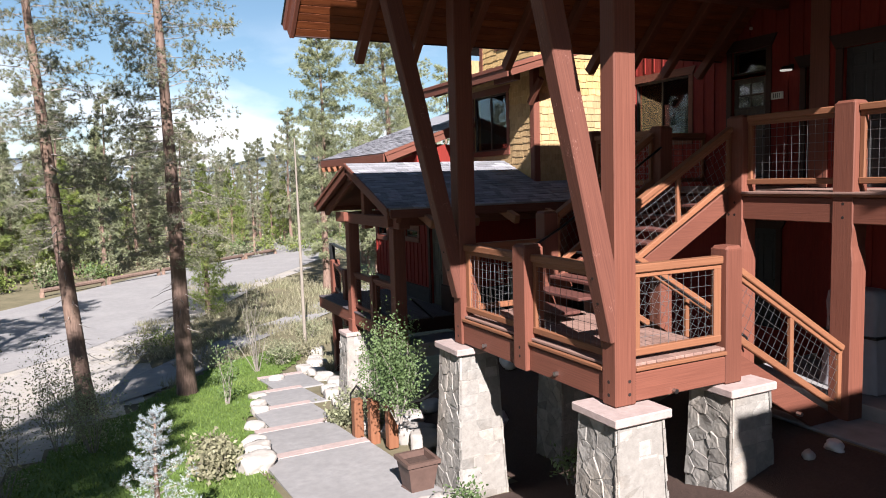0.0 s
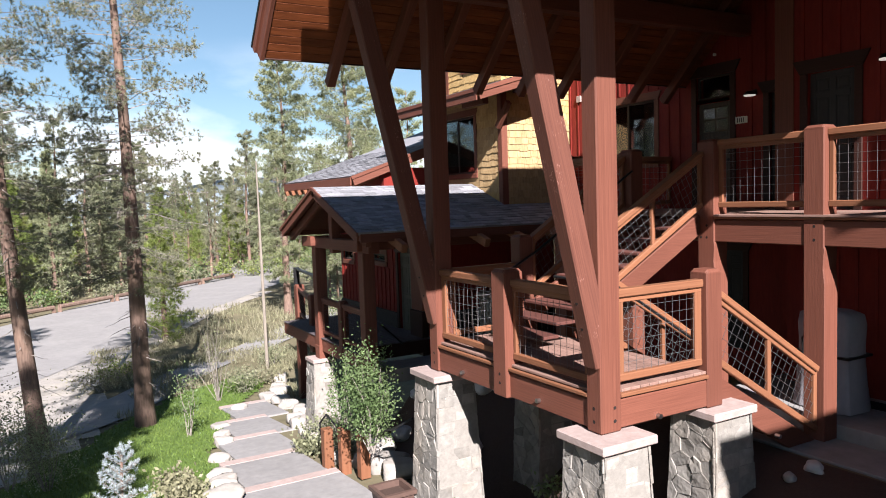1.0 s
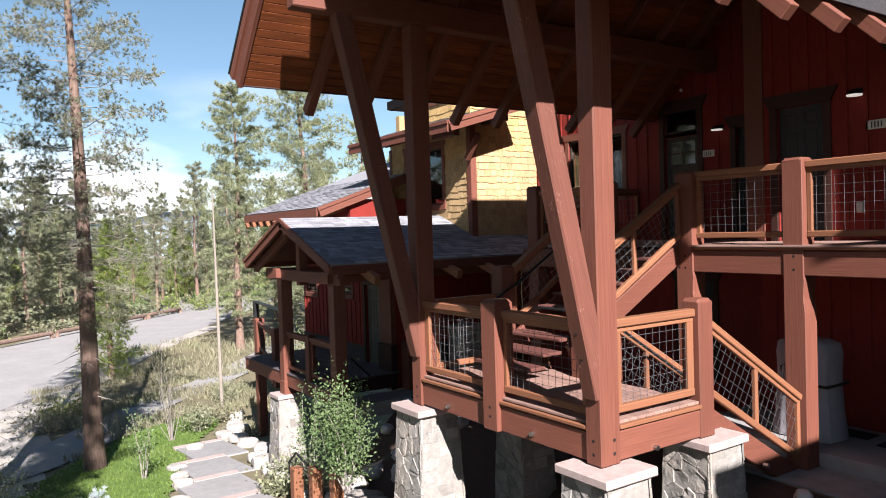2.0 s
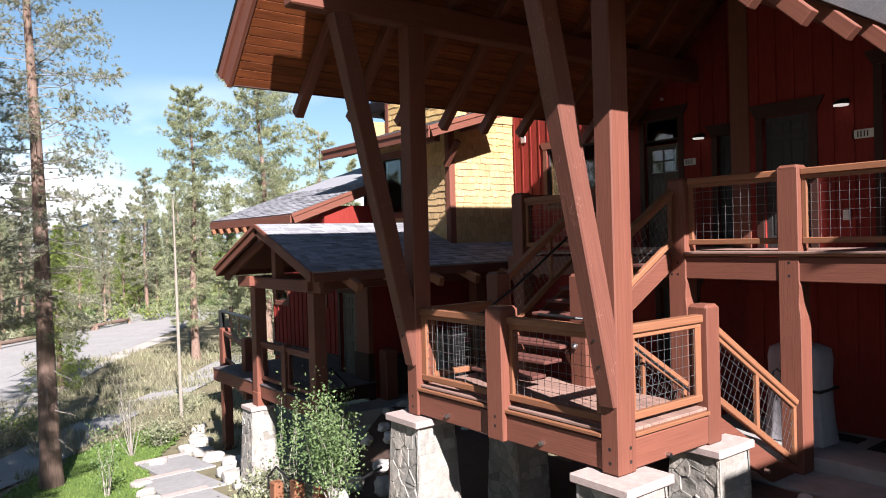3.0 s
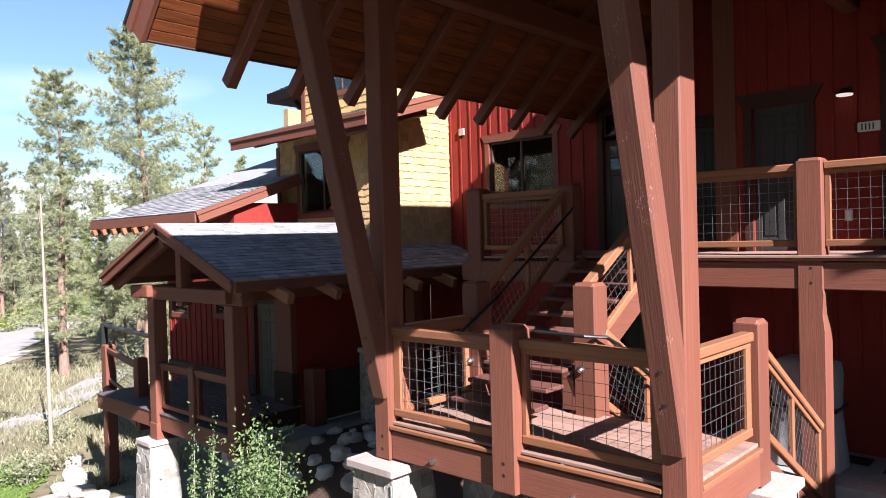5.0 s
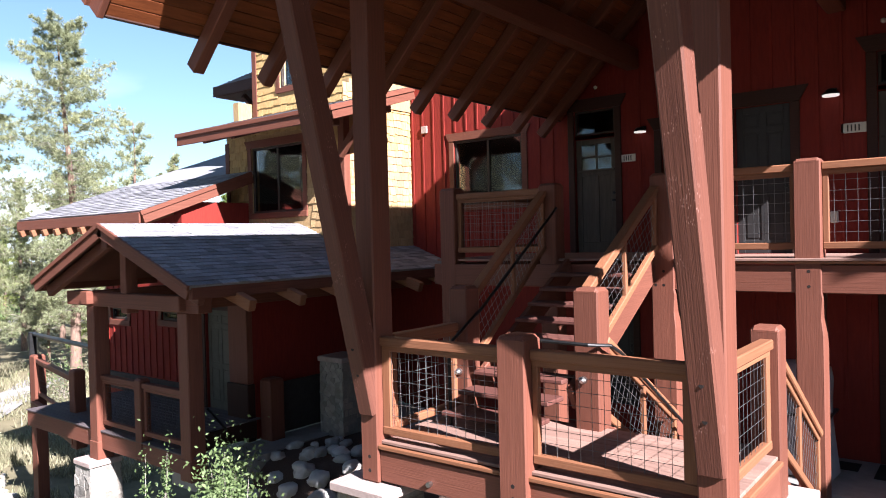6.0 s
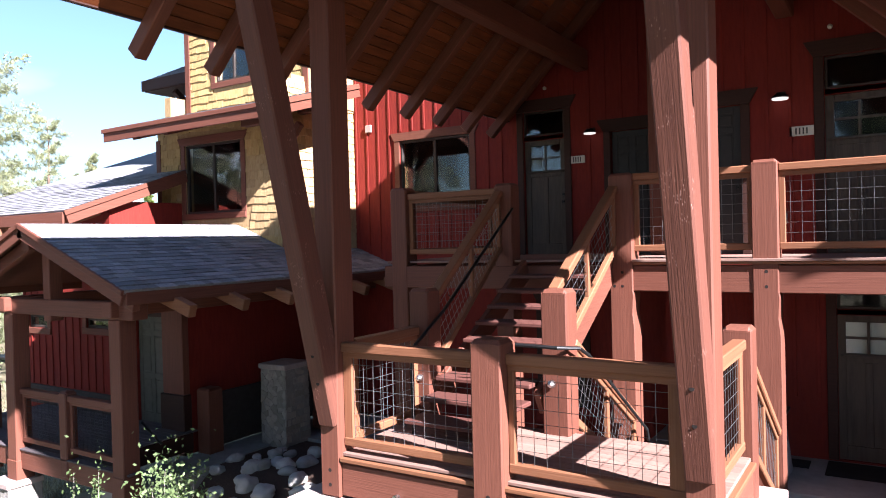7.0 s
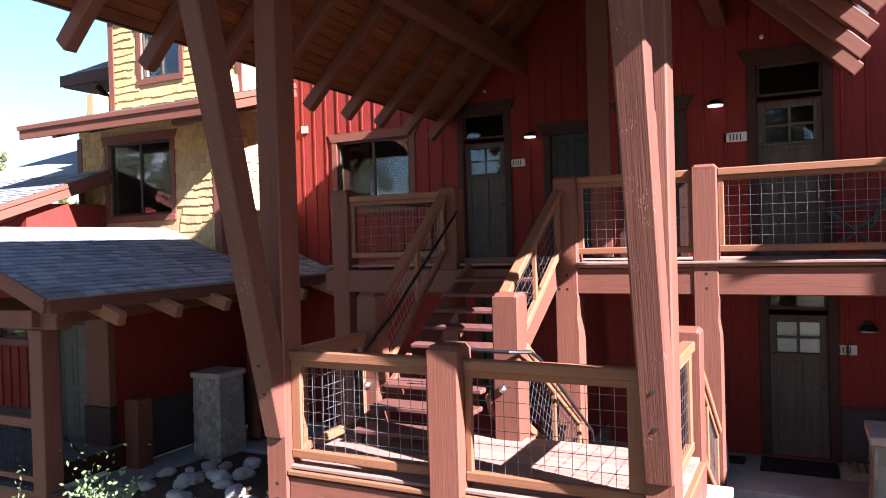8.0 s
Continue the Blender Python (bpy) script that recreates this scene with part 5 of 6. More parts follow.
M_STRAW = leafy("dry_grass", (0.27, 0.25, 0.165), (0.20, 0.185, 0.12), (0.20, 0.22, 0.11))


def ribbon(name, pts, widths, mat_, lift, label, category):
    """A strip of ground cover along plan points, laid on the ground."""
    bm = bmesh.new()
    P = []
    n = len(pts)
    for i in range(n - 1):
        a0, a, b, b1 = Vector(pts[max(i - 1, 0)]), Vector(pts[i]), Vector(pts[i + 1]), Vector(pts[min(i + 2, n - 1)])
        for s in range(8):
            t = s / 8
            p = 0.5 * ((2 * a) + (b - a0) * t + (2 * a0 - 5 * a + 4 * b - b1) * t * t + (3 * a - a0 - 3 * b + b1) * t ** 3)
            P.append((p, widths[i] + (widths[i + 1] - widths[i]) * t))
    P.append((Vector(pts[-1]), widths[-1]))
    rows = []
    for i, (p, w) in enumerate(P):
        d = (P[min(i + 1, len(P) - 1)][0] - P[max(i - 1, 0)][0]).normalized()
        nrm = Vector((-d.y, d.x))
        row = []
        for k in range(9):
            wob = 0.12 * noise.noise((p.x * 0.7, p.y * 0.7, k)) if k in (0, 8) else 0
            q = p + nrm * (w * (k / 8 - 0.5) + wob)
            row.append(bm.verts.new((q.x, q.y, ground_z(q.x, q.y) + lift)))
        rows.append(row)
    for a, b in zip(rows, rows[1:]):
        for k in range(8):
            f_ = bm.faces.new((a[k], a[k + 1], b[k + 1], b[k]))
            f_.smooth = True
    bmesh.ops.recalc_face_normals(bm, faces=bm.faces)
    ob = part(name, bm, mat_)
    return tagged(ob, label, category, kind="structure")


def patch(name, poly, mat_, lift, label, category, res=0.5):
    """A ground patch: grid cells inside a plan polygon with a wobbly edge."""
    poly = [Vector(p) for p in poly]

    def inside(x, y):
        x += 0.35 * noise.noise((x * 0.8, y * 0.8, 3.1))
        y += 0.35 * noise.noise((x * 0.8, y * 0.8, 7.7))
        c = False
        for i in range(len(poly)):
            a, b = poly[i], poly[i - 1]
            if (a.y > y) != (b.y > y) and x < (b.x - a.x) * (y - a.y) / (b.y - a.y) + a.x:
                c = not c
        return c

    bm = bmesh.new()
    cache = {}
    x0, x1 = min(p.x for p in poly), max(p.x for p in poly)
    y0, y1 = min(p.y for p in poly), max(p.y for p in poly)

    def vert(i, j):
        if (i, j) not in cache:
            x, y = x0 + i * res, y0 + j * res
            cache[i, j] = bm.verts.new((x, y, ground_z(x, y) + lift + 0.015 * noise.noise((x * 2, y * 2, 0))))
        return cache[i, j]

    for i in range(int((x1 - x0) / res) + 1):
        for j in range(int((y1 - y0) / res) + 1):
            if inside(x0 + (i + 0.5) * res, y0 + (j + 0.5) * res):
                f_ = bm.faces.new((vert(i, j), vert(i + 1, j), vert(i + 1, j + 1), vert(i, j + 1)))
                f_.smooth = True
    ob = tagged(part(name, bm, mat_), label, category, kind="structure")
    return ob, inside, (x0, x1, y0, y1)


ribbon("road", [(-22, -40), (-28, -15.5), (-38, -7.0), (-51, 0.8), (-63, 8.6), (-79, 19), (-100, 29)], [11, 12, 12.5, 12, 12, 12, 12], M_ASPH, 0.05, "grey asphalt road curving past the woods", "road")
ribbon("gravel_shoulder", [(-12, -30), (-17, -13), (-24, -7.2), (-33, -2.2), (-44, 3.6), (-56, 11.5)], [8, 9, 6, 3.0, 2.4, 2.2], M_GRAV, 0.035, "pale gravel shoulder beside the road", "gravel")
ribbon("foot_path", [(-17.0, -5.6), (-18.9, -4.4), (-20.2, -3.6), (-21.7, -2.6), (-25.5, 0.0), (-28.2, 2.2), (-31, 5.0), (-40, 12)], [1.0, 1.8, 2.2, 2.2, 2.0, 2.0, 2.0, 2.0], M_ASPH, 0.06, "grey asphalt footpath in dappled shade", "path")
LAWN = [(-3.2, -2.45), (-6.1, -2.45), (-9.5, -2.2), (-12.2, -1.55), (-15.3, -0.8), (-18.0, 0.4), (-20.2, 1.4), (-22.2, 2.4), (-23.6, 1.7), (-21.6, -1.0), (-18.1, -3.3), (-14.3, -5.0), (-11.5, -6.1), (-8.9, -6.9), (-6, -8.5), (-2, -7), (-1.5, -3.2)]
lawn_ob, lawn_in, lawn_bb = patch("lawn", LAWN, M_LAWN, 0.045, "mown green lawn between path and trees", "lawn", 0.3)
patch("gravel_drive", [(-9.2, -7.2), (-11.6, -6.4), (-14.6, -5.2), (-18.6, -3.6), (-21.5, -2.6), (-26, -4.5), (-24, -9), (-16, -20), (-6, -16)], M_GRAV, 0.025, "pale gravel drive beside the lawn", "gravel", 0.6)
# front and right of the bed are added unseen to cut bounced light
patch("mulch_bed", [(-2.6, -1.3), (-3.6, -1.2), (-3.2, 0.6), (-4.4, 1.2), (-8.9, 1.0), (-8.9, 4.8), (-5.4, 4.8), (-5.0, 3.0), (3.9, 3.4), (4.4, -2.4), (-0.5, -2.4)], M_MULCH, 0.03, "dark bark mulch under the landing, widened beyond view", "ground", 0.3)


def grass(name, inside, bb, count, h, mat_, seed, label, lift=0.03, wid=0.012):
    rng = np.random.default_rng(seed)
    V, F = [], []
    tries = 0
    while len(F) < count and tries < count * 6:
        tries += 1
        x, y = rng.uniform(bb[0], bb[1]), rng.uniform(bb[2], bb[3])
        if not inside(x, y):
            continue
        z = ground_z(x, y) + lift
        a = rng.uniform(0, 6.28)
        hh = h * rng.uniform(0.5, 1.3)
        lx, ly = rng.normal(0, hh * 0.4, 2)
        k = len(V)
        V += [(x - wid * math.cos(a), y - wid * math.sin(a), z), (x + wid * math.cos(a), y + wid * math.sin(a), z), (x + lx, y + ly, z + hh)]
        F.append((k, k + 1, k + 2))
    me = bpy.data.meshes.new(name)
    me.from_pydata(V, [], F)
    me.materials.append(mat_)
    return tagged(new(name, me), label, "grass", kind="stuff")


grass("lawn_grass", lawn_in, lawn_bb, 26000, 0.07, M_GRASSB, 3, "short green lawn grass blades", 0.04, 0.014)


def meadow_in(x, y):
    return noise.noise((x * 0.45, y * 0.45, 5.0)) > -0.1 and not lawn_in(x, y)


grass("meadow_grass", meadow_in, (-34, -17.5, -3.2, 6), 9000, 0.32, M_STRAW, 8, "dry straw-coloured meadow grass", 0.0, 0.02)
grass("roadside_grass", meadow_in, (-48, -24, 0.5, 14), 7000, 0.4, M_STRAW, 9, "dry straw-coloured roadside grass", 0.0, 0.03)


# concrete walk in shallow steps
def walk_slab(x0, x1, y0, y1, z, label):
    t = thing("paving_slab", ((x0 + x1) / 2, (y0 + y1) / 2, z - 0.2), label, "paving", "walk slabs")
    zl = ground_z(x0, 0) + 0.13
    zh = ground_z(x1, 0) + 0.045
    bm = bmesh.new()
    slab(bm, [Vector((x0 + 0.3, y0, zl)), Vector((x1, y0, zh)), Vector((x1, y1, zh)), Vector((x0 + 0.3, y1, zl))], (0, 0, 1), 0.3)
    part("slab", bm, M_CONC, t)
    one("nosing", M_CAP, t, abox, x0, x0 + 0.297, y0 - 0.03, y1 + 0.03, zl - 0.3, zl + 0.004, bev=0.02)
    return t


wl = "grey concrete walk slab with pinkish sandstone nosing"
walk_slab(-7.5, -3.2, -2.35, -0.25, -1.80, wl)
walk_slab(-9.9, -7.5, -1.95, -0.3, -2.03, wl)
walk_slab(-12.4, -9.9, -1.55, -0.05, -2.28, wl)
walk_slab(-15.2, -12.4, -0.95, 0.45, -2.55, wl)
walk_slab(-18.0, -15.2, -0.25, 1.2, -2.92, wl)
bm = bmesh.new()
abox(bm, -2.2, 3.9, 4.25, Y_WALL2, -0.5, 0.0, 0.01)
abox(bm, -2.2, 3.9, 3.4, 4.25, -0.5, -0.2, 0.01)
abox(bm, -2.2, X_STEP, Y_WALL2, Y_WALL, -0.3, 0.0, 0)
tagged(part("patio", bm, M_CONC), "smooth grey concrete patio below the upper deck", "paving", kind="structure")
bm = bmesh.new()
abox(bm, -9.55, -5.2, 4.85, 6.9, -0.8, -0.55, 0.01)
abox(bm, -9.75, -8.95, 1.35, 4.85, -0.9, -0.58, 0.01)
tagged(part("porch_walk", bm, M_CONC), "shaded concrete walk beside the lower porch", "paving", kind="structure")


# ---- boulders ----
def boulder(x, y, r, mat_, seed, flat=0.7, sink=0.25, z=None, label="pale rounded boulder edging the path", cut=1.0):
    rng = random.Random(seed)
    bm = bmesh.new()
    bmesh.ops.create_icosphere(bm, subdivisions=3, radius=1.0)
    o = Vector((rng.uniform(0, 50), rng.uniform(0, 50), rng.uniform(0, 50)))
    sx, sy, sz = rng.uniform(0.85, 1.3), rng.uniform(0.8, 1.15), flat * rng.uniform(0.8, 1.15)
    rot = Matrix.Rotation(rng.uniform(0, 6.28), 3, "Z")
    zz = (ground_z(x, y) if z is None else z) + r * sz * (1 - sink) * 0.8
    for v in bm.verts:
        d = 1 + 0.42 * noise.noise(v.co * 1.1 + o) + 0.16 * noise.noise(v.co * 2.6 + o) + 0.05 * noise.noise(v.co * 7 + o)
        p = v.co * d
        p = Vector((max(-0.82 * cut, min(0.78 * cut, p.x)), max(-0.78 * cut, min(0.8 * cut, p.y)), max(-0.8, min(0.72 * cut, p.z))))
        v.co = rot @ Vector((p.x * sx, p.y * sy, p.z * sz)) * r + Vector((x, y, zz))
    for f_ in bm.faces:
        f_.smooth = True
    ob = part("boulder", bm, mat_)
    return tagged(ob, label, "rock", "garden boulders")


BL = [(-7.0, -2.5, 0.36), (-8.2, -2.25, 0.26), (-8.9, -2.15, 0.24), (-10.4, -1.85, 0.26), (-12.1, -1.4, 0.24), (-13.2, -1.2, 0.2), (-14.6, -0.95, 0.22), (-17.2, 0.2, 0.26), (-16.2, 1.5, 0.32),
      (-8.2, 0.15, 0.24), (-8.9, 0.4, 0.32), (-9.5, 0.2, 0.24), (-10.2, 0.45, 0.3), (-11.0, 0.5, 0.32), (-11.8, 0.6, 0.24), (-12.6, 0.7, 0.3), (-13.5, 0.85, 0.27), (-7.5, 0.45, 0.36), (-6.8, 0.65, 0.4), (-6.2, 0.55, 0.34), (-7.8, 0.85, 0.38), (-5.8, 1.0, 0.28),
      (-14.2, 1.3, 0.33), (-17.4, 1.6, 0.34), (-18.2, 1.4, 0.28), (-18.9, 2.0, 0.38), (-20.0, 2.3, 0.32), (-21.3, 2.8, 0.34), (-3.3, -0.75, 0.26), (-2.8, -0.65, 0.3), (-2.1, -0.55, 0.22)]
for i, (x, y, r) in enumerate(BL):
    boulder(x, y, r, M_BOULD, 100 + i)
DB = [(-8.75, 2.85, 0.17), (-8.8, 3.3, 0.19), (-7.9, 2.7, 0.3), (-8.72, 4.45, 0.17), (-8.05, 3.2, 0.2), (-8.3, 3.75, 0.2), (-8.5, 3.5, 0.14), (-8.4, 2.5, 0.2), (-8.6, 2.2, 0.22), (-8.1, 3.9, 0.15), (-7.7, 3.4, 0.2), (-8.5, 4.1, 0.13),
      (-7.4, 2.6, 0.28), (-7.05, 3.0, 0.24), (-7.45, 3.2, 0.2), (-7.5, 3.7, 0.24), (-7.7, 4.15, 0.2), (-7.0, 2.3, 0.32), (-6.6, 2.7, 0.3), (-7.9, 2.35, 0.24), (-7.6, 1.9, 0.28), (-6.9, 1.6, 0.34), (-6.3, 2.0, 0.3), (-8.0, 1.5, 0.3), (-8.15, 3.05, 0.2), (-7.95, 3.5, 0.2), (-6.3, 3.2, 0.26), (-6.1, 1.3, 0.36), (-5.5, 1.7, 0.3), (-7.5, 4.5, 0.18),
      (0.35, 2.6, 0.13), (0.4, 3.0, 0.15)]
for i, (x, y, r) in enumerate(DB):
    boulder(x, y, r * 0.74, M_DBOULD, 300 + i, 0.75, cut=1.3, label="shaded grey boulder in the dry stone bed")


# ---- vegetation ----
def tuft_faces(rng, V, F, c, d, n, length, width):
    """A spray of n narrow blades round the point c, leaning along d."""
    for _ in range(n):
        v = rng.normal(0, 1, 3)
        v = v / np.linalg.norm(v) + d * 0.9
        v = v / np.linalg.norm(v) * length * rng.uniform(0.6, 1.2)
        s = np.cross(v, rng.normal(0, 1, 3))
        s = s / (np.linalg.norm(s) + 1e-9) * width
        k = len(V)
        V += [tuple(c - s), tuple(c + s), tuple(c + v)]
        F.append((k, k + 1, k + 2))


def py_mesh(name, V, F, mat_):
    me = bpy.data.meshes.new(name)
    me.from_pydata(V, [], F)
    me.materials.append(mat_)
    return me


def conifer(name, loc, height, r0, crown_from, spread, branches, tufts, blades, blade, seed, label, mat_, lean=(0, 0), droop=-0.15, shape="pine", dead=0, sway=0.02):
    """A conifer: bent tapered trunk, limbs, and a crown of needle sprays."""
    rng = np.random.default_rng(seed)
    t = thing(name, loc, label, "tree")
    x0, y0, z0 = loc
    bend = rng.uniform(0, 6.28)

    def axis(f):
        w = sway * height * math.sin(f * 5 + bend) * f
        return Vector((x0 + lean[0] * f * height + w, y0 + lean[1] * f * height + w * 0.6, z0 - 0.15 + f * (height + 0.15)))

    bm = bmesh.new()
    K = 14
    tube(bm, [axis(i / K) for i in range(K + 1)], [r0 * (1.25 if i == 0 else 1) * (1 - 0.93 * (i / K) ** 1.1) + 0.008 for i in range(K + 1)], 10, False)
    for f_ in bm.faces:
        f_.smooth = True
    part("trunk", bm, M_BARK, t)
    V, F = [], []
    lb = bmesh.new()
    for i in range(branches + dead):
        isdead = i >= branches
        f = crown_from + (1 - crown_from) * ((i + rng.uniform(0, 1)) / branches) ** 0.9 if not isdead else rng.uniform(crown_from * 0.35, crown_from + 0.15)
        f = min(f, 0.99)
        g = (f - crown_from) / (1 - crown_from)
        if isdead:
            ln = spread * rng.uniform(0.06, 0.26)
        elif shape == "spruce":
            ln = spread * (1 - g) ** 0.85 * rng.uniform(0.75, 1.1) + 0.12
        else:
            ln = spread * (0.45 + 0.9 * g - 1.15 * g * g) * rng.uniform(0.55, 1.25) + 0.15
        a = i * 2.399 + rng.uniform(-0.5, 0.5)
        p = np.array(axis(f))
        el = (droop + 0.55 * g) + rng.uniform(-0.18, 0.18)
        d = np.array([math.cos(a), math.sin(a), math.tan(el)])
        d /= np.linalg.norm(d)
        q = [p]
        for s in range(1, 5):
            sag = np.array([0, 0, -0.10 * ln * (s / 4) ** 2 * (1 - g) + 0.08 * ln * max(0, s / 4 - 0.6)])
            q.append(p + d * ln * s / 4 + sag + rng.normal(0, 0.025 * ln, 3))
        br = max(0.006, r0 * 0.16 * (1 - f * 0.8) * (ln / spread) ** 0.5)
        tube(lb, [Vector(v) for v in q], [br, br * 0.8, br * 0.6, br * 0.4, br * 0.15], 3, False)
        side = np.cross(d, [0, 0, 1.0])
        if isdead:
            continue
        for k in range(tufts):
            s = rng.uniform(0.06 if shape == "spruce" else 0.25, 1.0)
            j = min(3, int(s * 4))
            base = q[j] + (q[j + 1] - q[j]) * (s * 4 - j)
            off = side * rng.normal(0, 0.20 * ln * (1.15 - s)) + np.array([0, 0, rng.normal(0.02, 0.05 * ln)])
            c = base + off
            if k % 3 == 0 or (blade < 0.12 and k % 3 == 1):
                tube(lb, [Vector(base), Vector(c)], [br * 0.3, 0.003], 3, False)
            dirn = d * 0.7 + off / (np.linalg.norm(off) + 1e-6) * 0.5 + np.array([0, 0, 0.35])
            tuft_faces(rng, V, F, c, dirn, blades, blade, blade * 0.05)
    part("branching", lb, M_TWIG, t, kind="stuff")
    part("crown", py_mesh("crown", V, F, mat_), mat_, t)
    return t


# the two pines in front of the road
conifer("pine_tree", (-17.25, -2.57, ground_z(-17.25, -2.57)), 17.5, 0.26, 0.24, 3.9, 135, 60, 22, 0.115, 41, "tall sparse lodgepole pine with reddish trunk on the lawn", M_NEEDLE2, lean=(-0.010, -0.012), dead=60, sway=0.008)
conifer("pine_tree", (-16.45, -5.34, ground_z(-16.45, -5.34)), 17.0, 0.23, 0.28, 3.6, 128, 58, 22, 0.115, 43, "tall leaning lodgepole pine with dark trunk by the footpath", M_NEEDLE2, lean=(-0.034, -0.068), dead=60, sway=0.008)
# tall pines behind the neighbouring house
conifer("pine_tree", (-40.7, 9.2, ground_z(-40, 9)), 16.8, 0.26, 0.14, 4.0, 120, 60, 17, 0.22, 47, "tall pine with layered yellow-green crown behind the house", M_NEEDLE)
conifer("pine_tree", (-39.0, 13.3, ground_z(-39, 13)), 19.5, 0.30, 0.16, 5.6, 130, 70, 17, 0.24, 53, "tall broad pine with layered yellow-green crown behind the house", M_NEEDLE)
conifer("pine_tree", (-52.0, 24.0, ground_z(-52, 24)), 17, 0.26, 0.2, 3.4, 60, 34, 8, 0.4, 59, "distant pine beyond the roofs", M_NEEDLE)
conifer("young_pine", (-35.6, 0.7, ground_z(-35.6, 0.7)), 8.2, 0.16, 0.03, 1.9, 100, 34, 9, 0.24, 61, "dense young green pine by the road", M_NEEDLE3, shape="spruce", droop=0.1)

# woods beyond the road, from a few grown kinds
protos = [
    conifer("forest_tree", (-62, -4, ground_z(-62, -4)), 12.5, 0.2, 0.08, 2.2, 64, 26, 9, 0.36, 71, "green conifer of the woods beyond the road", M_NEEDLE, shape="spruce", droop=-0.05),
    conifer("forest_tree", (-66, 3, ground_z(-66, 3)), 13.5, 0.2, 0.22, 2.6, 54, 30, 9, 0.36, 73, "pine of the woods beyond the road", M_NEEDLE2),
    conifer("forest_tree", (-60, -12, ground_z(-60, -12)), 9.5, 0.18, 0.04, 2.4, 60, 26, 9, 0.36, 79, "fresh green young conifer beyond the road", M_NEEDLE3, shape="spruce", droop=0.1),
]
for p in protos:
    tagged(p, group="woods beyond the road")
rngf = random.Random(5)
PLACES = []
for i in range(330):
    s = rngf.random()
    d = 5.5 + 44 * rngf.random() ** 1.3
    cxy = Vector((-44, -30)).lerp(Vector((-86, 40)), s)
    bulge = 7 * math.sin(math.pi * s)
    p = cxy + Vector((-0.86, -0.5)) * (d - 2 - bulge * -0.2)
    if all((p - q).length > 1.9 for q in PLACES):
        PLACES.append(p)
for i, p in enumerate(PLACES):
    src = protos[rngf.choice((0, 0, 1, 1, 2))]
    sc = rngf.uniform(0.65, 1.15)
    z = ground_z(p.x, p.y)
    c = copy_thing(src, Matrix.Translation((p.x, p.y, z)) @ Matrix.Rotation(rngf.uniform(0, 6.28), 4, "Z"))
    c.scale = (sc, sc, sc * rngf.uniform(0.9, 1.15))
for (x, y, sc) in ((-48, 19, 0.95), (-55, 17, 1.0), (-46, 24, 1.1), (-60, 22, 1.1), (-44, 29, 1.2), (-50, 31, 1.2), (-58, 30, 1.1), (-36, 31, 1.1), (-41, 36, 1.2), (-66, 26, 1.2), (-33, 27, 0.9), (-39, -18, 1.1), (-42, -21, 1.2), (-38, -25, 1.0), (-44, -26, 1.2), (-46, -20, 1.1), (-12, -19, 1.0), (-15, -22.5, 1.15), (-17.5, -28, 1.2), (-11, -26, 1.1), (-7, -17.5, 0.9), (-30, 33, 1.1), (-47, 14.5, 0.55), (-43.5, 13.8, 0.5)):
    c = copy_thing(protos[rngf.choice((0, 1, 2))], Matrix.Translation((x, y, ground_z(x, y))) @ Matrix.Rotation(rngf.uniform(0, 6.28), 4, "Z"))
    c.scale = (sc, sc, sc)
# trees on the approach side: one throws the long shade over the lawn, the others stand mirrored in the panes
for (x, y, kind_, sxy, sz, words) in (
        (0.5, -8.4, 0, 0.95, 1.35, "tall dark conifer that shades the lawn"),
        (-20.5, -12.5, 1, 1.2, 1.25, "tall pine beside the footpath"),
        (-24.0, -17.5, 0, 1.2, 1.2, "tall green conifer beside the footpath"),
        (-17.0, -16.0, 1, 1.1, 1.15, "tall pine beside the footpath")):
    c = copy_thing(protos[kind_], Matrix.Translation((x, y, ground_z(x, y))) @ Matrix.Rotation(x * 1.7, 4, "Z"))
    c.scale = (sxy, sxy, sz)
    tagged(c, words, "tree", "trees by the approach")


def shrub(name, loc, r, h, leaves, leaf, mat_, seed, label, stems=9, wide=0.45, category="shrub"):
    """A leafy shrub: thin branching stems and many small two-triangle leaves."""
    rng = np.random.default_rng(seed)
    t = thing(name, loc, label, category)
    o = np.array(loc, float)
    bm = bmesh.new()
    tips = []
    for i in range(stems):
        a = rng.uniform(0, 6.28)
        rr = r * rng.uniform(0.2, 0.85)
        top = o + np.array([math.cos(a) * rr, math.sin(a) * rr, h * rng.uniform(0.55, 0.95)])
        mid = (o + top) / 2 + rng.normal(0, 0.06 * h, 3)
        tube(bm, [Vector(o + np.array([math.cos(a) * 0.04, math.sin(a) * 0.04, -0.05])), Vector(mid), Vector(top)], [0.014, 0.009, 0.003], 4, False)
        tips += [(mid, top)]
    part("branching", bm, M_TWIG, t, kind="stuff")
    V, F = [], []
    for i in range(leaves):
        m_, tp = tips[i % stems]
        s = rng.uniform(-0.2, 1.05)
        c = m_ + (tp - m_) * s + rng.normal(0, 1, 3) * np.array([r, r, h * 0.5]) * wide * 0.5
        if c[2] < o[2] + 0.08 * h:
            continue
        d = rng.normal(0, 1, 3) + np.array([0, 0, 0.3])
        d /= np.linalg.norm(d)
        u = np.cross(d, rng.normal(0, 1, 3))
        u /= np.linalg.norm(u)
        L = leaf * rng.uniform(0.6, 1.3)
        k = len(V)
        V += [tuple(c), tuple(c + d * L * 0.5 + u * L * 0.28), tuple(c + d * L), tuple(c + d * L * 0.5 - u * L * 0.28)]
        F += [(k, k + 1, k + 2, k + 3)]
    part("leaves", py_mesh("leaves", V, F, mat_), mat_, t)
    return t


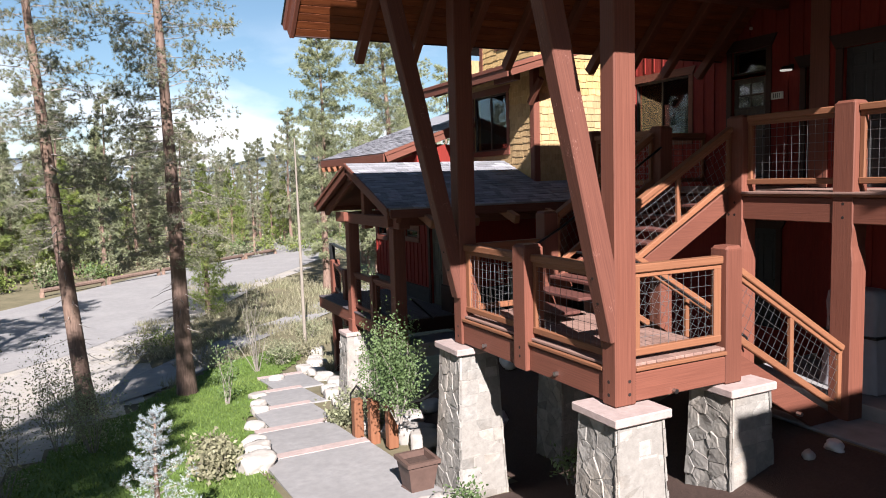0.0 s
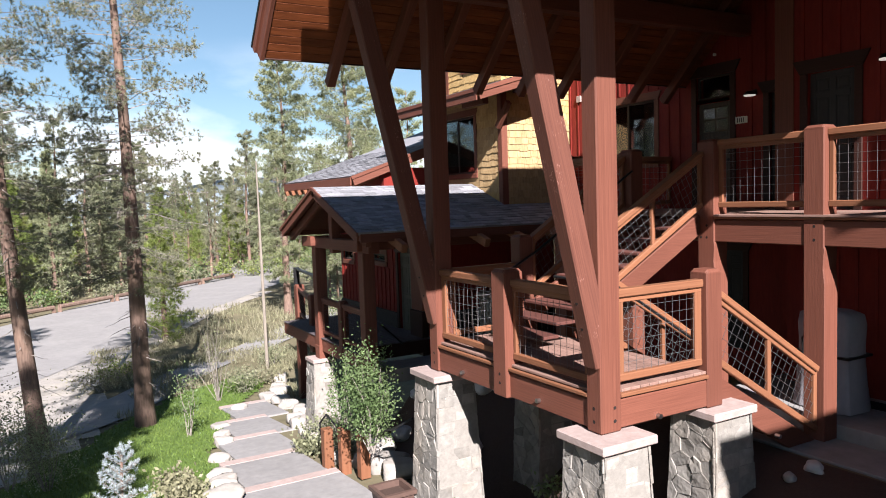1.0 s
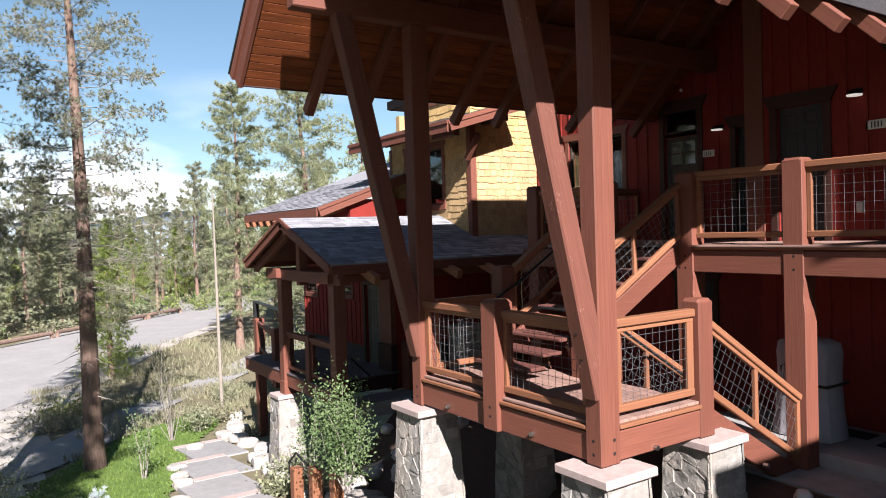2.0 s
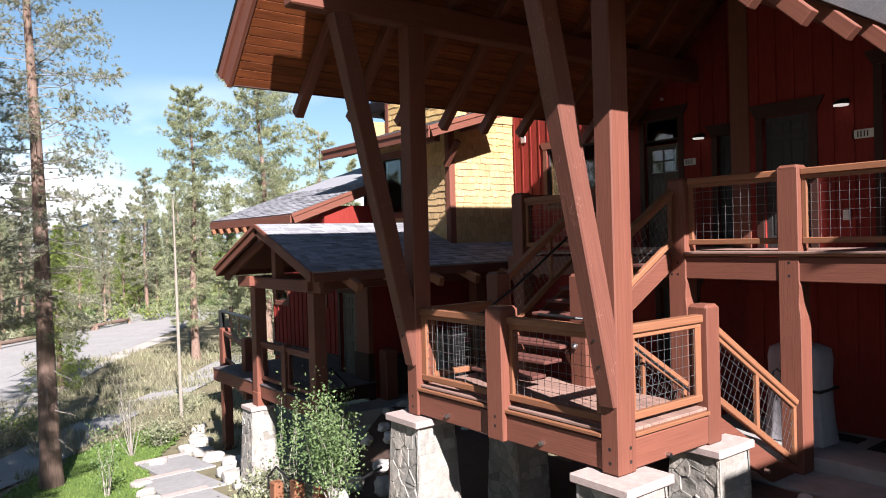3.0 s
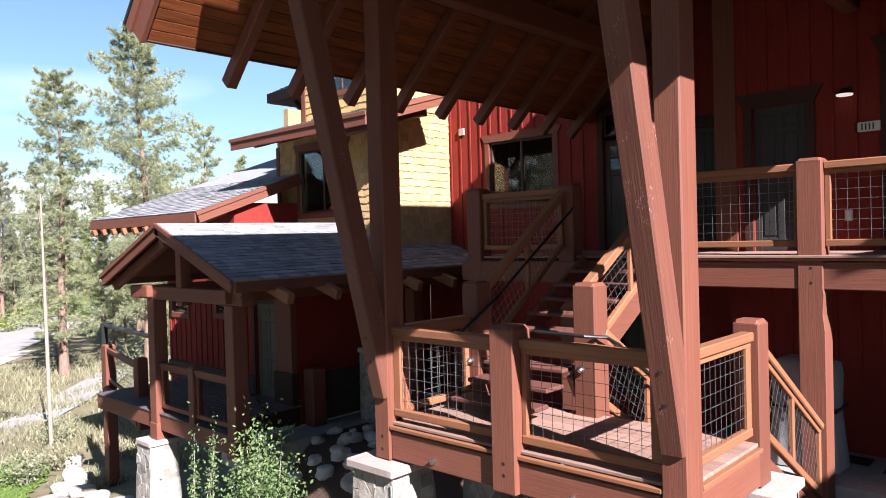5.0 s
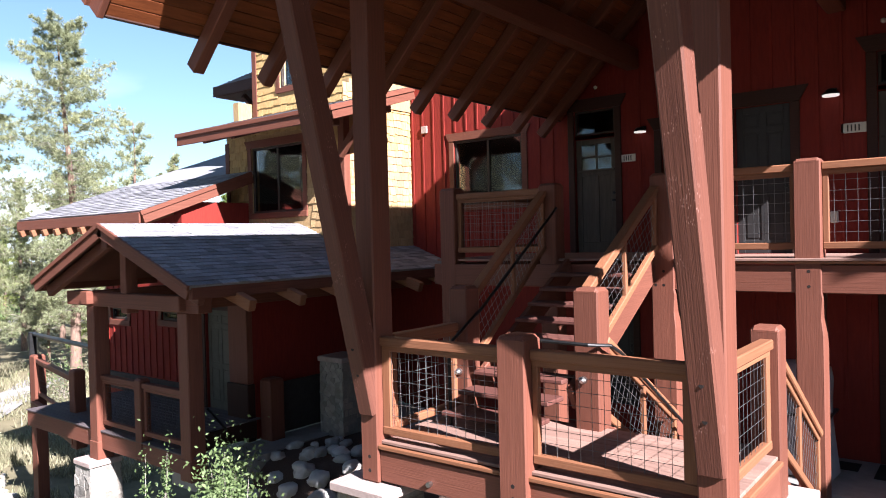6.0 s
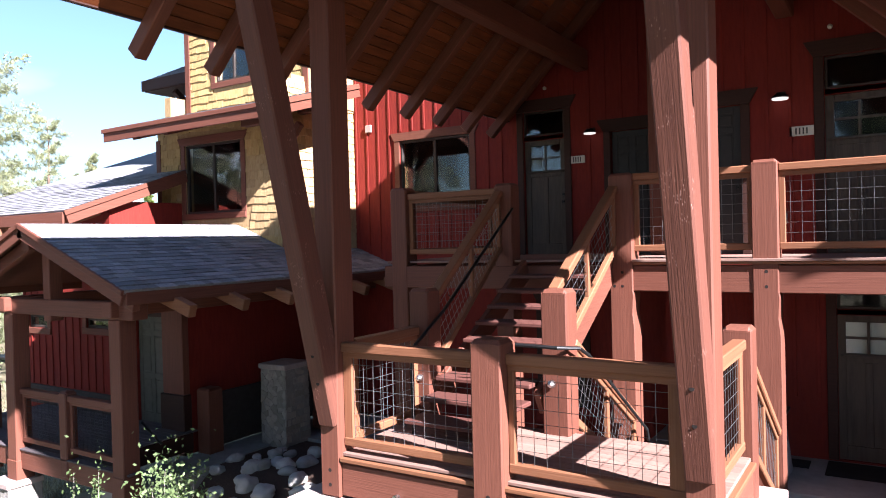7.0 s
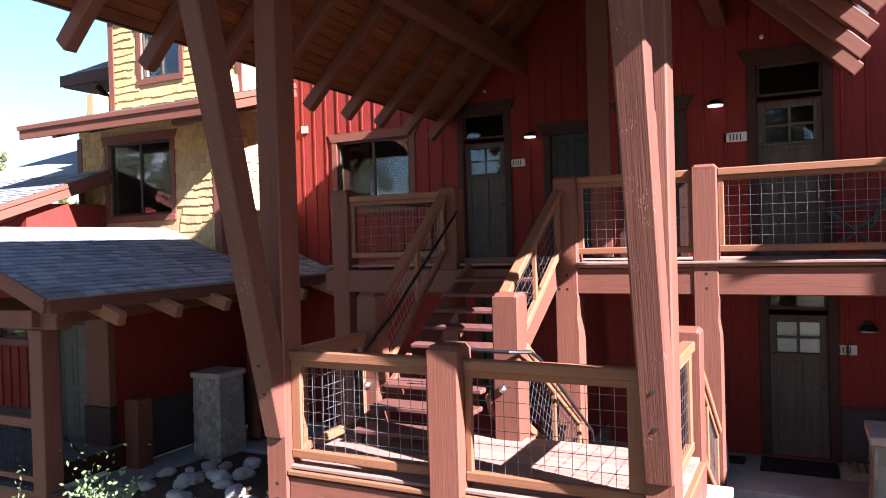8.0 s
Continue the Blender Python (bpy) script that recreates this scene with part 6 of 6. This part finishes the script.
gz = lambda x, y: (x, y, ground_z(x, y))
shrub("leafy_shrub", (-5.95, -0.1, -1.2), 0.58, 1.9, 5600, 0.056, M_LEAF, 5, "bright green leafy shrub behind the rail posts", 14, 0.48)
shrub("leafy_sapling", (-8.3, 0.3, -2.0), 0.26, 2.5, 700, 0.062, M_LEAF, 7, "thin upright sapling with sparse small leaves", 5, 0.34)
shrub("willow_clump", gz(-19.85, 0.12), 0.95, 3.3, 260, 0.08, M_SAGE, 9, "pale bare willow stems on the lawn", 14, 0.4)
shrub("leafy_sapling", gz(-14.15, -1.86), 0.5, 1.9, 620, 0.075, M_LEAF, 11, "small staked sapling with sparse leaves on lawn", 6, 0.5)
shrub("round_shrub", gz(-20.6, 1.2), 0.7, 0.9, 1200, 0.09, M_SAGE, 13, "low grey-green rounded shrub", 10, 0.7)
shrub("dark_shrub", gz(-10.9, -5.2), 0.8, 1.8, 5000, 0.05, M_NEEDLE, 15, "dark green dense shrub in shade", 14, 0.7)
shrub("leafy_shrub", gz(-8.2, -6.6), 0.6, 2.5, 3000, 0.05, M_SAGE, 17, "tall sunlit sage-coloured shrub by the gravel", 9, 0.6)
shrub("leafy_shrub", gz(-11.6, -5.9), 0.5, 2.6, 2200, 0.05, M_SAGE, 18, "thin sunlit shrub beside the pine trunk", 7, 0.6)
shrub("low_plant", gz(-2.5, -0.5), 0.3, 0.45, 420, 0.07, M_LEAF, 19, "small green plant in mulch by the pier", 6, 0.8)
shrub("low_plant", (-1.9, 0.75, -1.0), 0.25, 0.5, 260, 0.07, M_LEAF, 20, "small pale plant under the landing", 6, 0.8)
for i, (x, y, r, h, m_) in enumerate(((-8.9, 0.35, 0.5, 0.5, M_SAGE), (-10.2, 0.6, 0.55, 0.6, M_SAGE), (-9.5, -0.05, 0.35, 0.35, M_SAGE), (-24.5, -3.2, 1.2, 0.9, M_STRAW), (-26.5, -2.4, 1.3, 0.9, M_NEEDLE3), (-25, 3.5, 0.8, 0.9, M_SAGE), (-30, 8, 1.2, 1.8, M_SAGE), (-21.5, 2.6, 0.7, 0.6, M_STRAW), (-33.5, 10.2, 1.6, 2.2, M_LEAF), (-7.9, -2.95, 0.35, 0.4, M_STRAW), (-8.6, -3.1, 0.4, 0.45, M_STRAW), (-7.0, -3.2, 0.4, 0.5, M_STRAW))):
    shrub("low_shrub", gz(x, y), r, h, 700, 0.1, m_, 30 + i, "low clump of wild shrub in the grass", 9, 0.75)
for i in range(30):
    s = i / 29
    p = Vector((-50, -16)).lerp(Vector((-80, 26)), s) + Vector((-math.sin(math.pi * s) * 1.0, 0)) + Vector((rngf.uniform(-1.5, 1.0), rngf.uniform(-1, 1)))
    shrub("roadside_shrub", gz(p.x, p.y), rngf.uniform(0.9, 1.6), rngf.uniform(1.0, 2.4), 360, 0.24, rngf.choice((M_SAGE, M_NEEDLE3, M_LEAF)), 60 + i, "roadside shrub at the edge of the woods", 8, 0.8)

# pines behind the way of the camera, seen only as shadows and reflections
for i, (x, y, h) in enumerate(((7.0, -10.8, 18.0), (3.6, -9.9, 20.0), (0.4, -9.7, 18.0), (12.5, -14.5, 18.0), (-5.0, -20.0, 15.0), (17.0, -12.5, 17.0))):
    c = copy_thing(protos[i % 2], Matrix.Translation((x, y, ground_z(x, y))) @ Matrix.Rotation(i * 1.3, 4, "Z"))
    c.scale = (h / 12.5 * 0.8, h / 12.5 * 0.8, h / 12.5)

# young blue spruce
spr = conifer("blue_spruce", (-2.75, -4.44, ground_z(-2.75, -4.44)), 2.12, 0.045, 0.05, 0.72, 62, 26, 16, 0.045, 83, "young silvery blue spruce beside the lawn", M_BLUE, shape="spruce", droop=0.1)

# pole, guard log, planter, posts with iron rail
pole = thing("slim_pole", gz(-24.1, 3.05), "slim pale bare pole standing in the grass", "pole")
bm = bmesh.new()
zb = ground_z(-24.1, 3.05)
tube(bm, [(-24.1, 3.05, zb - 0.2), (-24.25, 3.07, zb + 4), (-24.45, 3.1, zb + 8.8)], [0.075, 0.06, 0.025], 8)
part("shaft", bm, surface("pale_wood_pole", (0.24, 0.21, 0.175), (0.165, 0.14, 0.115), 0.8, 4, (4, 4, 0.5), 0.2), pole)
for i in range(5):
    a, b = Vector((-50.2 - i * 4.4, -8.2 + i * 4.3)), Vector((-54.2 - i * 4.4, -4.3 + i * 4.3))
    lg = thing("guard_log", gz(a.x, a.y), "dark weathered guard log along the road edge", "log", "guard logs")
    bm = bmesh.new()
    tube(bm, [(a.x, a.y, ground_z(a.x, a.y) + 0.45), (b.x, b.y, ground_z(b.x, b.y) + 0.45)], 0.17, 8)
    part("log", bm, M_BARK, lg)
    for q in (a, b):
        one("log_foot", M_BARK, lg, abox, q.x - 0.15, q.x + 0.15, q.y - 0.15, q.y + 0.15, ground_z(q.x, q.y) - 0.1, ground_z(q.x, q.y) + 0.35, bev=0.02)

M_POT = surface("brown_planter", (0.10, 0.062, 0.05), (0.07, 0.043, 0.035), 0.5, 8, bump=0.1)
pot = thing("planter", (-4.22, -0.53, -1.77), "square tapered brown planter with rim, empty", "planter")
bm = bmesh.new()
cx0, cy0, z0 = -4.22, -0.53, -1.77
prof = ((0.19, 0.0), (0.21, 0.06), (0.19, 0.09), (0.245, 0.46), (0.245, 0.50), (0.285, 0.52), (0.285, 0.585), (0.225, 0.585), (0.215, 0.47))
rings = []
for r, h in prof:
    rings.append([bm.verts.new((cx0 + sx * r, cy0 + sy * r, z0 + h)) for sx, sy in ((-1, -1), (1, -1), (1, 1), (-1, 1))])
for a, b in zip(rings, rings[1:]):
    for q in range(4):
        bm.faces.new((a[q], a[(q + 1) % 4], b[(q + 1) % 4], b[q]))
bm.faces.new(list(reversed(rings[0])))
part("body", bm, M_POT, pot)
one("soil", M_MULCH, pot, abox, cx0 - 0.22, cx0 + 0.22, cy0 - 0.22, cy0 + 0.22, z0 + 0.42, z0 + 0.50, bev=0.02)

for (x, y, zt) in ((-7.95, -0.22, -1.3), (-7.32, -0.1, -1.15), (-6.65, 0.02, -1.05)):
    t = thing("rail_stub_post", (x, y, -2.0), "short reddish timber post carrying iron handrail", "post", "handrail posts")
    zg = -1.85 if x > -7.0 else -2.05
    one("post", R["z"], t, abox, x - 0.1, x + 0.1, y - 0.1, y + 0.1, zg - 0.1, zt, bev=0.012)
t = thing("iron_handrail", (-6.7, -0.45, -1.0), "dark bent iron handrail on short timber posts", "rail")
bm = bmesh.new()
tube(bm, [(-8.2, -0.27, -1.5), (-8.2, -0.27, -1.25), (-7.95, -0.22, -1.02), (-7.32, -0.1, -1.28), (-7.32, -0.1, -1.4)], 0.022, 8)
tube(bm, [(-7.32, -0.1, -1.16), (-6.65, 0.02, -1.08), (-6.0, 0.02, -0.9), (-5.2, 0.0, -0.62), (-4.9, 0.2, -0.4)], 0.022, 8)
part("bar", bm, M_IRON, t)
t = thing("rail_stub_post", (-4.75, 0.45, -1.5), "short reddish timber post in shade by the stair", "post", "handrail posts")
one("post", R["z"], t, abox, -4.86, -4.66, 0.3, 0.5, -1.5, -0.25, bev=0.012)

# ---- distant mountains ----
# pale blue-grey base colour carries the distance haze
M_HILL = surface("hazed_forest_hill", (0.20, 0.25, 0.27), (0.27, 0.31, 0.34), 0.95, 0.03, bump=0, c3=(0.3, 0.33, 0.36), vary=0)
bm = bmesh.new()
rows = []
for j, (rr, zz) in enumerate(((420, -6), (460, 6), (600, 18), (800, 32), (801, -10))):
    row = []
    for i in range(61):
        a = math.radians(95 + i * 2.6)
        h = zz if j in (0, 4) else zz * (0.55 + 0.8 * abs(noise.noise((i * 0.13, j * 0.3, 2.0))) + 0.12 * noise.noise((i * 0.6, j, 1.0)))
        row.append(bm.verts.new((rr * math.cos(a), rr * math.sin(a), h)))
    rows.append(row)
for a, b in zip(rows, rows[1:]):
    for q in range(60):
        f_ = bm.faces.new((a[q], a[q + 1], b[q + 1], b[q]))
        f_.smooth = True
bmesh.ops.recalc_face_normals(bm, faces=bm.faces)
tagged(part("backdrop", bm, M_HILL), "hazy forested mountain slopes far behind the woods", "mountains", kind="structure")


# ---- small things on and under the decks ----
M_COVER = surface("grey_grill_cover", (0.30, 0.28, 0.30), (0.22, 0.21, 0.225), 0.8, 3, (1, 1, 0.6), 0.6, 3, vary=0)
gr = thing("covered_grill", (-0.5, 4.95, 0), "pale grey fabric-covered grill on the patio, strapped", "grill")
bm = bmesh.new()
gx0, gx1, gy0, gy1 = -1.0, -0.17, 4.65, 5.2
N_ = 28
rings = []
for k, (zz, gsc) in enumerate(((0.02, 1.10), (0.3, 1.05), (0.7, 0.97), (1.0, 0.96), (1.25, 0.99), (1.40, 0.93), (1.46, 0.6))):
    ring = []
    for i in range(N_):
        a = 2 * math.pi * i / N_
        ca, sa = math.cos(a), math.sin(a)
        e = 0.35
        ux, uy = math.copysign(abs(ca) ** e, ca), math.copysign(abs(sa) ** e, sa)
        fold = 1 + (0.05 * math.sin(a * 9 + zz * 2) + 0.03 * math.sin(a * 17)) * (1.55 - zz) * 0.75
        ring.append(bm.verts.new(((gx0 + gx1) / 2 + ux * (gx1 - gx0) / 2 * gsc * fold, (gy0 + gy1) / 2 + uy * (gy1 - gy0) / 2 * gsc * fold, zz)))
    rings.append(ring)
for a, b in zip(rings, rings[1:]):
    for i in range(N_):
        f_ = bm.faces.new((a[i], a[(i + 1) % N_], b[(i + 1) % N_], b[i]))
        f_.smooth = True
bm.faces.new(rings[-1])
part("cover", bm, M_COVER, gr)
one("strap", M_IRON, gr, abox, gx0 - 0.02, gx1 + 0.02, gy0 - 0.025, gy1 + 0.02, 0.80, 0.835, bev=0.005)
bm = bmesh.new()
tube(bm, [(-0.82, 4.62, 0.65), (-0.82, 4.58, 1.05), (-0.76, 4.58, 1.1), (-0.70, 4.58, 1.05), (-0.70, 4.62, 0.7)], 0.012, 6)
part("handle_loop", bm, M_IRON, gr)

M_CHAIR = surface("dark_chair", (0.03, 0.03, 0.032), (0.045, 0.045, 0.046), 0.5, 10, bump=0.1)
ch = thing("deck_chair", (1.45, 4.9, DECK_Z), "dark folding deck chair turned towards the railing", "chair")
for y in (4.65, 5.15):
    one("leg", M_CHAIR, ch, strut, (1.05, y, DECK_Z), (1.75, y, DECK_Z + 0.62), 0.03, 0.03, 0.006)
    one("leg", M_CHAIR, ch, strut, (1.75, y, DECK_Z), (1.12, y, DECK_Z + 0.58), 0.03, 0.03, 0.006)
    one("armrest", M_CHAIR, ch, strut, (1.05, y, DECK_Z + 0.60), (1.72, y, DECK_Z + 0.64), 0.05, 0.03, 0.006)
    one("back_stile", M_CHAIR, ch, strut, (1.58, y, DECK_Z + 0.35), (1.85, y, DECK_Z + 1.02), 0.03, 0.03, 0.006)
one("seat", M_CHAIR, ch, abox, 1.08, 1.62, 4.66, 5.14, DECK_Z + 0.36, DECK_Z + 0.39, bev=0.008)
one("backrest", M_CHAIR, ch, strut, (1.62, 4.9, DECK_Z + 0.45), (1.84, 4.9, DECK_Z + 1.0), 0.46, 0.02, 0.006)

for (x0, x1, y0, y1, lab) in ((0.25, 1.2, 5.1, 5.77, "dark door mat on the patio before the door"), (-0.45, 0.05, 5.3, 5.65, "small dark mat on the patio")):
    m_ = thing("door_mat", ((x0 + x1) / 2, (y0 + y1) / 2, 0), lab, "mat", "patio mats")
    one("mat", M_BLACK, m_, abox, x0, x1, y0, y1, 0.0, 0.014, bev=0.005)
sc_ = thing("boot_rack", (1.45, 5.3, 0), "low slatted boot rack on the patio", "rack")
for i in range(5):
    one("slat", M_TWIG, sc_, abox, 1.25 + i * 0.09, 1.31 + i * 0.09, 5.05, 5.5, 0.10, 0.125, bev=0.004)
for y in (5.1, 5.45):
    one("runner", M_TWIG, sc_, abox, 1.22, 1.70, y - 0.02, y + 0.02, 0.0, 0.10, bev=0.004)
stone_pier(1.85, 4.15, -0.25, 0.92, 0.34, 0.37, 0.41, "rubble stone pier with slab cap beside the patio", 23, "-y-x", (0.26, 0.18))

# metal handrails on the stairs
hl = thing("stair_handrail", (-3.38, 2.5, 1.12), "dark round metal handrail along the upper stair", "rail")
bm = bmesh.new()
tube(bm, [(-3.34, 0.95, 1.12), (-3.34, 0.95, 1.98), (-3.36, 1.05, 2.06), (-3.40, 1.7, 2.36), (-3.62, 4.0, 3.62)], 0.021, 8)
part("bar", bm, M_IRON, hl)
for f in (0.15, 0.5, 0.9):
    p = Vector((-3.40, 1.7, 2.36)).lerp(Vector((-3.62, 4.0, 3.62)), f)
    one("bracket", M_IRON, hl, tube, [p, p + Vector((-0.06, 0, -0.05)), p + Vector((-0.1, 0, -0.03))], 0.008, 6)
h2 = thing("stair_handrail", (-1.7, 2.7, 0), "dull metal handrail along the lower stair", "rail")
bm = bmesh.new()
tube(bm, [(-2.5, 1.36, 2.08), (-1.86, 1.42, 2.06), (-1.70, 1.62, 2.04), (-1.70, 1.9, 1.92), (-1.70, 3.9, 0.66), (-1.70, 3.97, 0.5)], 0.02, 8)
part("bar", bm, M_IRON, h2)
for (x, y, z) in ((-1.98, 1.525, 1.66), (-3.57, 1.425, 1.62)):
    sl = thing("step_light", (x, y, z), "small silver dome step light on newel", "lamp", "step lights")
    bm = bmesh.new()
    tube(bm, [(x, y + 0.015, z), (x, y - 0.02, z), (x, y - 0.045, z - 0.012)], [0.045, 0.043, 0.022], 12)
    part("dome", bm, M_STEEL, sl)
# silver bolt ends under the landing rim
for (x, y, z, a) in ((-2.9, 0.03, 0.80, "y"), (-1.15, 0.03, 0.80, "y"), (-0.06, 0.85, 0.74, "x"), (-0.1, 3.0, 0.08, "x")):
    bl = thing("tie_bolt", (x, y, z), "shiny steel tie bolt end on the rim beam", "bolt", "rim tie bolts")
    bm = bmesh.new()
    d = Vector((0, -1, 0)) if a == "y" else Vector((1, 0, 0))
    tube(bm, [Vector((x, y, z)) - d * 0.02, Vector((x, y, z)) + d * 0.05], 0.028, 8)
    part("nut", bm, M_STEEL, bl)
# pale blind behind the patio door lights
bl_ = thing("door_blind", (0.75, Y_WALL2 + 0.12, 1.6), "pale blind behind the patio door glass", "blind")
one("fabric", surface("pale_blind", (0.75, 0.74, 0.70), (0.68, 0.67, 0.63), 0.8, 6, bump=0.05), bl_, abox, 0.40, 1.08, Y_WALL2 + 0.115, Y_WALL2 + 0.125, 1.42, 1.98, bev=0)
